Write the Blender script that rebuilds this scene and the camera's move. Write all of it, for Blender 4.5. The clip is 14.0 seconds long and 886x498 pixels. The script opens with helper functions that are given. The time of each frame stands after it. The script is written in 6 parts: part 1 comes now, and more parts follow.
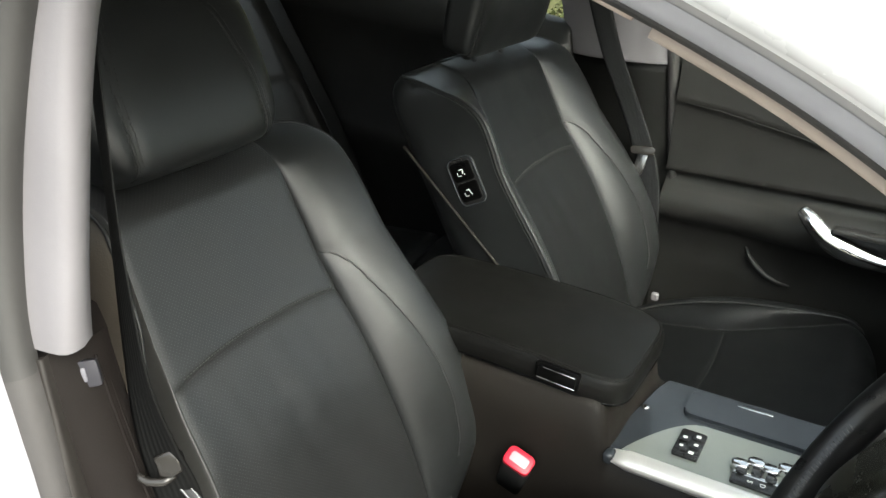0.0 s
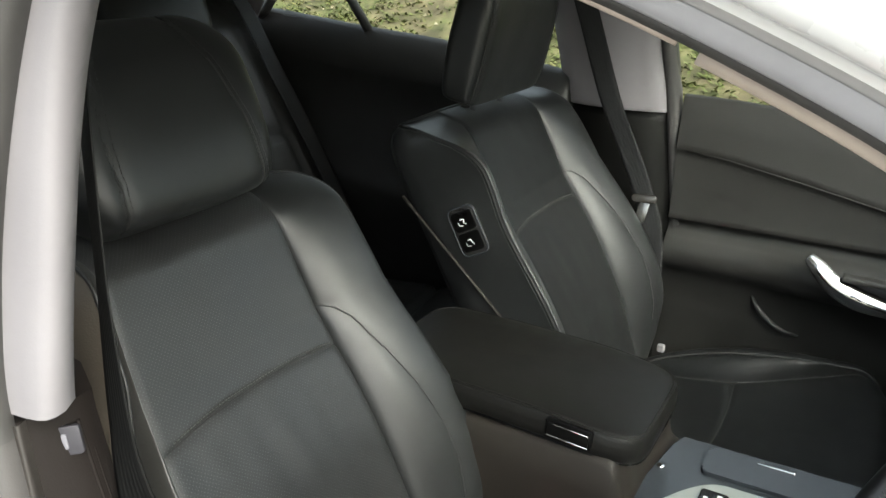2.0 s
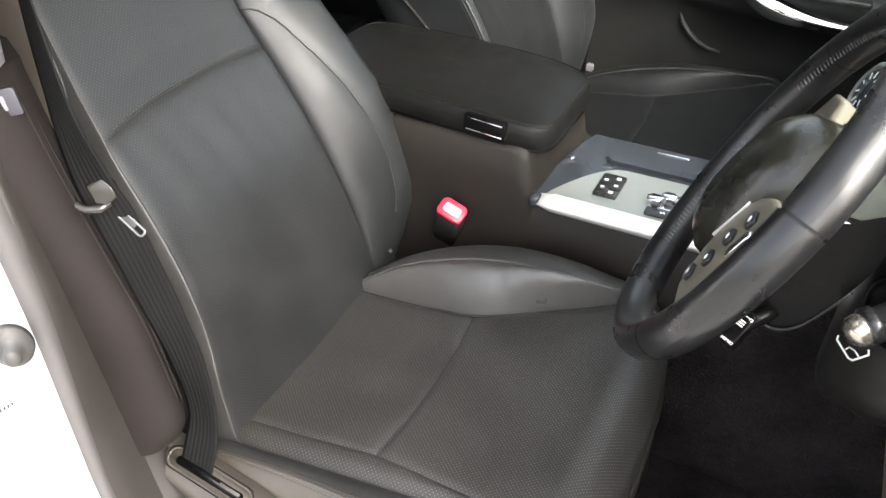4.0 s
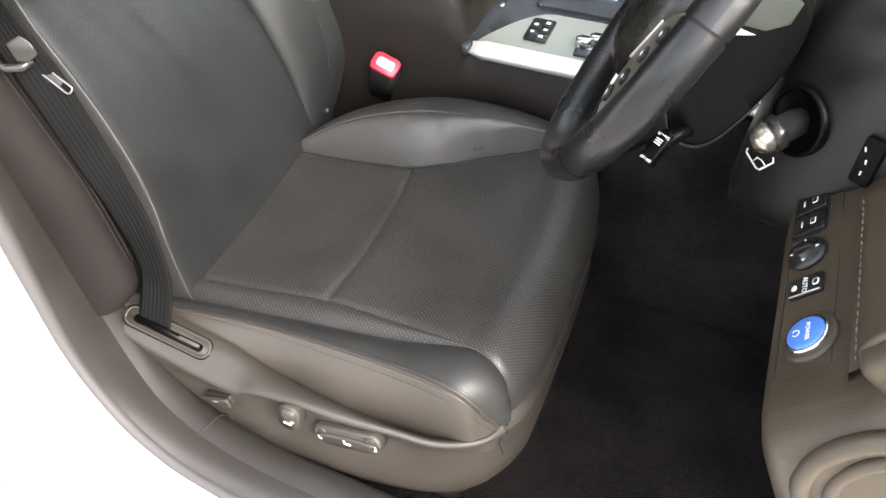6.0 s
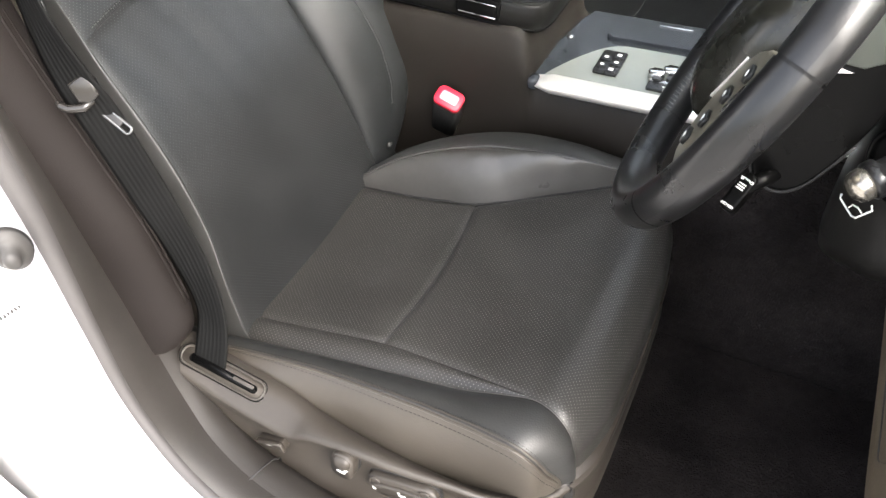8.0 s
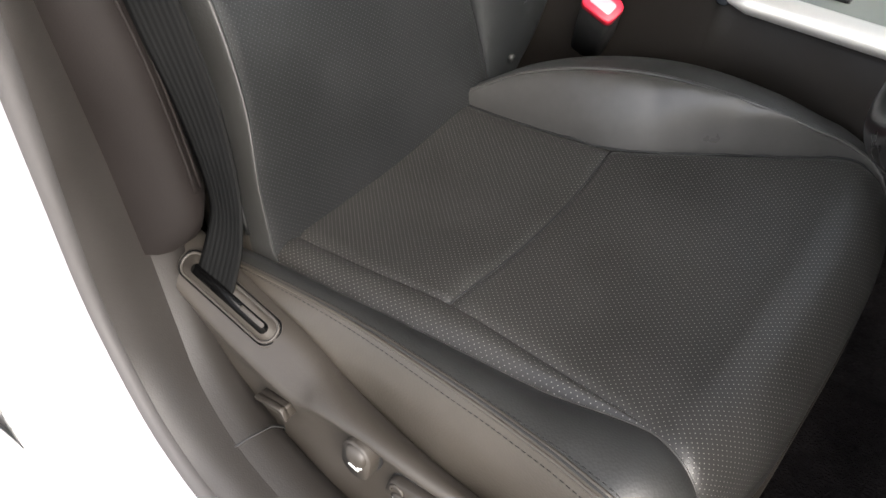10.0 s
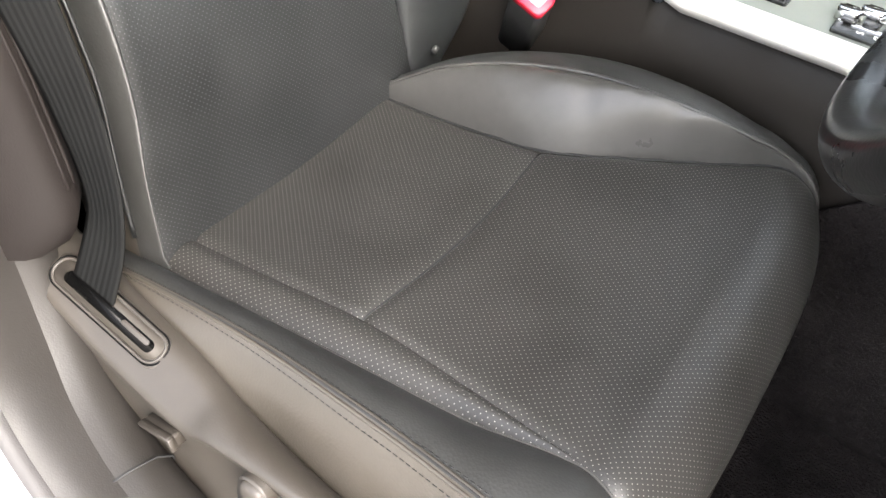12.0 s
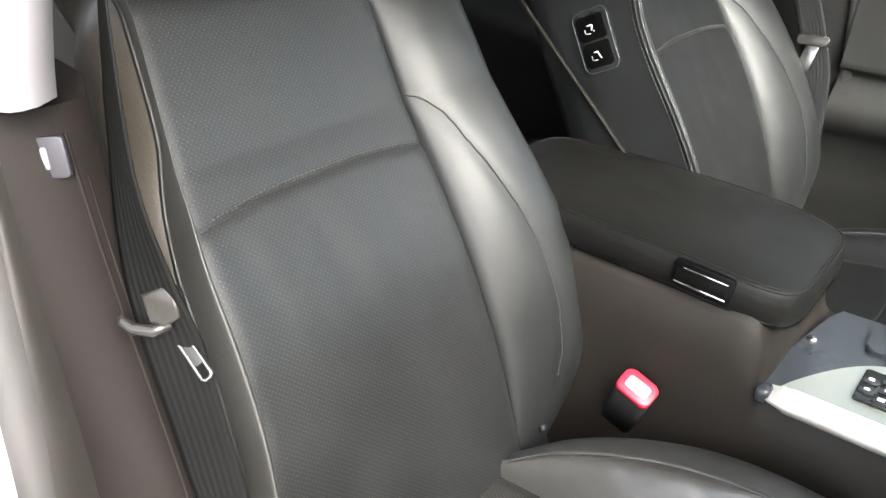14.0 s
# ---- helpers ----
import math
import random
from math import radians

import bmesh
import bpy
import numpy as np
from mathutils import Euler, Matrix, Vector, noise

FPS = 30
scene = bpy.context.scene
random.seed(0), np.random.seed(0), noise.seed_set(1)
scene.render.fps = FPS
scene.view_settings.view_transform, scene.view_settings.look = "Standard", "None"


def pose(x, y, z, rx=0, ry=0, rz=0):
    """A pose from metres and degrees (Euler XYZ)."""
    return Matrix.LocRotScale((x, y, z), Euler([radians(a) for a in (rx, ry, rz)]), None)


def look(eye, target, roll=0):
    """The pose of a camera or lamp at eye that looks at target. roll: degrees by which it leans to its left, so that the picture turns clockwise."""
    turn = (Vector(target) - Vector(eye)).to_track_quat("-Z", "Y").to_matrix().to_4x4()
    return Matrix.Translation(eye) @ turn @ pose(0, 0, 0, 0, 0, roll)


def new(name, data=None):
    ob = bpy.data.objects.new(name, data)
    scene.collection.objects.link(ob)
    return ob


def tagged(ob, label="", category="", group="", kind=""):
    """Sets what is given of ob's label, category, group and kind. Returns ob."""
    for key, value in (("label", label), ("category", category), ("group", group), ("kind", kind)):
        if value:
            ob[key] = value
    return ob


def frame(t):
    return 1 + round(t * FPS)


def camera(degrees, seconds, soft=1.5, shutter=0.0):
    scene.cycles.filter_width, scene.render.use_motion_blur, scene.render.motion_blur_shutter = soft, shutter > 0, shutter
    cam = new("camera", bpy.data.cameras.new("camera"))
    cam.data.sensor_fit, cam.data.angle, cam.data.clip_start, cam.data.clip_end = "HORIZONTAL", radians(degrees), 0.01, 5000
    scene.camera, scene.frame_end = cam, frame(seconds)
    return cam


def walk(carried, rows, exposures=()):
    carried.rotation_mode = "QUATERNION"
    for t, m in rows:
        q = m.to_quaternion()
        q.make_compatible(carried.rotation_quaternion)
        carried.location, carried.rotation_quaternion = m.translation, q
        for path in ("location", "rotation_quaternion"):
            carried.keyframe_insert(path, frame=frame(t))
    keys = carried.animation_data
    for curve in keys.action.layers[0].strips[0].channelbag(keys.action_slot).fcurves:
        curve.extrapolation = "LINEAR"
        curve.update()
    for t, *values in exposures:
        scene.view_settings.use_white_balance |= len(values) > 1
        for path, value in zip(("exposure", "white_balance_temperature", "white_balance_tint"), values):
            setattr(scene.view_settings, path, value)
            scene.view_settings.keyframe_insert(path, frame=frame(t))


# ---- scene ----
cam = camera(60.6, 14.0)
PATH = [
    (0, (0.511, -0.894, 1.382), (-0.422, 0.65, 0.519), 1.0),
    (0.5, (0.481, -0.875, 1.375), (-0.535, 0.66, 0.593), 1.8),
    (1, (0.475, -0.873, 1.369), (-0.559, 0.692, 0.675), 0.7),
    (1.5, (0.472, -0.868, 1.375), (-0.533, 0.724, 0.702), 0.2),
    (2, (0.477, -0.87, 1.362), (-0.467, 0.733, 0.627), 0.7),
    (2.5, (0.496, -0.879, 1.343), (-0.376, 0.697, 0.473), 1.3),
    (3, (0.533, -0.899, 1.335), (-0.268, 0.602, 0.283), 1.4),
    (3.3, (0.566, -0.917, 1.33), (-0.215, 0.543, 0.209), 1.4),
    (3.5, (0.565, -0.922, 1.324), (-0.186, 0.512, 0.149), 1.5),
    (4, (0.585, -0.944, 1.316), (-0.125, 0.441, 0.06), 0.7),
    (4.2, (0.592, -0.951, 1.315), (-0.091, 0.414, 0.022), 0.4),
    (6.3, (0.624, -0.987, 1.304), (0.129, 0.257, -0.182), 0.7),
    (6.5, (0.625, -0.985, 1.304), (0.12, 0.256, -0.18), 0.3),
    (7, (0.625, -0.986, 1.304), (0.091, 0.266, -0.162), -0.1),
    (7.5, (0.619, -0.98, 1.303), (0.049, 0.264, -0.156), -1.3),
    (7.7, (0.614, -0.967, 1.298), (0.007, 0.272, -0.15), -2.3),
    (9.8, (0.53, -0.822, 1.114), (-0.427, 0.217, -0.302), -3.3),
    (10, (0.52, -0.807, 1.059), (-0.343, 0.244, -0.407), 0.2),
    (10.5, (0.515, -0.781, 0.995), (-0.187, 0.304, -0.531), 5.8),
    (11, (0.518, -0.773, 0.996), (-0.119, 0.336, -0.542), 8.1),
    (11.5, (0.51, -0.77, 1.001), (-0.127, 0.362, -0.52), 8.4),
    (12, (0.492, -0.761, 1.02), (-0.204, 0.407, -0.448), 7.3),
    (12.5, (0.458, -0.76, 1.048), (-0.33, 0.46, -0.327), 6.6),
    (13, (0.424, -0.76, 1.079), (-0.444, 0.508, -0.201), 5.5),
    (13.5, (0.401, -0.757, 1.111), (-0.544, 0.552, -0.07), 4.2),
    (14, (0.405, -0.76, 1.169), (-0.683, 0.607, 0.196), 2.5),
]
walk(cam, [(t, look(eye, target, roll)) for t, eye, target, roll in PATH],
     exposures=[(0, 1.95, 6600, 3), (0.5, 2.22, 6600, 3), (2.2, 2.08, 6600, 3), (3.0, 2.58, 6500, 8), (3.5, 2.71, 6550, 11), (7.5, 2.72, 6600, 11), (10.0, 2.15, 6600, 11), (10.5, 2.86, 6650, 11), (11, 3.2, 6700, 11), (12.5, 3.1, 6600, 10), (13.5, 3.06, 6570, 9), (14, 2.98, 6550, 9)])

# ---------- world, sun, exposure ----------
world = bpy.data.worlds.new("sky_world")
scene.world = world
world.use_nodes = True
wn = world.node_tree.nodes
sky = wn.new("ShaderNodeTexSky")
sky.sky_type = "NISHITA"
sky.sun_disc = False
sky.sun_elevation, sky.sun_rotation = radians(41), radians(117)
sky.air_density, sky.dust_density = 1.0, 4.0
hs = wn.new("ShaderNodeHueSaturation")
hs.inputs["Saturation"].default_value = 0.45
world.node_tree.links.new(sky.outputs["Color"], hs.inputs["Color"])
world.node_tree.links.new(hs.outputs["Color"], wn["Background"].inputs["Color"])
wn["Background"].inputs["Strength"].default_value = 0.165
sun_data = bpy.data.lights.new("sun", "SUN")
sun_data.energy, sun_data.angle, sun_data.color = 0.85, radians(40), (1.0, 0.975, 0.94)
sun = new("sun", sun_data)
sun.matrix_world = look((8.2, -4.2, 8), (0, 0, 0))


# ---------- materials ----------
def mat(name, col, rough=0.5, metal=0.0, var=0.2, vscale=14.0, bump=0.15, bscale=350.0, depth=0.0006, kind="noise", coat=0.0, rvar=0.08, spec=0.5):
    m = bpy.data.materials.new(name)
    m.use_nodes = True
    nt = m.node_tree
    nd, ln = nt.nodes, nt.links
    b = nd["Principled BSDF"]
    b.inputs["Metallic"].default_value = metal
    b.inputs["Specular IOR Level"].default_value = spec
    b.inputs["Coat Weight"].default_value = coat
    b.inputs["Coat Roughness"].default_value = 0.08
    tc = nd.new("ShaderNodeTexCoord")
    n1 = nd.new("ShaderNodeTexNoise")
    n1.inputs["Scale"].default_value, n1.inputs["Detail"].default_value = vscale, 6
    ln.new(tc.outputs["Object"], n1.inputs["Vector"])
    n2 = nd.new("ShaderNodeTexNoise")
    n2.inputs["Scale"].default_value, n2.inputs["Detail"].default_value = vscale * 9, 3
    ln.new(tc.outputs["Object"], n2.inputs["Vector"])
    mix = nd.new("ShaderNodeMath")
    mix.operation = "MULTIPLY_ADD"
    ln.new(n2.outputs["Fac"], mix.inputs[0])
    mix.inputs[1].default_value = 0.35
    ln.new(n1.outputs["Fac"], mix.inputs[2])
    ramp = nd.new("ShaderNodeMapRange")
    ramp.inputs["From Min"].default_value, ramp.inputs["From Max"].default_value = 0.35, 1.0
    ramp.inputs["To Min"].default_value, ramp.inputs["To Max"].default_value = 1 - var, 1 + var
    ln.new(mix.outputs[0], ramp.inputs["Value"])
    vm = nd.new("ShaderNodeVectorMath")
    vm.operation = "SCALE"
    vm.inputs[0].default_value = col
    ln.new(ramp.outputs[0], vm.inputs["Scale"])
    ln.new(vm.outputs[0], b.inputs["Base Color"])
    rr = nd.new("ShaderNodeMapRange")
    rr.inputs["From Min"].default_value, rr.inputs["From Max"].default_value = 0.3, 0.7
    rr.inputs["To Min"].default_value, rr.inputs["To Max"].default_value = max(rough - rvar, 0.02), min(rough + rvar, 1)
    ln.new(n1.outputs["Fac"], rr.inputs["Value"])
    ln.new(rr.outputs[0], b.inputs["Roughness"])
    if kind == "voronoi":
        t = nd.new("ShaderNodeTexVoronoi")
        t.inputs["Scale"].default_value = bscale
        out = t.outputs["Distance"]
    else:
        t = nd.new("ShaderNodeTexNoise")
        t.inputs["Scale"].default_value, t.inputs["Detail"].default_value = bscale, 2
        out = t.outputs["Fac"]
    ln.new(tc.outputs["Object"], t.inputs["Vector"])
    bp = nd.new("ShaderNodeBump")
    bp.inputs["Strength"].default_value, bp.inputs["Distance"].default_value = bump, depth
    ln.new(out, bp.inputs["Height"])
    ln.new(bp.outputs[0], b.inputs["Normal"])
    return m


def perforated(name, col, dot, rough=0.45, pitch=0.0058, radius=0.22, relief=0.5, cell=(1.0, 1.0), spec=0.5):
    """Leather with staggered punched holes, laid out by the UV map in metres."""
    m = mat(name, col, rough, bump=0.2, bscale=420, kind="voronoi", var=0.25, spec=spec)
    nt = m.node_tree
    nd, ln = nt.nodes, nt.links
    b = nd["Principled BSDF"]
    uv = nd.new("ShaderNodeUVMap")
    sc = nd.new("ShaderNodeVectorMath")
    sc.operation = "MULTIPLY"
    sc.inputs[1].default_value = (1 / (pitch * cell[0]), 1 / (pitch * cell[1]), 0)
    ln.new(uv.outputs[0], sc.inputs[0])
    dists = []
    for off in (0.0, 0.5):
        ad = nd.new("ShaderNodeVectorMath")
        ad.inputs[1].default_value = (off, off, 0)
        ln.new(sc.outputs[0], ad.inputs[0])
        fr = nd.new("ShaderNodeVectorMath")
        fr.operation = "FRACTION"
        ln.new(ad.outputs[0], fr.inputs[0])
        mid = nd.new("ShaderNodeVectorMath")
        mid.operation = "SUBTRACT"
        mid.inputs[1].default_value = (0.5, 0.5, 0)
        ln.new(fr.outputs[0], mid.inputs[0])
        ds = nd.new("ShaderNodeVectorMath")
        ds.operation = "LENGTH"
        ln.new(mid.outputs[0], ds.inputs[0])
        dists.append(ds.outputs["Value"])
    mn = nd.new("ShaderNodeMath")
    mn.operation = "MINIMUM"
    ln.new(dists[0], mn.inputs[0])
    ln.new(dists[1], mn.inputs[1])
    hole = nd.new("ShaderNodeMapRange")
    hole.inputs["From Min"].default_value, hole.inputs["From Max"].default_value = radius, radius * 0.6
    ln.new(mn.outputs[0], hole.inputs["Value"])
    mx = nd.new("ShaderNodeMix")
    mx.data_type = "RGBA"
    ln.new(hole.outputs[0], mx.inputs["Factor"])
    old = b.inputs["Base Color"].links[0].from_socket
    ln.new(old, mx.inputs["A"])
    mx.inputs["B"].default_value = (*dot, 1)
    ln.new(mx.outputs["Result"], b.inputs["Base Color"])
    b2 = nd.new("ShaderNodeBump")
    b2.invert = True
    b2.inputs["Strength"].default_value, b2.inputs["Distance"].default_value = relief, 0.0012
    ln.new(hole.outputs[0], b2.inputs["Height"])
    ln.new(b.inputs["Normal"].links[0].from_socket, b2.inputs["Normal"])
    ln.new(b2.outputs[0], b.inputs["Normal"])
    return m


def ribbed(name, col, rough, pitch, strength=0.6, depth=0.001, spec=0.2):
    """Woven webbing: ribs across the U of the UV map, fine weave along V."""
    m = mat(name, col, rough, bump=0.2, bscale=900, spec=spec)
    nt = m.node_tree
    nd, ln = nt.nodes, nt.links
    b = nd["Principled BSDF"]
    uv = nd.new("ShaderNodeUVMap")
    w = nd.new("ShaderNodeTexWave")
    w.bands_direction = "X"
    w.inputs["Scale"].default_value = 0.314 / pitch
    ln.new(uv.outputs[0], w.inputs["Vector"])
    b2 = nd.new("ShaderNodeBump")
    b2.inputs["Strength"].default_value, b2.inputs["Distance"].default_value = strength, depth
    ln.new(w.outputs["Fac"], b2.inputs["Height"])
    ln.new(b.inputs["Normal"].links[0].from_socket, b2.inputs["Normal"])
    ln.new(b2.outputs[0], b.inputs["Normal"])
    return m


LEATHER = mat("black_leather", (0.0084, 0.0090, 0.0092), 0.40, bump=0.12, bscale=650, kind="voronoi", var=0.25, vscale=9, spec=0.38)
LEATHER_PERF = perforated("black_perforated_leather", (0.0205, 0.0195, 0.0178), (0.20, 0.19, 0.175), rough=0.42, pitch=0.0057, radius=0.098, cell=(0.93, 1.07))
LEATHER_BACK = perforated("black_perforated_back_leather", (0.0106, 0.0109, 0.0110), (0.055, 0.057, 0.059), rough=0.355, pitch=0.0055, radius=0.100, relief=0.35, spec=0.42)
SEAM = mat("dark_seam", (0.008, 0.008, 0.008), 0.7)
THREAD_PALE = mat("pale_thread", (0.11, 0.09, 0.065), 0.7)
THREAD = mat("grey_thread", (0.060, 0.060, 0.057), 0.6)
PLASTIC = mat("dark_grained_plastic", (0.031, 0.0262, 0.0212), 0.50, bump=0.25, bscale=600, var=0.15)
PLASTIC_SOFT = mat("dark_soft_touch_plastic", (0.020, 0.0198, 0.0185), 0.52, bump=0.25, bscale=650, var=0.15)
PLASTIC_BLACK = mat("black_smooth_plastic", (0.012, 0.012, 0.012), 0.30, var=0.1, bump=0.05)
TRIM_LIGHT = mat("light_grey_pillar_trim", (0.150, 0.143, 0.152), 0.6, bump=0.2, bscale=500, var=0.05)
HEADLINER = mat("grey_headliner_cloth", (0.58, 0.58, 0.55), 0.95, bump=0.3, bscale=700, var=0.06)
RUBBER = mat("grey_rubber_seal", (0.30, 0.298, 0.318), 0.42, var=0.1)
RUBBER_DARK = mat("dark_rubber_seal", (0.03, 0.029, 0.028), 0.55, var=0.1)
LIP = mat("beige_seal_lip", (0.32, 0.265, 0.225), 0.8, bump=0.3, bscale=700, var=0.1)
PAINT = mat("white_car_paint", (0.80, 0.80, 0.80), 0.25, coat=1.0, var=0.02, bump=0.02)
SILVER = mat("satin_silver_trim", (0.80, 0.78, 0.74), 0.36, metal=0.7, var=0.05, bump=0.05)
PANEL = mat("metallic_grey_console_panel", (0.27, 0.285, 0.255), 0.36, metal=0.55, var=0.06, bump=0.03, coat=0.3)
CHROME = mat("bright_chrome", (0.85, 0.85, 0.85), 0.08, metal=1.0, var=0.02, bump=0.02)
METAL = mat("steel_tongue", (0.21, 0.21, 0.205), 0.24, metal=1.0, var=0.05, bump=0.05)
GLOSS = mat("gloss_dark_grey_panel", (0.022, 0.025, 0.029), 0.18, var=0.1, bump=0.02, spec=0.4)
RED = mat("red_buckle_button", (0.62, 0.02, 0.045), 0.35, var=0.05, bump=0.03)
WHITE = mat("white_marking", (0.85, 0.85, 0.82), 0.6, var=0.03, bump=0.02)
YELLOW = mat("yellow_sticker", (0.85, 0.62, 0.03), 0.5, var=0.04, bump=0.02)
BLUE = mat("blue_start_button", (0.07, 0.20, 0.62), 0.22, var=0.05, bump=0.02, coat=0.5)
PLASTIC_WARM = mat("warm_grey_grained_plastic", (0.047, 0.036, 0.023), 0.48, bump=0.3, bscale=550, var=0.15)
CARPET = mat("dark_carpet", (0.0130, 0.0110, 0.0107), 0.98, bump=1.0, bscale=300, depth=0.006, var=0.85, vscale=9, spec=0.1)
WEBBING = ribbed("black_belt_webbing", (0.0055, 0.0056, 0.0055), 0.6, 0.0056, 0.40, spec=0.07)
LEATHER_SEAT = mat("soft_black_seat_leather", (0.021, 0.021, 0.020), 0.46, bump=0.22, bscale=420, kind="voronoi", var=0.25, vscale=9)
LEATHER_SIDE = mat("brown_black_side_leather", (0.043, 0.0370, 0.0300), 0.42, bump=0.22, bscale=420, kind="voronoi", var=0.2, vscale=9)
HUB = mat("glossy_airbag_cover", (0.0085, 0.0083, 0.0060), 0.26, bump=0.05, bscale=600, var=0.1)
# worn leather, its base colour also raised for the bolster's highlights
LEATHER_WORN_LIT = mat("shiny_worn_lit_leather", (0.0430, 0.0414, 0.0388), 0.35, bump=0.06, bscale=420, kind="voronoi", var=0.3, vscale=11)
LEATHER_WORN_LIT_PERF = perforated("worn_lit_perforated_leather", (0.034, 0.0327, 0.0306), (0.10, 0.096, 0.089), rough=0.38, pitch=0.0052, radius=0.13, relief=0.3)
# dark copy of the perforated leather, carrying the passenger seat's shade
LEATHER_SHADED = perforated("shaded_perforated_leather", (0.0054, 0.0057, 0.0058), (0.025, 0.026, 0.027), rough=0.52, pitch=0.0055, radius=0.090, relief=0.3, spec=0.19)
# sill and band colours lowered for the shade along the doorway's foot
PLASTIC_SILL = mat("brown_black_sill_plastic", (0.0165, 0.0143, 0.0124), 0.5, bump=0.25, bscale=600, var=0.12)
PLASTIC_BAND = mat("grey_brown_sill_plastic", (0.022, 0.0195, 0.0175), 0.5, bump=0.25, bscale=600, var=0.12)
COLUMN = mat("black_column_plastic", (0.0020, 0.0020, 0.0020), 0.30, bump=0.1, bscale=600, var=0.1, spec=0.08)
GRIP = mat("grey_brown_gloss_plastic", (0.017, 0.0155, 0.014), 0.24, var=0.1, bump=0.03)
SHROUD_GLOSS = mat("grey_green_gloss", (0.030, 0.035, 0.029), 0.30, var=0.1, bump=0.02)
BALL = mat("worn_silver_cap", (0.42, 0.39, 0.34), 0.28, metal=0.9, var=0.1, bump=0.05)
# darkened: the shade falling on this pillar is in its colour
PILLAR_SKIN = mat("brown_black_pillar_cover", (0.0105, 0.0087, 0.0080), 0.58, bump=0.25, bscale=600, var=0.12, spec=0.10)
# seal colour lowered too, for the same shade
SEAL_BEIGE = mat("beige_grey_seal_cloth", (0.047, 0.044, 0.043), 0.7, bump=0.3, bscale=700, var=0.1)
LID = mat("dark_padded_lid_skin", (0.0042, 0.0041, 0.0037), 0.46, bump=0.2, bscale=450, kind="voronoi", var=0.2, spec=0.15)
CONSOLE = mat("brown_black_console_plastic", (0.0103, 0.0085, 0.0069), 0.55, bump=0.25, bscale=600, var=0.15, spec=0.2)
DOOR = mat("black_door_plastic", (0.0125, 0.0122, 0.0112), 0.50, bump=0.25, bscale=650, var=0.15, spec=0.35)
REAR_PANEL = mat("grey_black_rear_plastic", (0.014, 0.014, 0.0135), 0.55, bump=0.25, bscale=600, var=0.15)
WEBBING_GREY = ribbed("grey_belt_webbing", (0.015, 0.0155, 0.016), 0.65, 0.0065, 0.35, spec=0.2)


# ---------- mesh helpers ----------
def part(name, bm, material, parent=None, label="", smooth=True):
    bmesh.ops.recalc_face_normals(bm, faces=bm.faces)
    me = bpy.data.meshes.new(name)
    bm.to_mesh(me)
    bm.free()
    if smooth:
        me.shade_smooth()
    me.materials.append(material)
    ob = new(name, me)
    if parent is not None:
        ob.parent = parent
        ob.matrix_parent_inverse = parent.matrix_world.inverted()
    if label:
        ob["label"] = label
    return ob


def root(name, place, label, category, group=""):
    ob = new(name)
    ob.empty_display_size = 0.05
    ob.location = place
    bpy.context.view_layer.update()
    return tagged(ob, label, category, group)


def lerp_table(tab, x):
    xs, ys = zip(*tab)
    return float(np.interp(x, xs, ys))


def smooth_table(tab, x):
    """Smooth curve through rows of (x, y)."""
    if x <= tab[0][0]:
        return tab[0][1]
    for k in range(len(tab) - 1):
        (x0, y0), (x1, y1) = tab[k], tab[k + 1]
        if x <= x1:
            m0 = (y1 - (tab[k - 1][1] if k else y0)) / (x1 - (tab[k - 1][0] if k else x0))
            m1 = ((tab[k + 2][1] if k + 2 < len(tab) else y1) - y0) / ((tab[k + 2][0] if k + 2 < len(tab) else x1) - x0)
            h, t = x1 - x0, (x - x0) / (x1 - x0)
            return (2 * t**3 - 3 * t**2 + 1) * y0 + (t**3 - 2 * t**2 + t) * h * m0 + (3 * t**2 - 2 * t**3) * y1 + (t**3 - t**2) * h * m1
    return tab[-1][1]


def sheet(fn, nu, nv, closed=False):
    """A grid of faces; fn(a, b) with a, b in 0..1 gives the point and its UV."""
    bm = bmesh.new()
    uvl = bm.loops.layers.uv.new("UVMap")
    pts = [[fn(i / nu, j / nv) for j in range(nv + 1)] for i in range(nu + 1)]
    vs = [[bm.verts.new(p[0]) for p in row] for row in pts]
    for i in range(nu):
        for j in range(nv):
            f = bm.faces.new((vs[i][j], vs[i + 1][j], vs[i + 1][j + 1], vs[i][j + 1]))
            for lp, (a, b) in zip(f.loops, ((i, j), (i + 1, j), (i + 1, j + 1), (i, j + 1))):
                lp[uvl].uv = pts[a][b][1]
    return bm


def thicken(bm, d):
    """Gives an open sheet a thickness d behind its faces."""
    bmesh.ops.recalc_face_normals(bm, faces=bm.faces)
    bmesh.ops.solidify(bm, geom=bm.faces[:], thickness=d)
    return bm


def box(bm, c, size, m=None, bevel=0.0, seg=2):
    r = bmesh.ops.create_cube(bm, size=1)
    vs = r["verts"]
    bmesh.ops.scale(bm, vec=size, verts=vs)
    if bevel:
        es = list({e for v in vs for e in v.link_edges})
        o = bmesh.ops.bevel(bm, geom=es, offset=bevel, segments=seg, affect="EDGES", profile=0.5)
        vs = list({v for f in o["faces"] for v in f.verts} | {v for v in vs if v.is_valid})
    t = Matrix.Translation(c)
    bmesh.ops.transform(bm, matrix=(m @ t) if m else t, verts=vs)
    return vs


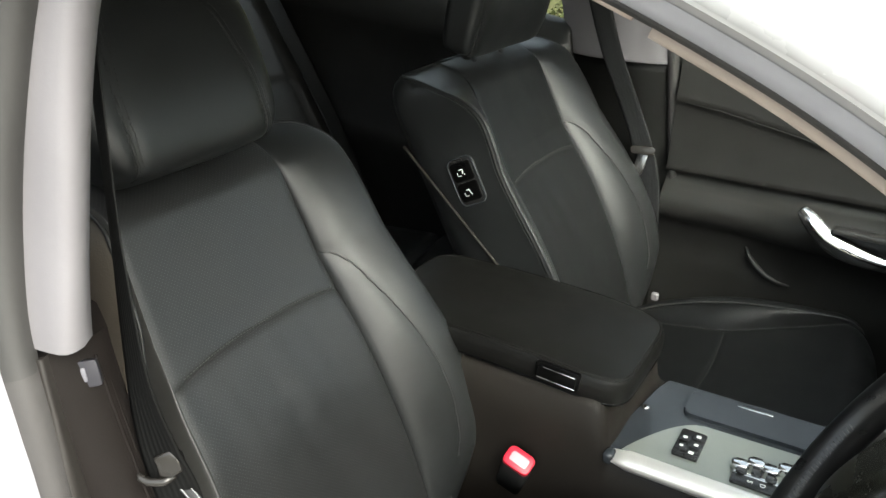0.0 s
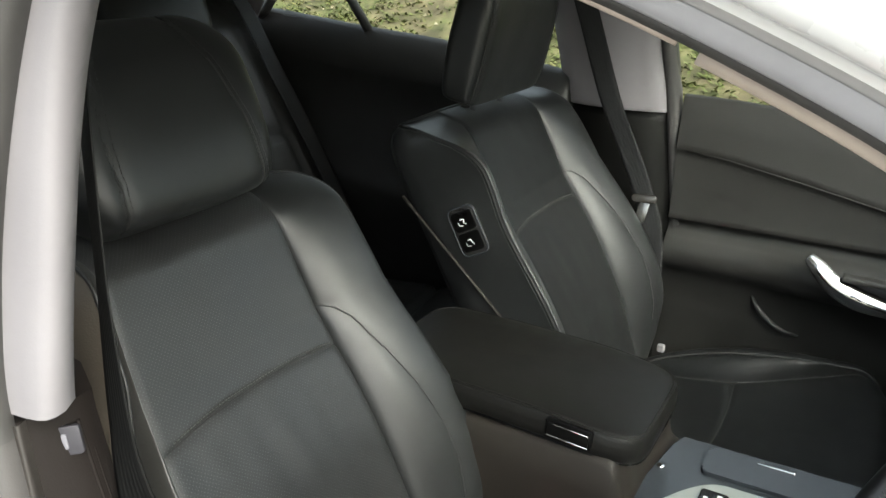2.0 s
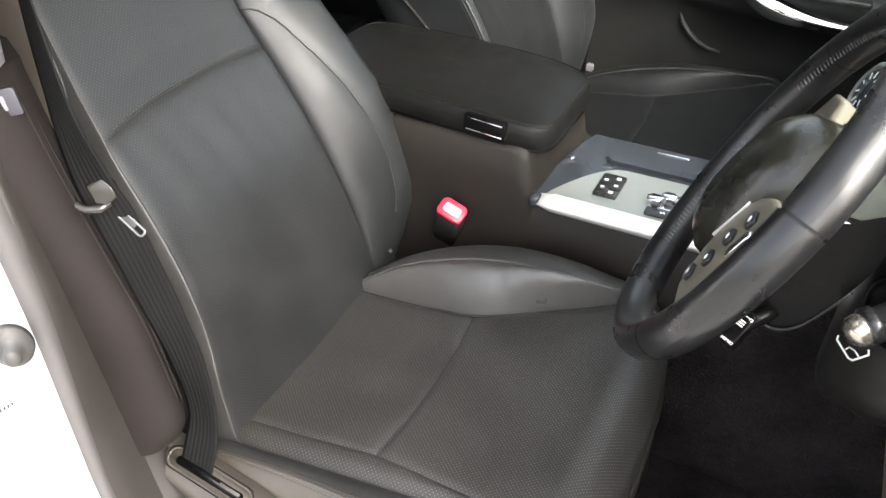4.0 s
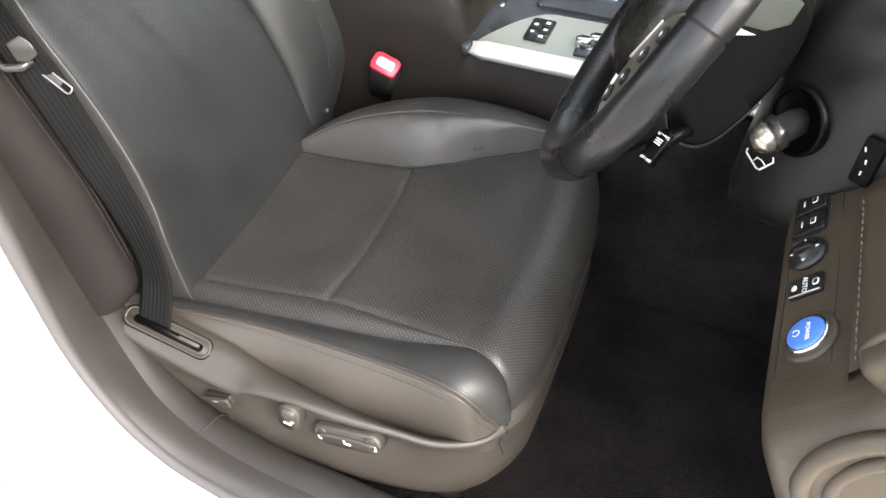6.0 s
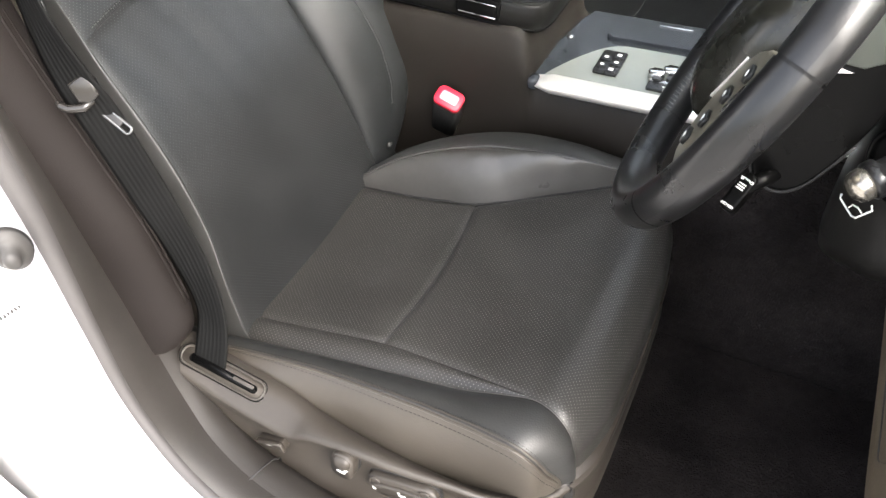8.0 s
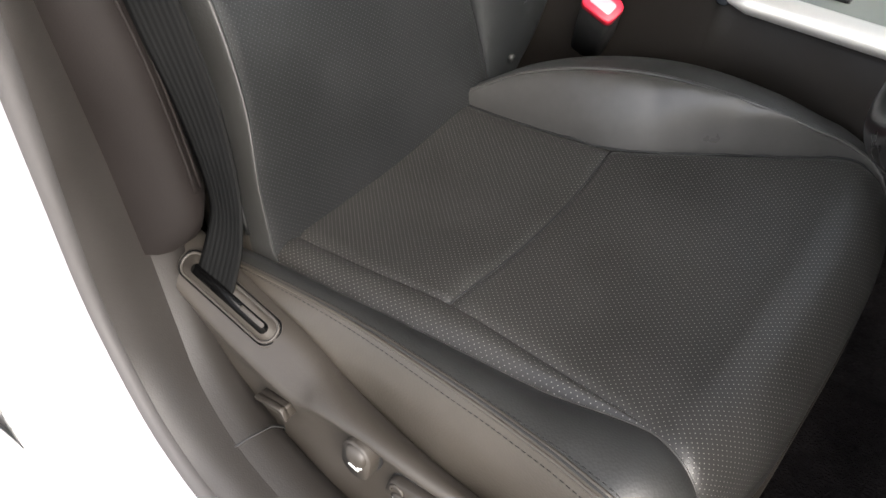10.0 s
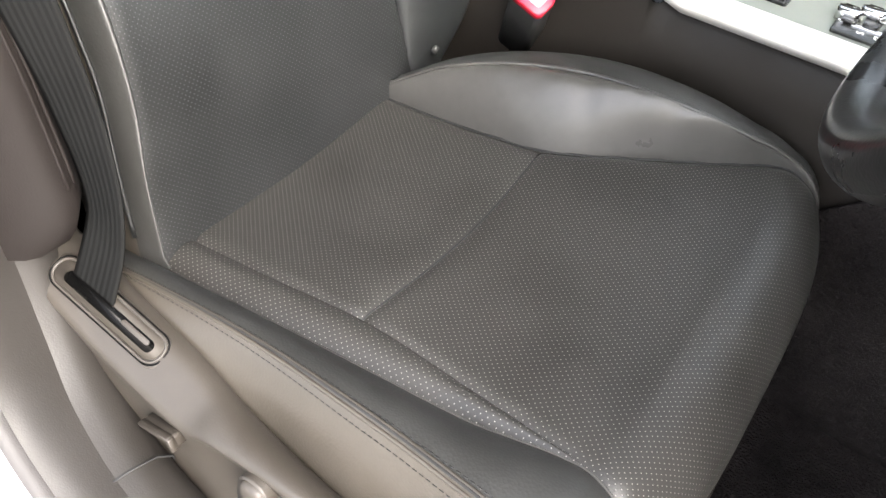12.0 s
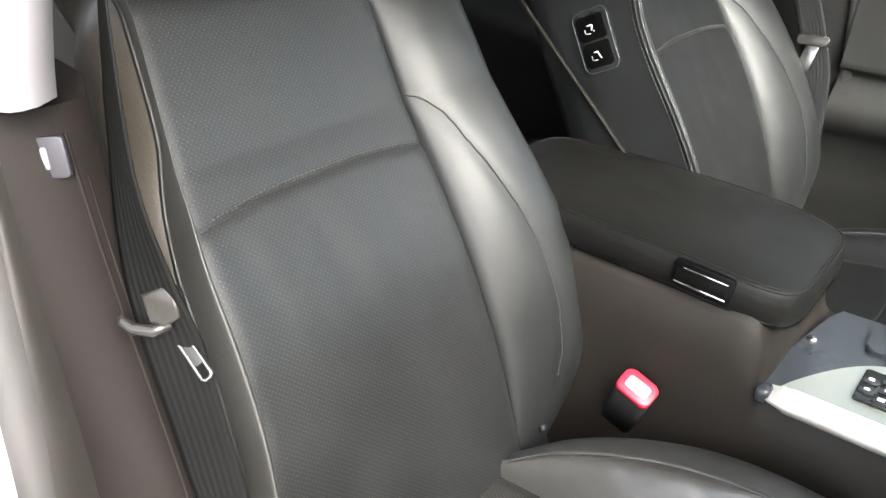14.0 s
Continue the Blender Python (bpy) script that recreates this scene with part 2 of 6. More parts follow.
def tube(bm, pts, r, n=8, cap=True):
    """A round bar along points; r: radius or a list of radii."""
    pts = [Vector(p) for p in pts]
    rs = r if isinstance(r, (list, tuple)) else [r] * len(pts)
    up, rings = None, []
    for k, p in enumerate(pts):
        d = (pts[min(k + 1, len(pts) - 1)] - pts[max(k - 1, 0)]).normalized()
        if up is None:
            up = d.orthogonal().normalized()
        up = (up - d * up.dot(d)).normalized()
        sd = d.cross(up)
        rings.append([bm.verts.new(p + rs[k] * (up * math.cos(2 * math.pi * i / n) + sd * math.sin(2 * math.pi * i / n))) for i in range(n)])
    for a, b in zip(rings, rings[1:]):
        for i in range(n):
            bm.faces.new((a[i], a[(i + 1) % n], b[(i + 1) % n], b[i]))
    if cap:
        bm.faces.new(rings[0][::-1])
        bm.faces.new(rings[-1])
    return bm


def lathe(bm, profile, m, n=32):
    """Turns rows of (radius, height) round z, then places it with m."""
    rings = []
    for r, h in profile:
        rings.append([bm.verts.new(m @ Vector((r * math.cos(2 * math.pi * i / n), r * math.sin(2 * math.pi * i / n), h))) for i in range(n)])
    for a, b in zip(rings, rings[1:]):
        for i in range(n):
            bm.faces.new((a[i], a[(i + 1) % n], b[(i + 1) % n], b[i]))
    bm.faces.new(rings[0][::-1])
    bm.faces.new(rings[-1])
    return bm


def stitches(pts, length=0.0042, gap=0.0022, r=0.00055):
    """A row of thread stitches along points, joined."""
    bm = bmesh.new()
    pts = [Vector(p) for p in pts]
    acc, out = 0.0, []
    cum = [0.0]
    for a, b in zip(pts, pts[1:]):
        cum.append(cum[-1] + (b - a).length)

    def at(d):
        k = max(0, min(len(cum) - 2, int(np.searchsorted(cum, d)) - 1))
        seg = cum[k + 1] - cum[k] or 1e-9
        return pts[k].lerp(pts[k + 1], min(max((d - cum[k]) / seg, 0), 1))
    while acc + length < cum[-1]:
        tube(bm, [at(acc), at(acc + length)], r, 5)
        acc += length + gap
    return bm


def frame_of(origin, x, z):
    """A matrix whose local x and z axes point along the given ways."""
    z = Vector(z).normalized()
    x = Vector(x)
    x = (x - z * x.dot(z)).normalized()
    y = z.cross(x)
    return Matrix((( x.x, y.x, z.x, origin[0]), (x.y, y.y, z.y, origin[1]), (x.z, y.z, z.z, origin[2]), (0, 0, 0, 1)))


def slab(outline, h0, h1, m, bevel=0.0):
    """A flat plate from a plane outline, between heights h0 and h1, placed with m."""
    bm = bmesh.new()
    lo = [bm.verts.new((x, y, h0)) for x, y in outline]
    hi = [bm.verts.new((x, y, h1)) for x, y in outline]
    bm.faces.new(lo[::-1])
    top = bm.faces.new(hi)
    n = len(outline)
    for i in range(n):
        bm.faces.new((lo[i], lo[(i + 1) % n], hi[(i + 1) % n], hi[i]))
    if bevel:
        bmesh.ops.bevel(bm, geom=list(top.edges), offset=bevel, segments=3, affect="EDGES", profile=0.5)
    bmesh.ops.transform(bm, matrix=m, verts=bm.verts)
    return bm


def rounded(w, h, r, n=6, cx=0.0, cy=0.0):
    """The outline of a rounded rectangle."""
    out = []
    for sx, sy, a0 in ((1, 1, 0), (-1, 1, 90), (-1, -1, 180), (1, -1, 270)):
        for k in range(n + 1):
            a = radians(a0 + 90 * k / n)
            out.append((cx + sx * (w / 2 - r) + r * math.cos(a), cy + sy * (h / 2 - r) + r * math.sin(a)))
    return out


def text_part(name, body, size, m, parent, material=None, label=""):
    cu = bpy.data.curves.new(name, "FONT")
    cu.body, cu.size, cu.extrude, cu.align_x, cu.align_y = body, size, 0.0002, "CENTER", "CENTER"
    tmp = new(name, cu)
    me = bpy.data.meshes.new_from_object(tmp)
    bpy.data.objects.remove(tmp)
    me.transform(m)
    me.materials.clear()
    me.materials.append(material or WHITE)
    ob = new(name, me)
    ob.parent = parent
    ob.matrix_parent_inverse = parent.matrix_world.inverted()
    if label:
        ob["label"] = label
    return ob


# ---------- seats ----------
BACK_LEAN, CUSH_TILT = radians(27), radians(9)
HALF = [(0, 0.19), (0.04, 0.232), (0.1, 0.270), (0.16, 0.282), (0.25, 0.277), (0.33, 0.266), (0.41, 0.258), (0.5, 0.258), (0.56, 0.258), (0.60, 0.255), (0.635, 0.242), (0.648, 0.226), (0.655, 0.200)]
SEAM_U, TOP_V = 0.141, 0.655
DIAG = [(0.141, 0.459), (0.158, 0.446), (0.170, 0.425), (0.180, 0.390), (0.194, 0.340), (0.208, 0.285), (0.217, 0.23), (0.220, 0.17), (0.213, 0.12), (0.203, 0.075)]
DIAG_SEG = [(Vector(a), Vector(b)) for a, b in zip(DIAG, DIAG[1:])]


def near_diag(u, v):
    p, best = Vector((u, v)), 1.0
    for a, b in DIAG_SEG:
        d = b - a
        t = min(max((p - a).dot(d) / d.length_squared, 0), 1)
        best = min(best, (p - a - d * t).length)
    return best


def mid_seam(u):
    return 0.408 - 0.9 * max(abs(u) - 0.03, 0) ** 2


def lumbar(v):
    w = 0.022 * math.sin(math.pi * min(v / 0.45, 1.0)) - 0.004
    if v > 0.58:
        w -= 9.0 * (v - 0.58) ** 2
    return w


def insert_w(u, v, edge=SEAM_U):
    w = lumbar(v) + 0.10 * u * u * 2 + 0.0014 * noise.noise((u * 30 + v * 4, v * 3.0, 7.0)) * math.exp(-(((v - 0.31) / 0.10) ** 2))
    for d in (max(edge - abs(u), 0), abs(v - mid_seam(u))):
        w -= 0.0016 * math.exp(-((d / 0.005) ** 2)) + 0.0014 * math.exp(-d / 0.02)
    return w


# the driver's door side: the insert widens downwards and the bolster is slim
SLIM_SEAM = [(0, 0.226), (0.068, 0.210), (0.13, 0.189), (0.21, 0.173), (0.29, 0.165), (0.36, 0.160), (0.42, 0.151), (0.50, 0.141), (0.57, 0.132), (0.61, 0.129), (0.66, 0.138)]
SLIM_EDGE = [(0, 0.238), (0.075, 0.222), (0.145, 0.203), (0.20, 0.195), (0.25, 0.189), (0.32, 0.182), (0.37, 0.176), (0.42, 0.163), (0.47, 0.150), (0.50, 0.1450), (0.57, 0.1365), (0.61, 0.1335), (0.655, 0.142)]

# the passenger seat's flank towards the console stands upright under its piping
INBOARD = [(0, 0.19), (0.05, 0.225), (0.12, 0.240), (0.60, 0.240), (0.64, 0.232), (0.655, 0.222)]


def bolster_point(q, v, slim=False, rise=1.0):
    """q 0 at the insert's seam, 1 at the side's piping; gives u and w."""
    if slim:
        s0, hw = smooth_table(SLIM_SEAM, v), smooth_table(SLIM_EDGE, v)
        r = min((hw - s0) / 0.012, 1.0)
        w = lumbar(v) + 0.2 * s0 * s0 + r * smooth_table([(0, -0.0020), (0.12, 0.002), (0.3, 0.002), (0.6, -0.006), (0.85, -0.015), (1, -0.022)], q)
        return s0 + (hw - s0) * q, w
    hw = smooth_table(HALF, v) if rise == 1 else smooth_table(INBOARD, v)
    k = smooth_table([(0, 0.15), (0.05, 0.55), (0.12, 0.95), (0.3, 1.0), (0.45, 0.85), (0.55, 0.6), (0.62, 0.2), (0.655, 0.0)], v)
    du = max(hw - SEAM_U, 0.004)
    prof_u = [(0, 0), (0.1, 0.06), (0.3, 0.30), (0.55, 0.62), (0.75, 0.84), (0.9, 0.965), (1, 1.0)]
    prof_w = [(0, -0.012), (0.1, 0.008), (0.3, 0.033), (0.55, 0.050), (0.75, 0.0545), (0.9, 0.048), (1, 0.034)]
    if rise < 1:
        k = smooth_table([(0, 0.4), (0.1, 0.85), (0.22, 1.0), (0.40, 0.95), (0.48, 1.08), (0.53, 1.08), (0.56, 0.85), (0.585, 0.45), (0.605, 0.1), (0.655, -0.45)], v)
        prof_w = [(0, -0.008), (0.1, 0.004), (0.3, 0.022), (0.6, 0.044), (0.8, 0.054), (0.92, 0.058), (1, 0.055)]
    u = SEAM_U + du * smooth_table(prof_u, q)
    w = lumbar(v) + k * smooth_table(prof_w, q)
    d = near_diag(u, v)
    if v < 0.5:
        w -= 0.0010 * math.exp(-((d / 0.008) ** 2)) + 0.0018 * math.exp(-d / 0.025)
    return u, w


def driver_seat_like(name, bight, back_y, cush_y, label, group, outboard, head_w):
    """One front seat. bight: where back and cushion meet; outboard: +1 where its door is towards +y, else -1."""
    r = root(name, (bight[0] + 0.25, cush_y, 0.24), label, "car seat", group)
    bo = Vector((bight[0], back_y, bight[2]))
    vb, wb, ub = Vector((-math.sin(BACK_LEAN), 0, math.cos(BACK_LEAN))), Vector((math.cos(BACK_LEAN), 0, math.sin(BACK_LEAN))), Vector((0, 1, 0))

    def bk(u, v, w):
        return bo + ub * u + vb * v + wb * w

    # back: insert above and below the middle seam
    def seam_at(sign, v):
        return smooth_table(SLIM_SEAM, max(v, 0)) if sign == outboard == -1 else SEAM_U

    def lower(a, b):
        v = 0.4 * b
        for _ in range(3):
            u = -seam_at(-1, v) + (seam_at(-1, v) + seam_at(1, v)) * a
            v = -0.02 + (mid_seam(u) + 0.02) * b
        return bk(u, v, insert_w(u, v, seam_at(-1 if u < 0 else 1, v))), (u, v)

    def upper(a, b):
        v = 0.4 + 0.25 * b
        for _ in range(3):
            u = -seam_at(-1, v) + (seam_at(-1, v) + seam_at(1, v)) * a
            v = mid_seam(u) + (TOP_V - mid_seam(u)) * b
        return bk(u, v, insert_w(u, v, seam_at(-1 if u < 0 else 1, v))), (u, v)
    # darker copy on the passenger's back, for the shade over there
    panel_skin = LEATHER_BACK if outboard < 0 else LEATHER_SHADED
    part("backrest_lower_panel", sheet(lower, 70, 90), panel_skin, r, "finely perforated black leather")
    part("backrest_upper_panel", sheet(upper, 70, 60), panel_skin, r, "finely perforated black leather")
    part("stitching", stitches([bk(u, mid_seam(u) + 0.0045, insert_w(u, mid_seam(u) + 0.0045) + 0.0008) for u in np.linspace(-0.135, 0.135, 60)], 0.0030, 0.0022, 0.0005), THREAD, r, "fine grey thread stitching")
    bm = bmesh.new()
    tube(bm, [bk(u, mid_seam(u), insert_w(u, mid_seam(u)) + 0.0004) for u in np.linspace(-0.139, 0.139, 50)], 0.0010, 5)
    part("backrest_seam", bm, SEAM, r)
    bm = bmesh.new()
    for u in np.linspace(-0.132, 0.132, 74):
        tube(bm, [bk(u, mid_seam(u) + dv, insert_w(u, mid_seam(u) + dv) + 0.0004) for dv in (0.0060, 0.0005)], 0.0006, 4)
    part("gathered_stitching", bm, SEAM, r, "dark gathered stitches across the seam")
    edge = {}
    for side in (1, -1):
        most = side == outboard == -1
        rise = 0.6 if side == -1 and outboard == 1 else 1.0

        def bol(a, b):
            v = -0.01 + (TOP_V + 0.01) * b
            u, w = bolster_point(a, max(v, 0), most, rise)
            return bk(side * u, v, w), (u, v)
        # the slim door-side bolster gets lighter leather for the light it catches
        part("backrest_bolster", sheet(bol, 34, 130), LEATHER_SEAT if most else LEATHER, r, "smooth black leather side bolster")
        edge[side] = [(side * bolster_point(1, max(v, 0), most, rise)[0], v, bolster_point(1, max(v, 0), most, rise)[1]) for v in np.linspace(-0.01, TOP_V, 60)]
        path = []
        bm = bmesh.new()
        for k in range(0 if most else 60):
            v = 0.462 - 0.39 * k / 59
            us = [u for u in np.linspace(SEAM_U, 0.285, 120)]
            u = min(us, key=lambda x: near_diag(x, v) if v > 0.075 else 1)
            path.append((u, v))
        pts = []
        for u, v in path:
            q = min(np.linspace(0, 1, 120), key=lambda t: abs(bolster_point(t, v, most, rise)[0] - u))
            uu, ww = bolster_point(q, v, most, rise)
            pts.append(bk(side * uu, v, ww + 0.0006))
        if not most:
            tube(bm, pts, 0.0012, 6)
            part("bolster_seam", bm, SEAM, r)
        # piping between front and side
        bm = bmesh.new()
        tube(bm, [bk(u + side * 0.0005, v, w) for u, v, w in edge[side][3:]], 0.0026, 7)
        part("piping", bm, LEATHER, r)
        if rise < 1:
            bm = bmesh.new()
            tube(bm, [bk(u + side * 0.0010, v, w - 0.0055) for u, v, w in edge[side][3:]], 0.0022, 7)
            part("piping", bm, LEATHER, r)
            bm = bmesh.new()
            tube(bm, [bk(u + side * 0.0016, v, w - 0.0028) for u, v, w in edge[side][3:]], 0.0013, 5)
            part("piping_groove", bm, SEAM, r)
        for off in ((-0.011 if rise < 1 else -0.007, 0.007) if not most else ()):
            row = []
            for u, v, w in edge[side][4:]:
                if off < 0:
                    row.append(bk(u + side * 0.0015, v, w + off))
                else:
                    q = bolster_point(0.955, max(v, 0), most, rise)
                    row.append(bk(side * (q[0] + 0.001), v, q[1] + 0.001))
            part("stitching", stitches(row), THREAD, r, "fine grey thread stitching")
    # shell: sides, top and rear
    ring = [Vector(p) for p in edge[1]] + [Vector((u, TOP_V, insert_w(u, TOP_V))) for u in np.linspace(SEAM_U, -SEAM_U, 24)] + [Vector(p) for p in reversed(edge[-1])]
    n = len(ring)
    layers = []
    for dw, inset in ((None, 0.0), (-0.03, -0.004), (-0.07, -0.002), (-0.105, 0.006), (-0.122, 0.02)):
        lay = []
        for p in ring:
            c = Vector((0, 0.3))
            d = Vector((p.x, p.y)) - c
            bulge = inset
            if outboard < 0 and p.x < 0 and dw is not None:   # the door side swells out behind its slim front edge
                bulge = inset - 0.026 * min(max((p.y - 0.05) / 0.25, 0), 1) * min(max((0.62 - p.y) / 0.06, 0), 1)
            d = d * (1 - bulge / d.length) + c
            lay.append(bk(d.x, d.y, p.z if dw is None else min(dw + 0.25 * (p.z - 0.0) * (1 if dw > -0.05 else 0), p.z)))
        layers.append(lay)
    bm = bmesh.new()
    vs = [[bm.verts.new(p) for p in lay] for lay in layers]
    for a, b in zip(vs, vs[1:]):
        for i in range(n - 1):
            bm.faces.new((a[i], a[i + 1], b[i + 1], b[i]))
    bm.faces.new(vs[-1])
    # lighter leather on the driver's shell stands in for doorway light
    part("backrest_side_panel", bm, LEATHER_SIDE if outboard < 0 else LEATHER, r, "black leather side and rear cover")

    # headrest: the driver's leans with the back, the passenger's stands upright
    nod = radians(12)
    hup, hfw = (vb, wb) if outboard < 0 else (Vector((math.sin(nod), 0, math.cos(nod))), Vector((math.cos(nod), 0, -math.sin(nod))))
    hc = bk(0, 0.744, head_w) if outboard < 0 else Vector((-0.172, back_y, 1.221))

    def hp(u, v, w):
        return hc + ub * u + hup * (v - 0.744) + hfw * (w - head_w)

    def seam_u(v):
        return 0.101 - 0.24 * max(v - 0.70, 0) if outboard < 0 else 0.139 - 0.10 * max(v - 0.74, 0)

    def hr(a, b):
        th, ph = 2 * math.pi * a, math.pi * (b - 0.5)
        sx = abs(math.cos(ph)) ** (0.22 if outboard < 0 else 0.13)
        ex = lambda c, e: math.copysign(abs(c) ** e, c)
        v = 0.748 + 0.118 * ex(math.sin(ph), 0.42) if outboard < 0 else 0.744 + 0.113 * ex(math.sin(ph), 0.33)
        hw = smooth_table([(0.63, 0.130), (0.67, 0.138), (0.72, 0.144), (0.78, 0.149), (0.82, 0.146), (0.85, 0.136), (0.87, 0.122)], v)
        if outboard > 0:
            hw = smooth_table([(0.63, 0.156), (0.72, 0.157), (0.80, 0.150), (0.85, 0.138), (0.87, 0.122)], v)
        dp = smooth_table([(0.64, 0.052), (0.72, 0.057), (0.80, 0.054), (0.87, 0.034)], v)
        if outboard > 0:
            hw, dp = hw + 0.002, dp * 0.82
        u = hw * sx * ex(math.cos(th), 0.44)
        w = head_w + dp * sx * ex(math.sin(th), 0.50) - 0.5 * max(v - 0.8, 0) ** 1.5 + 0.35 * u * u
        d = abs(abs(u) - seam_u(v))
        w -= 0.004 * math.exp(-((d / 0.006) ** 2)) if w > head_w else 0
        return hp(u, v, w), (u, v)
    hd = part("headrest", sheet(hr, 72, 48), LEATHER, r, "padded black leather headrest")
    for sx in (-1, 1):
        bm = bmesh.new()
        pts = []
        for k in range(30):
            b = 0.10 + 0.8 * k / 29
            best = min((hr(a, b) for a in np.linspace(0.02, 0.48, 90)), key=lambda p: abs(p[1][0] - sx * seam_u(p[1][1])))
            pts.append(best[0] + hfw * 0.0006)
        tube(bm, pts, 0.0014, 5)
        part("headrest_seam", bm, SEAM, hd)
        for off in (-0.005, 0.005):
            part("stitching", stitches([p + ub * off + hfw * 0.0026 for p in pts[2:-2]], 0.0044, 0.0018, 0.0005), SEAM, hd, "fine dark thread stitching")
        bm = bmesh.new()
        tube(bm, [bk(sx * 0.055, 0.60, -0.062), hp(sx * 0.055, 0.70, head_w - (0.03 if outboard < 0 else 0.0))], 0.0055, 10)
        part("headrest_post", bm, CHROME, r)
        bm = bmesh.new()
        lathe(bm, [(0.016, 0), (0.018, 0.006), (0.012, 0.014), (0.007, 0.014)], frame_of(bk(sx * 0.055, 0.640, -0.056), (0, 1, 0), vb), 16)
        part("headrest_collar", bm, PLASTIC_BLACK, r)

    # cushion
    co = Vector((bight[0], cush_y, bight[2]))
    uc, nc = Vector((math.cos(CUSH_TILT), 0, math.sin(CUSH_TILT))), Vector((-math.sin(CUSH_TILT), 0, math.cos(CUSH_TILT)))
    flip = 1   # the deep bolster is on the +y side of both cushions

    def base(s):
        s1, rad, amax = 0.416, 0.064, radians(97)
        if s <= s1:
            return s, 0.0, 0.0
        a = (s - s1) / rad
        if a <= amax:
            return s1 + rad * math.sin(a), -rad * (1 - math.cos(a)), a
        k = s - s1 - rad * amax
        return s1 + rad * math.sin(amax) + k * math.cos(amax), -rad * (1 - math.cos(amax)) - k * math.sin(amax), amax

    def cu(u, s, w):
        x, z, a = base(s)
        x, z = x + w * math.sin(a), z + w * math.cos(a)
        if u > 0:
            x *= 1 - 0.030 * (u / 0.22) ** 4 * min(max(s - 0.2, 0) / 0.3, 1.0)
        else:
            x *= 1 - 0.105 * (-u / 0.22) ** 3.2 * min(max(s - 0.30, 0) / 0.20, 1) ** 2
        return co + Vector((0, flip * u, 0)) + uc * x + nc * z

    # u runs towards the car's middle
    bi = [(-0.03, 0.146), (0.06, 0.142), (0.13, 0.143), (0.20, 0.150), (0.28, 0.186), (0.36, 0.224), (0.408, 0.246), (0.45, 0.254), (0.7, 0.256)]
    bu = [(-0.03, 0.147), (0.0, 0.154), (0.06, 0.172), (0.12, 0.187), (0.2, 0.205), (0.3, 0.217), (0.345, 0.225), (0.385, 0.237), (0.415, 0.249), (0.45, 0.257), (0.7, 0.259)]
    hu = [(-0.03, -0.002), (0.0, 0.012), (0.06, 0.039), (0.14, 0.056), (0.24, 0.058), (0.33, 0.044), (0.40, 0.018), (0.44, 0.002), (0.7, 0.0)]
    be = [(-0.03, -0.148), (0.09, -0.142), (0.2, -0.135), (0.3, -0.142), (0.39, -0.150), (0.43, -0.157), (0.47, -0.166), (0.52, -0.171), (0.7, -0.172)]
    bs = [(-0.03, -0.184), (0.12, -0.174), (0.23, -0.168), (0.32, -0.163), (0.38, -0.156), (0.41, -0.1545), (0.43, -0.1580), (0.47, -0.1665), (0.52, -0.1715), (0.7, -0.1725)]
    bp = [(-0.03, -0.214), (0.14, -0.206), (0.27, -0.210), (0.36, -0.217), (0.42, -0.222), (0.46, -0.221), (0.50, -0.211), (0.54, -0.197), (0.7, -0.182)]
    if outboard > 0:   # the passenger's far bolster is lower
        hu = [(s, 0.55 * h) for s, h in hu]
    cs = lambda u: 0.202 - 0.35 * (u - 0.01) ** 2 if abs(u) < 0.16 else 0.195
    send, sbeg = 0.600, -0.075

    def cushion_w(u, s):
        le, ri = smooth_table(be, s), smooth_table(bi, s)
        w = -0.010 * math.sin(math.pi * min(max((u - le) / max(ri - le, 1e-4), 0), 1)) * (1 if s < 0.4 else max(0, 1 - (s - 0.4) / 0.1))
        for d, deep in ((u - le, 1.0), (ri - u, 1.0), (abs(s - cs(u)), 0.6)):
            d = abs(d)
            w -= 0.0035 * deep * math.exp(-((d / 0.005) ** 2)) + 0.0025 * deep * deep * math.exp(-d / 0.018)
        return w

    def rear(a, b):
        s = -0.03
        for _ in range(3):
            u = smooth_table(be, s) + (smooth_table(bi, s) - smooth_table(be, s)) * a * 1.012
            s = -0.03 + (cs(u) + 0.03) * b
        return cu(u, s, cushion_w(u, s)), (u, s)

    def front(a, b):
        s = 0.2
        for _ in range(3):
            u = smooth_table(be, s) + (smooth_table(bi, s) - smooth_table(be, s)) * a * 1.012
            s = cs(u) + (send - cs(u)) * b
        return cu(u, s, cushion_w(u, s)), (u, s)
    face, deep = (LEATHER_PERF, LEATHER_WORN_LIT) if outboard < 0 else (LEATHER_SHADED, LEATHER_SHADED)   # the passenger's shade is put into a darker copy of the leather
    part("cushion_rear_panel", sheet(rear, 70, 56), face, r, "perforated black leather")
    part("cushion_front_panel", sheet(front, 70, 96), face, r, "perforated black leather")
    noise.seed_set(3)

    def inner(a, b):
        s = -0.03 + (send + 0.03) * b
        u0, u1, h = smooth_table(bi, s), smooth_table(bu, s), smooth_table(hu, s)
        w = -0.008 * math.exp(-a / 0.10) + h * (1 - (1 - a) ** 2.3) + 0.011 * math.sin(math.pi * a) * min(1, h / 0.05)
        u = u0 + (u1 - u0) * a
        crease = 0.0032 * math.sin(math.pi * a) * math.exp(-(((s - 0.235 + 0.02 * a) / 0.013) ** 2)) + 0.0040 * math.sin(math.pi * a) * math.exp(-(((s - 0.30 - 0.02 * a) / 0.014) ** 2))
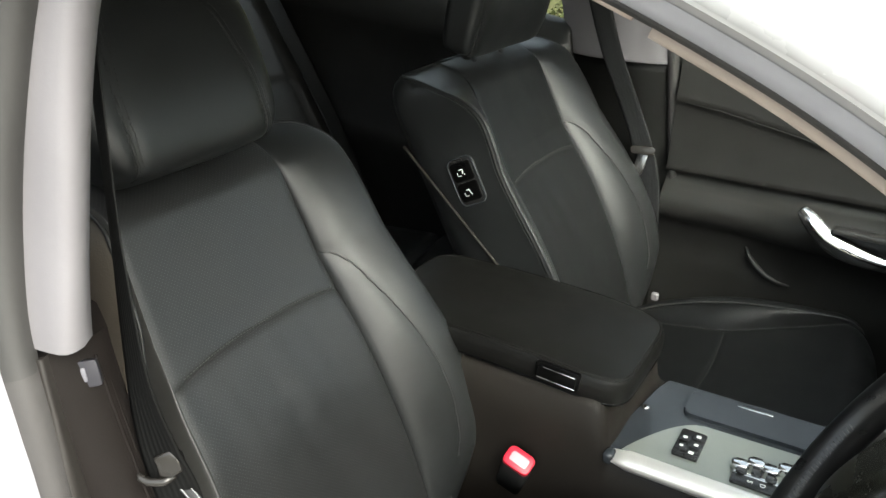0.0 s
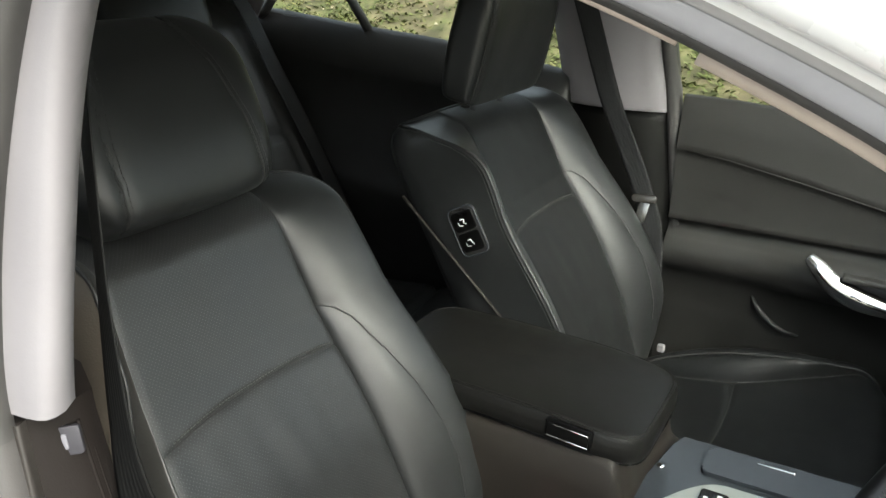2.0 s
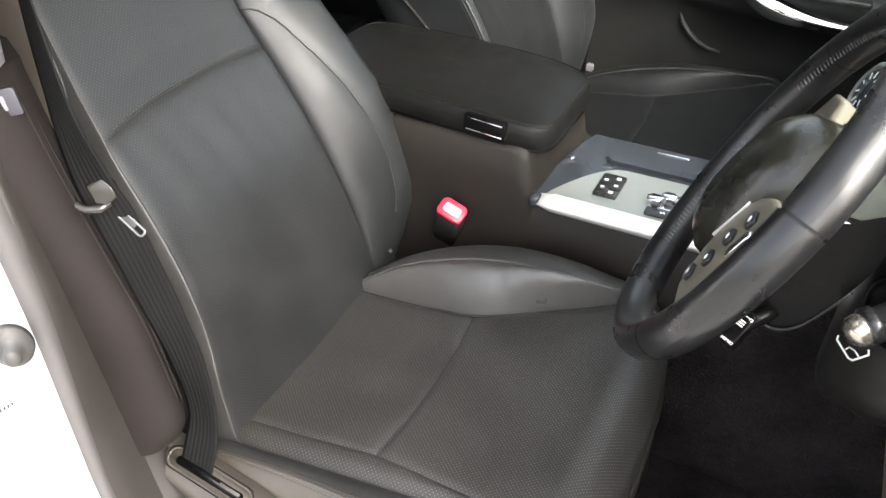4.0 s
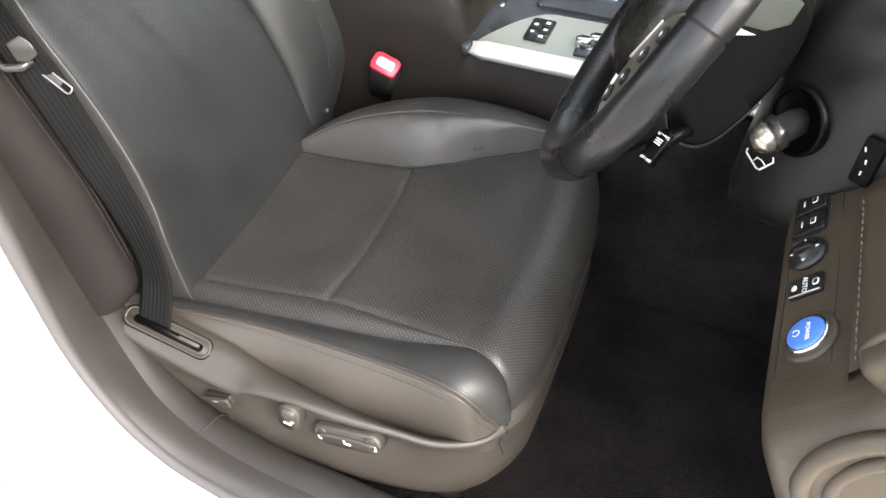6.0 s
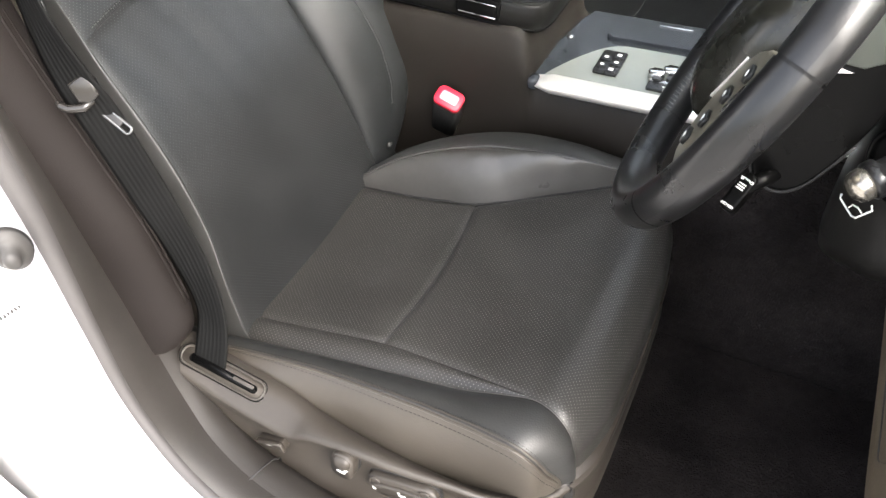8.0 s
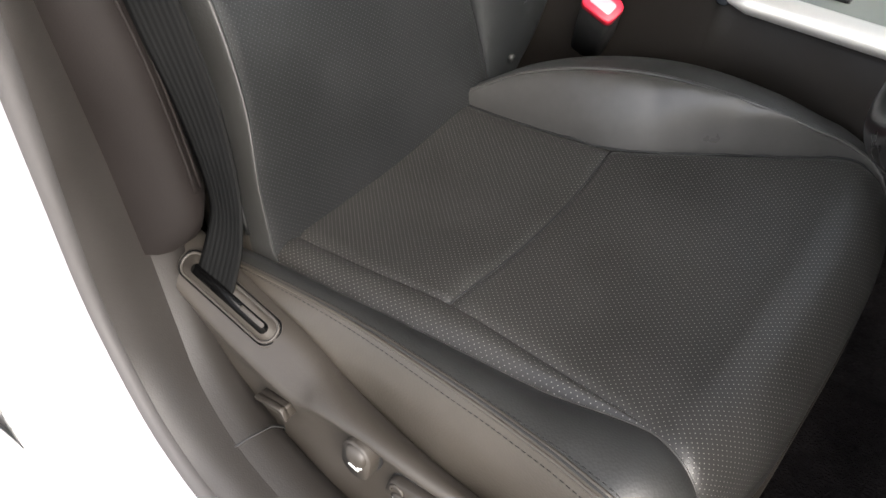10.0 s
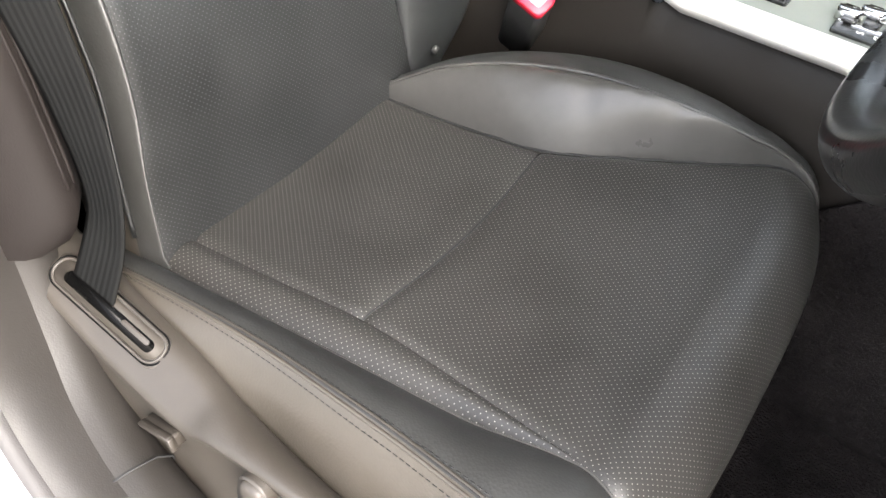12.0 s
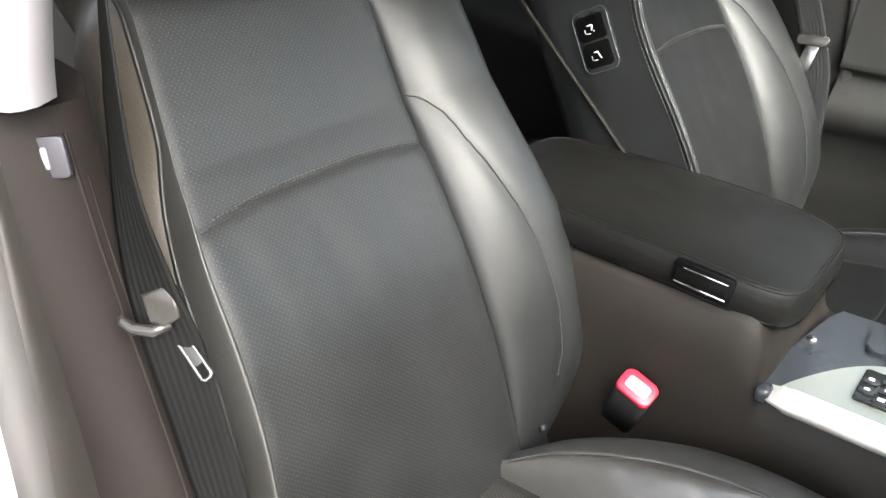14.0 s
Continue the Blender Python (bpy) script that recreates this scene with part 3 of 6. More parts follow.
        for at, deep_, wide_ in ((0.10, 0.0022, 0.018), (0.165, 0.0016, 0.012), (0.36, 0.0016, 0.012)):
            crease += deep_ * math.sin(math.pi * a) ** 1.5 * math.exp(-(((s - at + 0.03 * (a - 0.5)) / wide_) ** 2))
        w -= crease if outboard < 0 else 0.15 * crease
        w += 0.0016 * noise.noise((s * 38, a * 3, 1.0)) + 0.0004 * noise.noise((s * 95, a * 5, 4.0))
        return cu(u, s, w), (0.085 * a, s)

    def inner_top(a, b):
        s = -0.03 + (send + 0.03) * b
        u1, h = smooth_table(bu, s), smooth_table(hu, s)
        wide = 0.020 + 0.42 * h
        th = a * radians(100)
        u = u1 + 1.4 * wide * math.sin(th)
        w = h - 0.004 * math.exp(-a / 0.08) + 0.006 * math.sin(math.pi * a) - 0.7 * wide * (1 - math.cos(th))
        return cu(u, s, w), (u, s)

    def inner_side(a, b):
        s = -0.03 + (send + 0.03) * b
        p, uv = inner_top(1.0, b)
        x, z, _ = base(s)
        x = min(x, 0.455)
        q = co + Vector((0, flip * (uv[0] - 0.004), 0)) + uc * x + nc * min(z, -0.16)
        return p.lerp(q, a), (uv[0] + 0.2 * a, s)
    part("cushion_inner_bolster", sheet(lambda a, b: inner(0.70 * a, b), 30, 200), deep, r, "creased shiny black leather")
    part("bolster_upper_band", sheet(lambda a, b: inner(0.70 + 0.30 * a, b), 12, 200), LEATHER_WORN_LIT_PERF if outboard < 0 else deep, r, "perforated leather band under the piping")
    part("cushion_inner_edge", sheet(inner_top, 14, 90), LEATHER_SEAT if outboard < 0 else LEATHER_SHADED, r, "smooth black leather top edge")
    part("cushion_inner_side", sheet(inner_side, 4, 60), LEATHER, r)

    def strip(a, b):
        s = sbeg + (send - sbeg) * b
        u0, u1 = smooth_table(bs, s), smooth_table(be, s)
        w = (-0.009 * (1 - a) + 0.004 * math.sin(math.pi * a)) * min(1, (u1 - u0) / 0.02) - 0.003 * a ** 6
        return cu(u0 + (u1 - u0) * a, s, w), (u0 + (u1 - u0) * a, s)

    def hob(s):
        return smooth_table([(-0.03, 0.008), (0.1, 0.012), (0.36, 0.012), (0.44, 0.006), (0.5, 0.002), (0.7, 0.0)], s)

    def outer(a, b):
        s = sbeg + (send - sbeg) * b
        u0, u1 = smooth_table(bp, s), smooth_table(bs, s)
        lo = -0.009 * min(1, (smooth_table(be, s) - u1) / 0.02)
        w = hob(s) + (lo - hob(s)) * a + 0.008 * math.sin(math.pi * a) - 0.0015 * math.exp(-(1 - a) / 0.08)
        return cu(u0 + (u1 - u0) * a, s, w), (u0 + (u1 - u0) * a, s)

    def outer_side(a, b):
        p, uv = outer(0.0, b)
        s = uv[1]
        low = bight[2] + lerp_table([(-0.15, 0.03), (-0.06, 0.015), (0.04, -0.004), (0.14, -0.016), (0.24, -0.030), (0.30, -0.042), (0.36, -0.066), (0.42, -0.098), (0.47, -0.120)], p.x - bight[0])
        h = max(p.z - low, 0.004)
        k = min(max((0.40 - (p.x - bight[0])) / 0.13, 0), 1)
        bot = Vector((p.x, p.y - flip * 0.032 * k, p.z - h))
        out = Vector((0, flip * -1, 0)) * (0.008 * math.sin(math.pi * a ** 0.7) * min(1, h / 0.08))
        return p.lerp(bot, a) + out, (0.25 * a, s)
    part("cushion_perforated_strip", sheet(strip, 10, 100), face, r, "narrow perforated leather strip")
    part("cushion_outer_bolster", sheet(outer, 20, 100), LEATHER_SEAT, r, "smooth black leather bolster")
    part("cushion_outer_side", sheet(outer_side, 16, 80), LEATHER_SIDE, r, "smooth leather side panel")
    rows = np.linspace(0.08, 0.93, 70)
    part("stitching", stitches([outer(0.085, b)[0] + nc * 0.0002 for b in rows], 0.0036, 0.0022, 0.0005), SEAM, r, "fine dark thread stitching")
    part("stitching", stitches([outer_side(0.105, b)[0] + Vector((0, -flip * 0.0002, 0)) for b in rows], 0.0036, 0.0022, 0.0004), SEAM, r, "fine dark thread stitching")
    bm = bmesh.new()
    tube(bm, [outer(0.030, b)[0] - nc * 0.0006 for b in np.linspace(0, 0.98, 90)], 0.0019, 7)
    part("piping", bm, LEATHER_SIDE, r, "raised leather piping ridge")
    bm = bmesh.new()
    tube(bm, [outer_side(0.035, b)[0] + Vector((0, flip * 0.0004, 0)) for b in np.linspace(0, 0.98, 90)], 0.0019, 7)
    part("piping", bm, LEATHER_SIDE, r, "raised leather piping ridge")
    bm = bmesh.new()
    tube(bm, [outer(0.0, b)[0] for b in np.linspace(0, 0.98, 90)], 0.0013, 6)
    part("piping_groove", bm, SEAM, r)
    bm = bmesh.new()
    tube(bm, [outer(1.0, b)[0] + nc * 0.001 for b in np.linspace(0.08, 0.97, 90)], 0.0011, 5)
    # the pale leather paints a thin highlight along this seam
    part("cushion_seam", bm, LEATHER_WORN_LIT, r)
    bm = bmesh.new()
    tube(bm, [inner(0.0, b)[0] + nc * 0.003 for b in np.linspace(0.02, 0.80, 60)], 0.0014, 5)
    part("cushion_seam", bm, SEAM, r)
    bm = bmesh.new()
    tube(bm, [inner_top(0.0, b)[0] + nc * 0.0058 for b in np.linspace(0.02, 0.82, 60)], 0.0022, 7)
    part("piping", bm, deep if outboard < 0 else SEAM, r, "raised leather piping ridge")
    bm = bmesh.new()
    tube(bm, [front(a, 0.0)[0] + nc * 0.0004 for a in np.linspace(0.0, 0.99, 60)], 0.0011, 5)
    part("cushion_seam", bm, SEAM, r)
    # solid foam body under the covers
    bm = bmesh.new()
    box(bm, co + uc * 0.22 + nc * -0.135, (0.40, 0.40, 0.13), bevel=0.02)
    part("cushion_base", bm, SEAM, r)
    return r, bk


driver, _ = driver_seat_like("front_seat", (0.06, 0, 0.50), -0.292, -0.34, "black leather driver seat with perforated centre panels and power switches", "front seats", -1, 0.012)
passenger, pbk = driver_seat_like("front_seat", (0.12, 0, 0.53), 0.437, 0.425, "black leather front passenger seat with switches on its side", "front seats", 1, 0.064)


# ---------- ground and car shell ----------
def rise(x, y):
    """Height of the grassy bank that climbs beyond the car."""
    k = min(max(y - 2.2, 0), 7.3)
    h = 0.42 * k * min(1, k / 1.5 + 0.3)
    return h + 0.02 * max(y - 9.5, 0) + (0.10 * noise.noise((x * 0.5, y * 0.5, 3.0)) * min(1, k / 2) if y > 2.2 else 0)


def ground():
    m = bpy.data.materials.new("grass_and_earth")
    m.use_nodes = True
    nd, ln = m.node_tree.nodes, m.node_tree.links
    b = nd["Principled BSDF"]
    b.inputs["Roughness"].default_value = 0.95
    tc = nd.new("ShaderNodeTexCoord")
    n1 = nd.new("ShaderNodeTexNoise")
    n1.inputs["Scale"].default_value, n1.inputs["Detail"].default_value, n1.inputs["Roughness"].default_value = 0.9, 9, 0.7
    ln.new(tc.outputs["Object"], n1.inputs["Vector"])
    n2 = nd.new("ShaderNodeTexNoise")
    n2.inputs["Scale"].default_value, n2.inputs["Detail"].default_value = 5, 8
    ln.new(tc.outputs["Object"], n2.inputs["Vector"])
    r = nd.new("ShaderNodeValToRGB")
    r.color_ramp.elements[0].position, r.color_ramp.elements[0].color = 0.44, (0.125, 0.105, 0.055, 1)
    r.color_ramp.elements[1].position, r.color_ramp.elements[1].color = 0.56, (0.075, 0.085, 0.026, 1)
    ln.new(n1.outputs["Fac"], r.inputs["Fac"])
    r2 = nd.new("ShaderNodeMapRange")
    r2.inputs["From Min"].default_value, r2.inputs["From Max"].default_value, r2.inputs["To Min"].default_value, r2.inputs["To Max"].default_value = 0.36, 0.64, 0.55, 1.4
    ln.new(n2.outputs["Fac"], r2.inputs["Value"])
    vm = nd.new("ShaderNodeVectorMath")
    vm.operation = "SCALE"
    ln.new(r.outputs["Color"], vm.inputs[0])
    ln.new(r2.outputs[0], vm.inputs["Scale"])
    ln.new(vm.outputs[0], b.inputs["Base Color"])
    bm = bmesh.new()
    near = [0.0, 0.6, 1.2, 1.8, 2.2]
    ys = [-200, -90, -40, -18, -8, -4, -2] + near + [2.2 + 0.25 * k for k in range(1, 33)] + [11, 13, 17, 25, 40, 80, 200]
    xs = [-200, -90, -40, -22] + [-14 + 0.5 * k for k in range(45)] + [12, 20, 40, 90, 200]
    rows = [[bm.verts.new((x, y, rise(x, y))) for x in xs] for y in ys]
    for r0, r1 in zip(rows, rows[1:]):
        for j in range(len(xs) - 1):
            bm.faces.new((r0[j], r0[j + 1], r1[j + 1], r1[j]))
    ob = part("ground", bm, m)
    tagged(ob, "grassy ground with bare earth patches", "ground", kind="structure")


ground()


def many_coloured(name, cols):
    """Rough plant matter whose colour differs from blade to blade."""
    m = mat(name, cols[1], 0.75, var=0.2)
    nd, ln = m.node_tree.nodes, m.node_tree.links
    geo = nd.new("ShaderNodeNewGeometry")
    ramp = nd.new("ShaderNodeValToRGB")
    ramp.color_ramp.elements[0].color, ramp.color_ramp.elements[1].color = (*cols[0], 1), (*cols[2], 1)
    ramp.color_ramp.elements.new(0.6).color = (*cols[1], 1)
    ln.new(geo.outputs["Random Per Island"], ramp.inputs["Fac"])
    ln.new(ramp.outputs["Color"], nd["Principled BSDF"].inputs["Base Color"])
    return m


def scatter(name, count, seed, blades, size, material, label, spread):
    """Small leaves or blades strewn over the ground beside the car."""
    rnd = random.Random(seed)
    verts, faces = [], []
    for _ in range(count):
        y = 2.2 + 7.5 * rnd.random() ** 1.2
        x = -1.5 * y - 1.0 + (1.5 * y + 3.5) * rnd.random()
        if noise.noise((x * 0.9, y * 0.9, seed)) < -0.12 + 0.3 * (rnd.random() - 0.5):
            continue
        z = rise(x, y) - 0.01
        for _ in range(blades):
            a, h = rnd.uniform(0, 2 * math.pi), size * rnd.uniform(0.5, 1.5)
            w, lean = h * spread[0], h * spread[1]
            bx, by = x + rnd.uniform(-0.06, 0.06), y + rnd.uniform(-0.06, 0.06)
            n = len(verts)
            c, s = math.cos(a), math.sin(a)
            verts += [(bx - s * w, by + c * w, z), (bx + s * w, by - c * w, z), (bx + c * lean + s * w * 0.3, by + s * lean - c * w * 0.3, z + h * spread[2] + 0.012), (bx + c * lean * 1.4 - s * w * 0.3, by + s * lean * 1.4 + c * w * 0.3, z + h * spread[2] + 0.014)]
            faces.append((n, n + 1, n + 2, n + 3))
    me = bpy.data.meshes.new(name)
    me.from_pydata(verts, [], faces)
    me.materials.append(material)
    tagged(new(name, me), label, "grass" if blades > 1 else "leaves", kind="stuff")


scatter("grass_tufts", 30000, 5, 5, 0.032, many_coloured("grass_blades", ((0.070, 0.085, 0.022), (0.095, 0.112, 0.026), (0.135, 0.128, 0.045))), "short green and yellow grass tufts on the bank", (0.34, 0.9, 0.22))
scatter("leaf_litter", 16000, 8, 1, 0.030, many_coloured("dry_leaves", ((0.13, 0.105, 0.055), (0.19, 0.150, 0.075), (0.34, 0.31, 0.22))), "dry yellow-brown leaves on the grass", (0.55, 0.8, 0.16))

# pale sheet added on the near side; it bounces light into the cabin
bm = bmesh.new()
bmesh.ops.create_grid(bm, x_segments=12, y_segments=12, size=1)
for v in bm.verts:
    v.co = (v.co.x * 7.0, -3.6 + v.co.y * 4.9, 0.004)
tagged(part("pavement", thicken(bm, 0.003), mat("pale_bounce_ground", (0.33, 0.32, 0.30), 0.85, bump=0.4, bscale=60, depth=0.003, var=0.35, vscale=1.1)), "pale ground sheet added under the car to bounce light", "pavement", kind="structure")

OPEN = [  # the driver's door opening: x, z, y of the trim's edge
    (-0.014, 1.392, -0.536), (-0.035, 1.34, -0.547), (-0.056, 1.27, -0.561), (-0.071, 1.19, -0.577), (-0.078, 1.11, -0.592), (-0.070, 1.03, -0.608), (-0.058, 0.95, -0.612), (-0.040, 0.80, -0.610), (-0.022, 0.66, -0.612), (0.005, 0.56, -0.622),
    (0.045, 0.49, -0.640), (0.105, 0.445, -0.662), (0.20, 0.420, -0.678), (0.35, 0.408, -0.682), (0.70, 0.40, -0.682), (1.00, 0.41, -0.680),
    (1.09, 0.47, -0.67), (1.12, 0.62, -0.655), (1.10, 0.80, -0.64), (1.04, 0.93, -0.62), (0.90, 1.045, -0.59), (0.74, 1.135, -0.552), (0.60, 1.219, -0.522), (0.50, 1.276, -0.503),
    (0.42, 1.313, -0.498), (0.33, 1.348, -0.50), (0.24, 1.375, -0.504), (0.14, 1.394, -0.512), (0.04, 1.402, -0.522)]


SEAL_AT = {6: (-0.050, 0.95, -0.618), 7: (-0.018, 0.80, -0.636), 8: (0.008, 0.66, -0.659), 9: (0.033, 0.56, -0.677), 10: (0.075, 0.49, -0.691), 11: (0.128, 0.450, -0.702), 12: (0.20, 0.424, -0.709), 13: (0.35, 0.405, -0.714), 14: (0.70, 0.40, -0.714), 15: (1.00, 0.41, -0.71)}   # the seal stands further out along the pillar's foot and the sill


def opening_loop(rows, n=240):
    pts = [Vector((x, y, z)) for x, z, y in rows]
    out, k = [], len(pts)
    per = n // k
    for i in range(k):
        p0, p1, p2, p3 = pts[i - 1], pts[i], pts[(i + 1) % k], pts[(i + 2) % k]
        for j in range(per):
            t = j / per
            out.append(0.5 * ((2 * p1) + (p2 - p0) * t + (2 * p0 - 5 * p1 + 4 * p2 - p3) * t * t + (3 * p1 - p0 - 3 * p2 + p3) * t**3))
    return out


LOOP = opening_loop(OPEN)
SEAL_LOOP = opening_loop([SEAL_AT.get(i, p) for i, p in enumerate(OPEN)])
LOOP_N = []
for i, p in enumerate(LOOP):
    d = LOOP[(i + 1) % len(LOOP)] - LOOP[i - 1]
    nrm = Vector((d.z, 0, -d.x)).normalized()
    c = Vector((0.45, 0, 0.85)) - p
    c.y = 0
    LOOP_N.append(nrm if nrm.dot(c) < 0 else -nrm)


def swept(section, ids=None, loop=None):
    """Sweeps rows of (outward, sideways) round the opening."""
    bm = bmesh.new()
    ids = ids if ids is not None else list(range(len(LOOP))) + [0]
    rings = []
    for i in ids:
        p = (loop or SEAL_LOOP)[i]
        k = 0.42 + 0.10 * min(max((p.x - 0.05) / 0.15, 0), 1) * min(max((p.z - 0.55) / 0.3, 0), 1)
        k += 0.42 * min(max((0.08 - p.x) / 0.10, 0), 1) * min(max((p.z - 0.50) / 0.45, 0), 1)
        k += 0.14 * min(max((0.08 - p.x) / 0.10, 0), 1) * min(max((p.z - 0.92) / 0.12, 0), 1)
        rings.append([bm.verts.new(p + LOOP_N[i] * a * k + Vector((0, dy * k, 0))) for a, dy in section])
    for r0, r1 in zip(rings, rings[1:]):
        for j in range(len(section) - 1):
            bm.faces.new((r0[j], r0[j + 1], r1[j + 1], r1[j]))
    return bm


car = root("car_body", (0.3, 0, 0.05), "white car body shell with open driver's doorway", "car")
SEAL = [(0.0, 0.004), (-0.006, -0.006), (-0.005, -0.018), (0.004, -0.026), (0.010, -0.028)]
SEAL2 = [(0.008, -0.026), (0.006, -0.034), (0.010, -0.048), (0.022, -0.058), (0.032, -0.060)]
GAP = [(0.030, -0.058), (0.040, -0.062), (0.042, -0.070), (0.044, -0.076)]
JAMB = [(0.042, -0.074), (0.048, -0.080), (0.056, -0.120), (0.066, -0.170), (0.085, -0.186), (0.16, -0.19)]
upper_ids = [i for i in range(len(LOOP)) if LOOP[i].z > 0.97 and LOOP[i].x > 0.0]
first, last = upper_ids[0], upper_ids[-1]
low_ids = list(range(last, len(LOOP))) + list(range(0, first + 1))
part("door_seal_top", swept(SEAL, upper_ids), RUBBER_DARK, car, "dark rubber door seal")
pillar_ids = [i for i in low_ids if LOOP[i].z > 1.0 and LOOP[i].x < 0.05]
part("door_seal_pillar", swept(SEAL, pillar_ids), RUBBER_DARK, car, "dark rubber door seal")
part("door_seal", swept(SEAL, [i for i in low_ids if i not in pillar_ids[:-1]]), SEAL_BEIGE, car, "beige-grey door seal")
part("door_seal_outer", swept(SEAL2), RUBBER, car, "grey rubber door seal")
part("jamb_gap", swept(GAP, upper_ids), mat("soft_grey_seal_foot", (0.27, 0.262, 0.262), 0.6, var=0.15), car)
part("jamb_step", swept(GAP, low_ids), PAINT, car)
part("door_jamb", swept(JAMB), PAINT, car, "white painted door jamb")
skin_ids = [i for i in range(len(LOOP)) if (LOOP[i].x < 0.03 and LOOP[i].z < 1.30 and LOOP_N[i].x < 0) or (LOOP[i].z < 0.6 and LOOP[i].x < 0.8)]
part("rear_door_skin", swept([(0.15, -0.186), (0.25, -0.20), (0.9, -0.23)], skin_ids), PAINT, car, "white painted body side behind the doorway")
band_ids = [i for i in range(len(LOOP)) if (LOOP[i] - SEAL_LOOP[i]).length > 0.001]


def band_fn(a, b):
    i = a * (len(band_ids) - 1)
    j, t = min(int(i), len(band_ids) - 2), i - min(int(i), len(band_ids) - 2)
    p = LOOP[band_ids[j]].lerp(LOOP[band_ids[j + 1]], t)
    q = SEAL_LOOP[band_ids[j]].lerp(SEAL_LOOP[band_ids[j + 1]], t)
    n = LOOP_N[band_ids[j]]
    return p.lerp(q, b) - n * 0.006 * math.sin(math.pi * b) - n * 0.003 * (1 - b) + Vector((0, 0.012, 0)) * (1 - b) ** 3, (a, b)


part("sill_trim_band", sheet(band_fn, 90, 8), PLASTIC_BAND, car, "grey plastic trim beside the door seal")
bm = bmesh.new()
for near, radius in ((True, 0.0044), (False, 0.0027)):
    tube(bm, [LOOP[i] + Vector((0, -0.006, 0)) - LOOP_N[i] * radius for i in upper_ids if (LOOP[i].x > 0.39) == near], radius, 8)
part("seal_lip", bm, LIP, car, "beige cloth-covered seal lip")


def body_sheet(name, rows, material, label="", d=0.004):
    """A panel lofted through rows of points."""
    nr, nc = len(rows), len(rows[0])

    def fn(a, b):
        i, j = a * (nr - 1), b * (nc - 1)
        i0, j0 = min(int(i), nr - 2), min(int(j), nc - 2)
        p = Vector(rows[i0][j0]).lerp(Vector(rows[i0][j0 + 1]), j - j0).lerp(Vector(rows[i0 + 1][j0]).lerp(Vector(rows[i0 + 1][j0 + 1]), j - j0), i - i0)
        return p, (p.x + p.y, p.z)
    return part(name, thicken(sheet(fn, (nr - 1) * 6, (nc - 1) * 6), d), material, car, label)


CY = 0.075   # the car's middle
# roof and its lining
body_sheet("roof", [[(x, CY + w * k, z - dz * k * k) for k in (-1, -0.6, -0.2, 0.2, 0.6, 1)] for x, w, z, dz in ((0.35, 0.56, 1.44, 0.05), (0.0, 0.60, 1.475, 0.055), (-0.5, 0.60, 1.475, 0.055), (-1.0, 0.56, 1.44, 0.055), (-1.35, 0.52, 1.315, 0.055))], PAINT, "white roof panel")
body_sheet("headliner", [[(x, CY + w * k, z - dz * k * k) for k in (-1, -0.6, -0.2, 0.2, 0.6, 1)] for x, w, z, dz in ((0.33, 0.55, 1.40, 0.035), (0.0, 0.58, 1.43, 0.04), (-0.5, 0.58, 1.43, 0.04), (-1.0, 0.54, 1.39, 0.05), (-1.32, 0.50, 1.27, 0.05))], HEADLINER, "light grey headliner cloth", 0.01)


def trim_strip(name, section, zlo, zhi, material, label, grow=lambda z: 1.0, rounded_end=False):
    """A pillar cover that follows the opening's rear edge; section rows: forward, inboard."""
    ids = [i for i in range(len(LOOP)) if LOOP[i].x < 0.12 and zlo <= LOOP[i].z <= zhi and LOOP_N[i].x < -0.25]
    ids.sort(key=lambda i: LOOP[i].z)
    bm = bmesh.new()
    def taper(z):
        return math.sqrt(max(1 - (max(zlo + 0.05 - z, 0) / 0.051) ** 2, 0.0)) if rounded_end else 1.0
    rings = [[bm.verts.new(LOOP[i] + Vector((a * (grow(LOOP[i].z) * taper(LOOP[i].z) if a > 0 else 1), b * (0.35 + 0.65 * taper(LOOP[i].z)), 0))) for a, b in section] for i in ids]
    for r0, r1 in zip(rings, rings[1:]):
        for j in range(len(section) - 1):
            bm.faces.new((r0[j], r0[j + 1], r1[j + 1], r1[j]))
    for rg in (rings[0], rings[-1]):
        bm.faces.new([bm.verts.new(v.co) for v in rg])
    return part(name, bm, material, car, label)


def pillar_grow(z):
    """How far the lower pillar cover swells forward at height z."""
    return smooth_table([(0.55, 1.45), (0.64, 1.50), (0.72, 1.40), (0.80, 0.98), (0.88, 0.62), (1.0, 0.25)], z)


trim_strip("pillar_trim_upper", [(0.0, 0.0), (0.002, 0.0015), (0.012, 0.0035), (0.021, 0.0065), (0.0255, 0.0105), (0.027, 0.017), (0.026, 0.026), (0.018, 0.042), (-0.03, 0.06), (-0.11, 0.06)], 1.012, 1.42, TRIM_LIGHT, "light grey upper door pillar trim", lambda z: smooth_table([(1.0, 1.15), (1.06, 1.55), (1.14, 1.70), (1.23, 1.35), (1.30, 1.05), (1.38, 0.9)], z))
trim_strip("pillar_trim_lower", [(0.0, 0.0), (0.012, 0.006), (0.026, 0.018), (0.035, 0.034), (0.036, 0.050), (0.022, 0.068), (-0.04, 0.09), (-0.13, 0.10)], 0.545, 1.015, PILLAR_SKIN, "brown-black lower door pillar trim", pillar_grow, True)
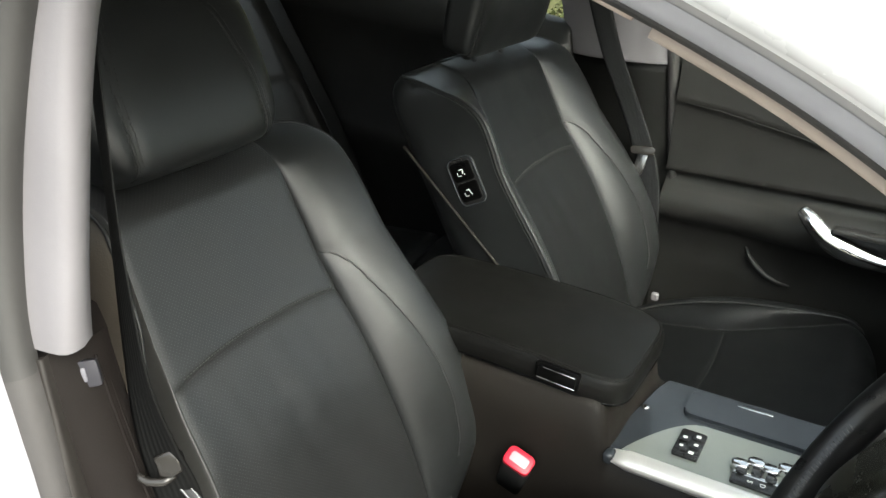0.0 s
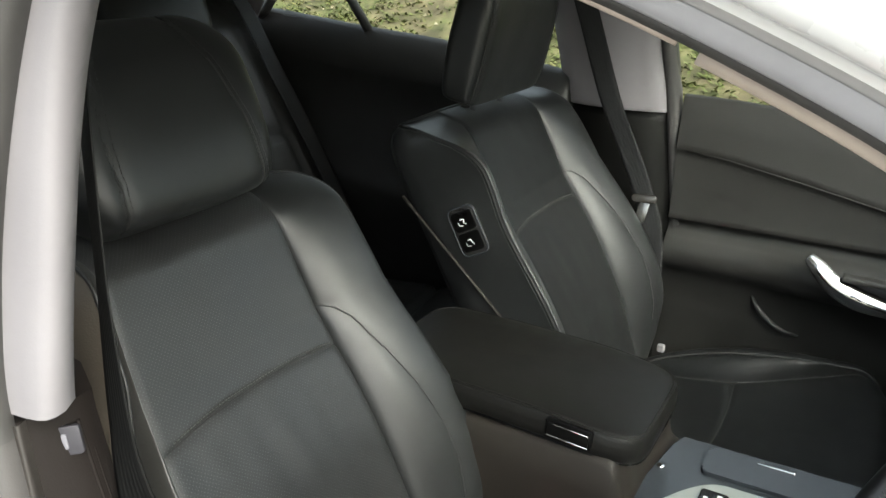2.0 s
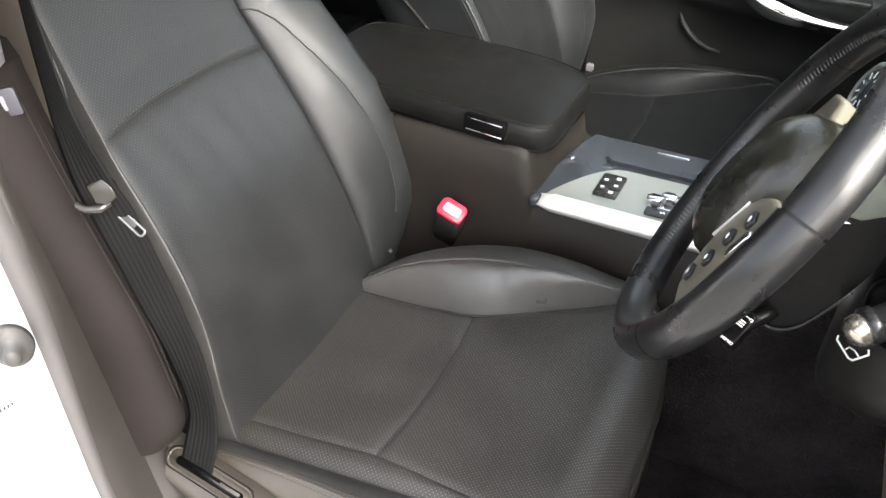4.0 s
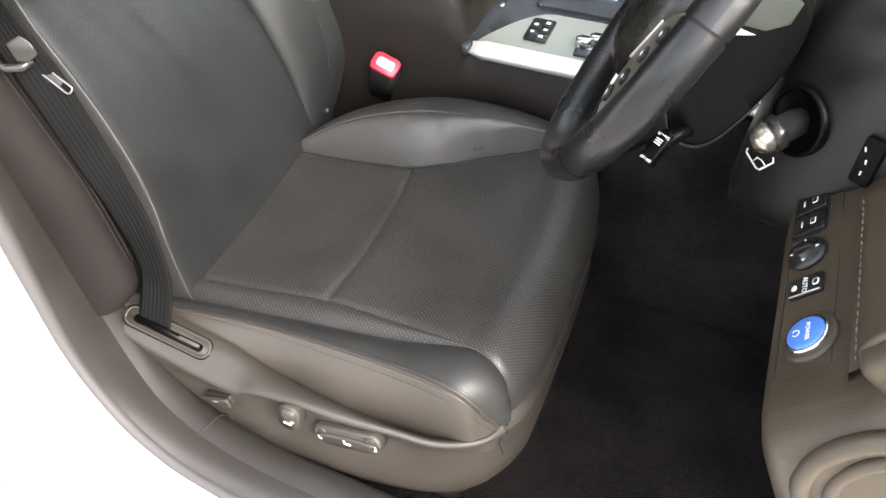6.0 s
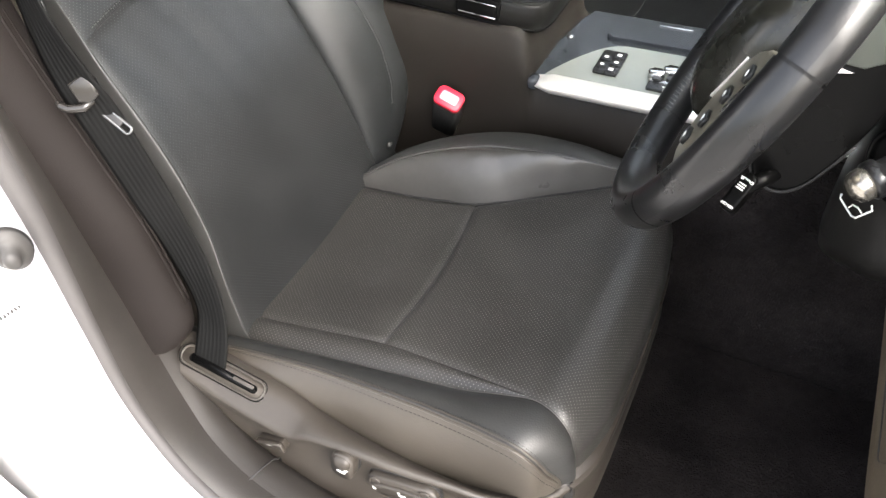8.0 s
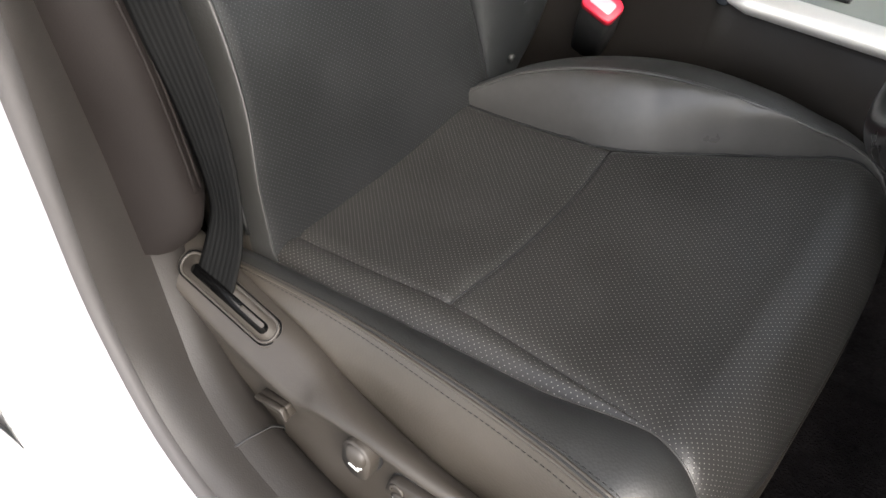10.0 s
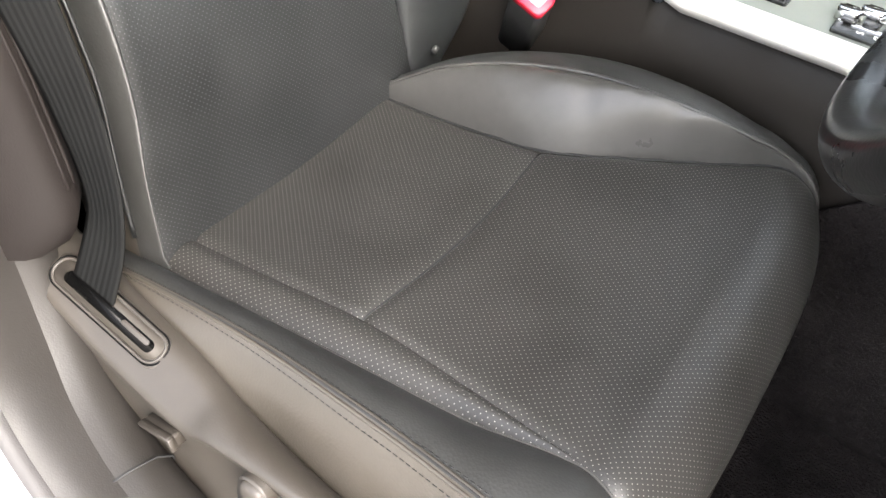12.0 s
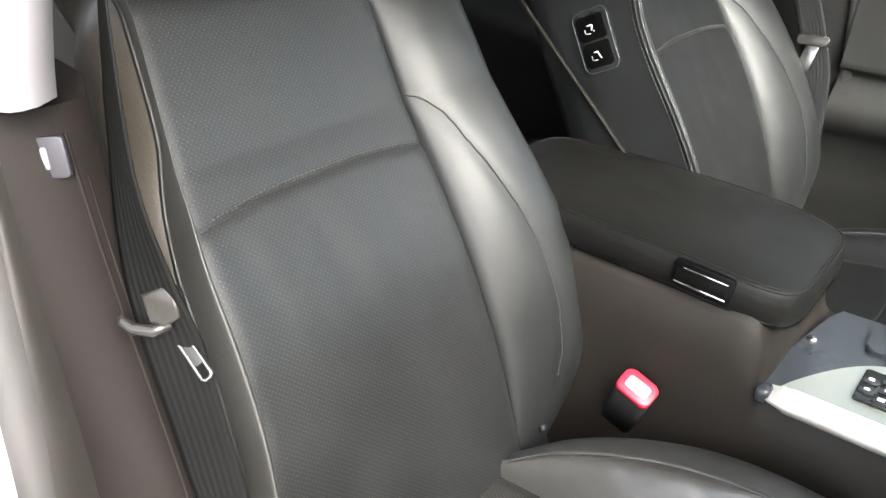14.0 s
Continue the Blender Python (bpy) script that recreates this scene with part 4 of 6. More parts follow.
for off in (0.0, 0.007):
    bm = bmesh.new()
    bead = [i for i in range(len(LOOP)) if LOOP[i].x < 0.12 and 0.60 <= LOOP[i].z <= 1.0 and LOOP_N[i].x < -0.25]
    tube(bm, [LOOP[i] + Vector((0.036 * pillar_grow(LOOP[i].z) - 0.4 * off, 0.048 + off, 0)) for i in sorted(bead, key=lambda i: LOOP[i].z)], 0.0016, 6)
    part("trim_bead", bm, PILLAR_SKIN, car, "raised bead along the pillar cover")
# door check bumper and striker on the jamb
bump_root = root("door_striker", (0.02, -0.69, 0.80), "grey rubber door bumper on the white jamb", "door striker")
bm = bmesh.new()
lathe(bm, [(0.019, 0), (0.018, 0.006), (0.012, 0.010), (0.008, 0.012), (0.008, 0.021), (0.005, 0.025)], frame_of((0.005, -0.690, 0.80), (0, 0, 1), (0.8, -0.6, 0)), 24)
bmesh.ops.scale(bm, vec=(1, 1, 1.35), space=Matrix.Translation((0, 0, -0.80)), verts=bm.verts)
part("bumper", bm, mat("grey_rubber_bumper", (0.035, 0.033, 0.031), 0.6, var=0.15), bump_root)
bm = bmesh.new()
box(bm, (-0.02, -0.728, 0.905), (0.002, 0.03, 0.02))
part("sticker", bm, YELLOW, car, "yellow warning sticker")
for k in range(9):
    bm = bmesh.new()
    box(bm, (0.0, -0.712 - 0.004 * k, 0.735 + 0.0008 * k), (0.001, 0.0025, 0.0045))
    part("sticker_mark", bm, RUBBER_DARK, car, "tiny unreadable sticker writing", smooth=False)


def loft(stations, name, material, parent, label="", sub=5, cap=True, closed=False):
    """A surface through stations, each a row of points; smooth along the row of stations."""
    ns, npt = len(stations), len(stations[0])
    cols = [[Vector(s[j]) for s in stations] for j in range(npt)]
    bm = bmesh.new()
    rings = []
    for i in range(ns - 1):
        for k in range(sub + (1 if i == ns - 2 else 0)):
            t = k / sub
            row = []
            for c in cols:
                p0, p1, p2, p3 = c[max(i - 1, 0)], c[i], c[i + 1], c[min(i + 2, ns - 1)]
                row.append(bm.verts.new(0.5 * ((2 * p1) + (p2 - p0) * t + (2 * p0 - 5 * p1 + 4 * p2 - p3) * t * t + (3 * p1 - p0 - 3 * p2 + p3) * t**3)))
            rings.append(row)
    for r0, r1 in zip(rings, rings[1:]):
        for j in range(npt - (0 if closed else 1)):
            q = (j + 1) % npt
            bm.faces.new((r0[j], r0[q], r1[q], r1[j]))
    if cap:
        bm.faces.new(rings[0])
        bm.faces.new(rings[-1][::-1])
    return part(name, bm, material, parent, label)


# ---------- floor and closing panels ----------
bm = bmesh.new()
bmesh.ops.create_grid(bm, x_segments=150, y_segments=90, size=1)
for v in bm.verts:
    x, y = -0.17 + 1.33 * v.co.x, CY + 0.75 * v.co.y
    z = 0.245 + 0.006 * noise.noise((x * 7, y * 7, 0)) + (0.55 * max(x - 0.86, 0) ** 1.1)
    if y < -0.60:
        z += 0.0 if y > -0.62 else 0.12 * min((-0.62 - y) / 0.03, 1)
    v.co = (x, y, z)
thicken(bm, 0.02)
tagged(part("floor_carpet", bm, CARPET), "dark charcoal carpet on the car floor", "carpet", kind="structure")


def tunnel_side(a, b):
    x = 0.30 + 0.86 * a
    top = 0.44 + 0.22 * min(max((x - 0.45) / 0.2, 0), 1)
    return Vector((x, -0.085 + 0.022 * b + 0.004 * noise.noise((x * 9, b * 5, 2.0)), 0.24 + (top - 0.24) * b)), (x, b)


tagged(part("tunnel_carpet", thicken(sheet(tunnel_side, 60, 24), 0.006), CARPET), "dark charcoal carpet on the tunnel side", "carpet", kind="structure")


def closing(name, pts, material, label=""):
    bm = bmesh.new()
    f = bm.faces.new([bm.verts.new(p) for p in pts])
    thicken(bm, 0.03)
    return part(name, bm, material, car, label, smooth=False)


closing("firewall", [(1.16, -0.72, 0.2), (1.16, 0.86, 0.2), (1.22, 0.86, 1.0), (1.22, -0.72, 1.0)], CARPET)
closing("rear_wall", [(-1.32, -0.72, 0.2), (-1.32, 0.86, 0.2), (-1.42, 0.80, 1.12), (-1.42, -0.66, 1.12)], PLASTIC_SOFT)
closing("parcel_shelf", [(-1.0, -0.62, 1.10), (-1.0, 0.76, 1.10), (-1.62, 0.70, 1.14), (-1.62, -0.56, 1.14)], PLASTIC_SOFT)
closing("rear_side_right", [(-0.12, -0.66, 0.2), (-1.45, -0.66, 0.2), (-1.45, -0.66, 1.12), (-0.12, -0.64, 1.09)], PLASTIC_SOFT)


def side_skin(name, way, x0, x1, label):
    """Outer panel of one side: rounded in section, cut out round the wheels."""
    def fn(a, b):
        x = x0 + (x1 - x0) * a
        low = 0.20
        for wx in (1.55, -1.25):
            if abs(x - wx) < 0.37:
                low = max(low, 0.33 + math.sqrt(0.37 ** 2 - (x - wx) ** 2))
        top = smooth_table([(-2.2, 0.98), (-1.6, 1.07), (-0.9, 1.06), (-0.1, 1.02), (1.1, 0.95), (1.7, 0.86), (2.3, 0.70)], x)
        z = low + (top - low) * b
        half = smooth_table([(-2.3, 0.66), (-2.0, 0.80), (-1.3, 0.875), (0.0, 0.885), (1.4, 0.875), (1.9, 0.82), (2.3, 0.62)], x)
        swell = -0.05 * ((z - 0.55) / 0.45) ** 2 - 0.006 * math.exp(-(((z - 0.80) / 0.02) ** 2))
        return Vector((x, CY + way * (half + swell), z)), (x, z)
    return part(name, thicken(sheet(fn, 70, 26), 0.006), PAINT, car, label)


side_skin("outer_side", -1, -2.2, -0.10, "white rear body side")
side_skin("front_wing", -1, 1.22, 2.3, "white front wing")
side_skin("far_side", 1, -2.2, 2.3, "white far body side")
closing("under_body", [(1.6, -0.76, 0.20), (1.6, 0.94, 0.20), (-1.9, 0.94, 0.20), (-1.9, -0.76, 0.20)], RUBBER_DARK)
body_sheet("bonnet", [[(x + 0.10 * (1 - k * k) * (x > 2), CY + w * k, z - 0.045 * k * k) for k in (-1, -0.7, -0.35, 0, 0.35, 0.7, 1)] for x, w, z in ((1.22, 0.82, 1.0), (1.6, 0.80, 0.95), (2.0, 0.74, 0.86), (2.25, 0.64, 0.74))], PAINT, "white bonnet")
body_sheet("front_bumper", [[(x - 0.22 * k * k, CY + 0.70 * k, z) for k in (-1, -0.7, -0.35, 0, 0.35, 0.7, 1)] for x, z in ((2.36, 0.72), (2.46, 0.60), (2.48, 0.42), (2.42, 0.24))], PAINT, "white front bumper")
body_sheet("boot_lid", [[(x, CY + w * k, z - 0.03 * k * k) for k in (-1, -0.7, -0.35, 0, 0.35, 0.7, 1)] for x, w, z in ((-1.66, 0.76, 1.11), (-1.95, 0.76, 1.10), (-2.14, 0.72, 1.07), (-2.20, 0.70, 0.98), (-2.22, 0.70, 0.72))], PAINT, "white boot lid")
body_sheet("rear_bumper", [[(x + 0.14 * k * k, CY + 0.76 * k, z) for k in (-1, -0.7, -0.35, 0, 0.35, 0.7, 1)] for x, z in ((-2.24, 0.72), (-2.33, 0.62), (-2.33, 0.40), (-2.25, 0.24))], PAINT, "white rear bumper")
closing("sill_foot", [(-0.2, -0.70, 0.06), (1.2, -0.70, 0.06), (1.2, -0.76, 0.36), (-0.2, -0.76, 0.36)], PAINT)
# wheels carry the body on the ground, out of sight
for x in (1.55, -1.25):
    for y in (-0.70, 0.85):
        bm = bmesh.new()
        lathe(bm, [(0.20, -0.10), (0.30, -0.10), (0.325, -0.07), (0.325, 0.07), (0.30, 0.10), (0.20, 0.10)], frame_of((x, y, 0.325), (1, 0, 0), (0, 1, 0)), 40)
        part("wheel", bm, RUBBER_DARK, car, "black tyre")
# sill scuff cover with a joint
SILL_S = [(-0.008, 0.006), (-0.013, 0.05), (-0.006, 0.098), (0.04, 0.130), (0.33, 0.16)]


def sill_cover(name, x0, x1):
    ids = [i for i in range(len(LOOP)) if LOOP[i].z < 0.62 and x0 <= LOOP[i].x <= x1]
    return part(name, swept([(a, b) for a, b in SILL_S], ids, LOOP), PLASTIC_SILL, car, "dark plastic sill scuff cover")


sill_cover("sill_cover", -0.03, 1.05)
ji = min(range(len(LOOP)), key=lambda i: abs(LOOP[i].x - 0.165) + (10 if LOOP[i].z > 0.6 else 0))
bm = bmesh.new()
tube(bm, [LOOP[ji] + LOOP_N[ji] * a * 0.42 + Vector((0.25 * b * 0.42, b * 0.42, 0)) for a, b in SILL_S], 0.0012, 5)
part("sill_joint", bm, SEAM, car)

# ---------- passenger side: pillar, doors, rear ----------
loft([[(x0 - 0.03, y + 0.03, z0), (x0, y, z0), (x0 + 0.04, y - 0.012, z0), ((x0 + x1) / 2, y - 0.018, z0), (x1 - 0.03, y - 0.010, z0), (x1, y + 0.004, z0), (x1 + 0.01, y + 0.03, z0)]
      for z0, x0, x1, y in ((1.045, -0.140, 0.066, 0.748), (1.10, -0.147, 0.058, 0.735), (1.18, -0.158, 0.046, 0.715), (1.28, -0.172, 0.030, 0.685), (1.38, -0.185, 0.012, 0.650))], "far_pillar_trim_upper", TRIM_LIGHT, car, "light grey upper door pillar trim")
loft([[(-0.16, 0.79, z0), (-0.14, 0.756, z0), (-0.04, 0.742, z0), (0.05, 0.748, z0), (0.085 + 0.12 * (1.04 - z0), 0.785, z0)] for z0 in (0.30, 0.5, 0.7, 0.9, 1.043)], "far_pillar_trim_lower", LID, car, "dark lower door pillar trim")
loft([[(0.068 - 0.13 * (z0 - 1.04), y + 0.004, z0), (0.076 - 0.13 * (z0 - 1.04), y - 0.002, z0), (0.092 - 0.13 * (z0 - 1.04), y + 0.004, z0), (0.094 - 0.13 * (z0 - 1.04), y + 0.04, z0)] for z0, y in ((0.35, 0.775), (0.7, 0.772), (1.04, 0.755), (1.18, 0.722), (1.30, 0.69), (1.38, 0.655))], "far_door_seal", RUBBER_DARK, car)


def door_section(x, dz):
    """Padded top, crease, flat inset, then the armrest below a sharp edge."""
    k = min(max((x - 0.28) / 0.16, 0), 1) * 0.024
    top = [(0.784, 1.082 + 0.4 * dz), (0.7725, 1.086 + 0.4 * dz), (0.764, 1.080 + 0.4 * dz), (0.7576, 1.02 + 0.6 * dz), (0.754, 0.985 + dz), (0.752, 0.974 + dz), (0.758, 0.966 + dz)]
    inset = [(0.7600, 0.955 + dz), (0.7600, 0.87 + dz * 0.5), (0.7580, 0.828), (0.7560, 0.817), (0.7590, 0.814), (0.770, 0.808), (0.772, 0.798)]
    rest = [(0.768 - 0.6 * k, 0.788), (0.754 - k, 0.775), (0.743 - k, 0.762), (0.738 - k, 0.744), (0.740 - k, 0.720), (0.752 - k, 0.702), (0.767 - 0.4 * k, 0.690), (0.770, 0.60), (0.765, 0.48), (0.765, 0.33)]
    return [(x, y, z) for y, z in top + inset + rest]


pdoor = root("passenger_door", (0.5, 0.80, 0.30), "dark grey front passenger door panel with armrest", "car door")
loft([door_section(x, dz) for x, dz in ((0.098, 0.0), (0.11, 0.0), (0.2, -0.008), (0.28, -0.022), (0.35, -0.035), (0.44, -0.054), (0.55, -0.075), (0.8, -0.12), (1.12, -0.16))], "door_panel", DOOR, pdoor, "dark grey moulded panel")
bm = bmesh.new()
tube(bm, [(x, 0.757 + (0.749 - 0.757) * 0.62 - 0.0005, 0.970 + dz) for x, dz in ((0.12, 0.0), (0.2, -0.008), (0.35, -0.035), (0.55, -0.075), (0.8, -0.12))], 0.0014, 6)
part("panel_crease", bm, DOOR, pdoor)
# chrome grab handle
hd = [(0.392, 0.708, 0.800), (0.412, 0.700, 0.783), (0.445, 0.694, 0.755), (0.49, 0.691, 0.735), (0.55, 0.691, 0.725), (0.62, 0.694, 0.721), (0.70, 0.70, 0.724)]
hs = []
for i, p in enumerate(hd):
    q, o = Vector(hd[min(i + 1, len(hd) - 1)]), Vector(hd[max(i - 1, 0)])
    d = (q - o).normalized()
    side = d.cross(Vector((0, -1, 0))).normalized()
    w = 0.007 + 0.014 * math.sin(math.pi * min(max((i + 0.3) / 5.0, 0), 1)) + (0.004 if i > 2 else 0)
    c = Vector(p)
    hs.append([c + side * w + Vector((0, 0.010, 0)), c + side * w * 0.7 + Vector((0, -0.006, 0)), c - side * w * 0.7 + Vector((0, -0.006, 0)), c - side * w + Vector((0, 0.010, 0))])
loft(hs, "grab_handle", CHROME, pdoor, "satin chrome grab handle")
# lower pull; its edge is a paler plastic that stands in for a glint
bm = bmesh.new()
tube(bm, [(0.296, 0.768, 0.668), (0.306, 0.764, 0.650), (0.325, 0.762, 0.630), (0.346, 0.761, 0.614), (0.372, 0.763, 0.602), (0.400, 0.768, 0.597)], [0.002, 0.005, 0.007, 0.006, 0.005, 0.002], 8)
part("pocket_edge", bm, PLASTIC_SOFT, pdoor, "pocket edge, paler for its glint")
bm = bmesh.new()
box(bm, (0.56, 0.70, 0.775), (0.20, 0.03, 0.012), bevel=0.004)
part("switch_panel", bm, PLASTIC_SOFT, pdoor, "dark window switch panel")
bm = bmesh.new()
lathe(bm, [(0.03, 0), (0.028, 0.008), (0.020, 0.010)], frame_of((0.60, 0.742, 0.90), (1, 0, 0), (0, -1, 0)), 24)
part("inner_handle_bezel", bm, PLASTIC_BLACK, pdoor)

rdoor = root("rear_door", (-0.6, 0.80, 0.30), "dark rear passenger door panel below its window", "car door")
loft([[(x, 0.79, zb + 0.0), (x, 0.765, zb + 0.004), (x, 0.742, zb - 0.004), (x, 0.722, zb - 0.05), (x, 0.712, zb - 0.10), (x, 0.722, zb - 0.11), (x, 0.738, zb - 0.2), (x, 0.742, zb - 0.33), (x, 0.70, zb - 0.36), (x, 0.70, zb - 0.42), (x, 0.74, zb - 0.46), (x, 0.75, 0.33)] for x, zb in ((-0.15, 1.105), (-0.3, 1.13), (-0.46, 1.152), (-0.79, 1.180), (-1.05, 1.205), (-1.36, 1.225))], "door_panel", REAR_PANEL, rdoor, "dark grey moulded panel")
bm = bmesh.new()
tube(bm, [(-0.70, 0.745, 1.17), (-0.742, 0.725, 1.25), (-0.79, 0.70, 1.33), (-0.82, 0.68, 1.39)], 0.012, 8)
part("window_divider", bm, RUBBER_DARK, rdoor, "black window divider bar")
bm = bmesh.new()
tube(bm, [(-1.06, 0.735, 1.19), (-1.04, 0.74, 1.205), (-0.985, 0.72, 1.25), (-0.93, 0.695, 1.31), (-0.87, 0.665, 1.385)], [0.016, 0.014, 0.014, 0.014, 0.014], 8)
part("window_frame", bm, RUBBER_DARK, rdoor, "black window frame")
body_sheet("rear_pillar_trim", [[(-1.06, 0.725, 1.18), (-0.985, 0.70, 1.26), (-0.90, 0.665, 1.36), (-0.86, 0.64, 1.42)], [(-1.25, 0.72, 1.20), (-1.18, 0.68, 1.26), (-1.08, 0.62, 1.36), (-1.0, 0.58, 1.42)], [(-1.55, 0.68, 1.18), (-1.42, 0.62, 1.24), (-1.30, 0.56, 1.33), (-1.2, 0.5, 1.40)]], TRIM_LIGHT, "light grey rear pillar trim", 0.01)


def glass(name, pts, parent):
    m = bpy.data.materials.get("window_glass")
    if not m:
        m = bpy.data.materials.new("window_glass")
        m.use_nodes = True
        b = m.node_tree.nodes["Principled BSDF"]
        b.inputs["Base Color"].default_value = (0.70, 0.73, 0.70, 1)
        b.inputs["Roughness"].default_value = 0.02
        b.inputs["Transmission Weight"].default_value = 1.0
        b.inputs["IOR"].default_value = 1.05
    bm = bmesh.new()
    bm.faces.new([bm.verts.new(p) for p in pts])
    thicken(bm, 0.004)
    ob = part(name, bm, m, parent, smooth=False)
    ob.visible_shadow = False
    return ob


glass("window_pane", [(0.10, 0.79, 1.06), (1.05, 0.79, 0.94), (0.36, 0.66, 1.38), (0.02, 0.66, 1.40)], pdoor)
glass("window_pane", [(-0.14, 0.78, 1.09), (-0.70, 0.76, 1.16), (-0.82, 0.68, 1.40), (-0.20, 0.67, 1.40)], rdoor)
glass("quarter_pane", [(-0.71, 0.76, 1.16), (-1.05, 0.74, 1.19), (-0.88, 0.67, 1.39), (-0.81, 0.68, 1.40)], rdoor)

# far A pillar and windscreen frame
bm = bmesh.new()
tube(bm, [(1.10, 0.80, 0.93), (0.85, 0.755, 1.08), (0.6, 0.70, 1.24), (0.36, 0.65, 1.385), (0.0, 0.65, 1.415), (-0.5, 0.65, 1.415), (-0.88, 0.65, 1.40)], 0.03, 8)
part("far_roof_rail", bm, TRIM_LIGHT, car, "light grey roof rail trim")

glass("rear_window", [(-1.36, -0.42, 1.30), (-1.36, 0.57, 1.30), (-1.68, 0.66, 1.13), (-1.68, -0.51, 1.13)], car)
glass("windscreen", [(0.37, -0.46, 1.425), (0.37, 0.61, 1.425), (1.22, 0.74, 1.01), (1.22, -0.59, 1.01)], car)

# rear bench
bench = root("rear_bench_seat", (-0.8, CY, 0.26), "dark leather rear bench seat", "car seat")


def bench_back(a, b):
    y = -0.58 + 1.29 * a
    v = 0.82 * b
    lobes = 0.020 * math.cos(4 * math.pi * a) - 0.02 * math.exp(-((abs(a - 0.5) / 0.012) ** 2))
    for at in (0.07, 0.22, 0.78, 0.93):
        lobes -= 0.008 * math.exp(-(((a - at) / 0.006) ** 2))
    lobes -= 0.010 * math.exp(-(((v - 0.44) / 0.010) ** 2))
    top = -9 * max(v - 0.72, 0) ** 2
    edge = -0.05 * (math.exp(-a / 0.015) + math.exp(-(1 - a) / 0.015))
    return Vector((-0.68 - 0.475 * v + lobes + top + edge, y, 0.52 + 0.90 * v - 0.10 * abs(a - 0.5) ** 2 * v)), (y, v)


# bench leather lightened to make up for light missing in the rear
part("backrest", thicken(sheet(bench_back, 100, 70), 0.08), LEATHER_SEAT, bench)


def bench_cushion(a, b):
    y = -0.52 + 1.20 * a
    s = b
    return Vector((-0.68 + 0.46 * s, y, 0.50 + 0.05 * s - 0.10 * max(s - 0.85, 0) * 6 * (s - 0.85) + 0.02 * math.cos(4 * math.pi * a) - 0.02 * math.exp(-((s - 0.5) / 0.02) ** 2))), (y, s)


part("cushion", thicken(sheet(bench_cushion, 60, 40), 0.14), LEATHER_SEAT, bench)


def pillow(name, c, size, material, parent, m=None, e=0.45, label=""):
    """A padded block."""
    ex = lambda t: math.copysign(abs(t) ** e, t)

    def fn(a, b):
        th, ph = 2 * math.pi * a, math.pi * (b - 0.5)
        p = Vector((size[0] * ex(math.cos(ph)) * ex(math.cos(th)), size[1] * ex(math.cos(ph)) * ex(math.sin(th)), size[2] * ex(math.sin(ph)))) * 0.5
        return Vector(c) + ((m.to_3x3() @ p) if m else p), (a, b)
    return part(name, sheet(fn, 40, 24), material, parent, label)


for y in (-0.22, 0.365):
    pillow("headrest", (-1.045, y, 1.215), (0.10, 0.30, 0.16), LEATHER, bench, pose(0, 0, 0, 0, -18, 0))


def ribbon(name, rows, width, material, parent, label="", d=0.0014):
    """Belt webbing through rows of (point, way across)."""
    P = [Vector(p) for p, _ in rows]
    W = [Vector(w).normalized() for _, w in rows]
    n = len(P)

    def fn(a, b):
        i = a * (n - 1)
        k = min(int(i), n - 2)
        t = i - k
        p0, p1, p2, p3 = P[max(k - 1, 0)], P[k], P[k + 1], P[min(k + 2, n - 1)]
        p = 0.5 * ((2 * p1) + (p2 - p0) * t + (2 * p0 - 5 * p1 + 4 * p2 - p3) * t * t + (3 * p1 - p0 - 3 * p2 + p3) * t**3)
        w = W[k].lerp(W[k + 1], t).normalized()
        return p + w * (b - 0.5) * width, ((b - 0.5) * width, a * 0.8)
    return part(name, thicken(sheet(fn, 14 * (n - 1), 8), d), material, parent, label)


rbelt = root("rear_seat_belt", (-0.9, 0.5, 0.6), "dark grey rear seat belt hanging before the backrest", "seat belt")
ribbon("webbing", [((-1.06, 0.60, 1.285), (0.1, 1, -0.3)), ((-1.01, 0.625, 1.225), (0.1, 1, -0.1)), ((-0.935, 0.645, 1.07), (0.1, 1, 0)), ((-0.855, 0.66, 0.92), (0.1, 1, 0)), ((-0.76, 0.67, 0.74), (0.1, 1, 0)), ((-0.69, 0.675, 0.58), (0.1, 1, 0))], 0.05, WEBBING_GREY, rbelt)
bm = bmesh.new()
box(bm, (-1.055, 0.575, 1.285), (0.03, 0.012, 0.05), pose(0, 0, 0), bevel=0.004)
part("belt_guide", bm, SILVER, rbelt, "bright belt guide on the shoulder")

# ---------- centre console ----------
console = root("centre_console", (0.3, 0.08, 0.25), "dark plastic centre console with padded armrest and silver trim", "console")
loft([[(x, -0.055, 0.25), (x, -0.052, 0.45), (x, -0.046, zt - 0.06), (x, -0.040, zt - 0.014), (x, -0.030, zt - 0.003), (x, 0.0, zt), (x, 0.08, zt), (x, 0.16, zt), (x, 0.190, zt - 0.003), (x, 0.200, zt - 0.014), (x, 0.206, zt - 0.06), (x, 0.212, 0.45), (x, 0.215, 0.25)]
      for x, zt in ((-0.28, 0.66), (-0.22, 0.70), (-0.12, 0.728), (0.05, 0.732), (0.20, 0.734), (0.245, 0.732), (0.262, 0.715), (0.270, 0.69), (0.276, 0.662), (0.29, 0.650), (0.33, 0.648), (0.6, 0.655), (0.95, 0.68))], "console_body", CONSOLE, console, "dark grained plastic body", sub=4)


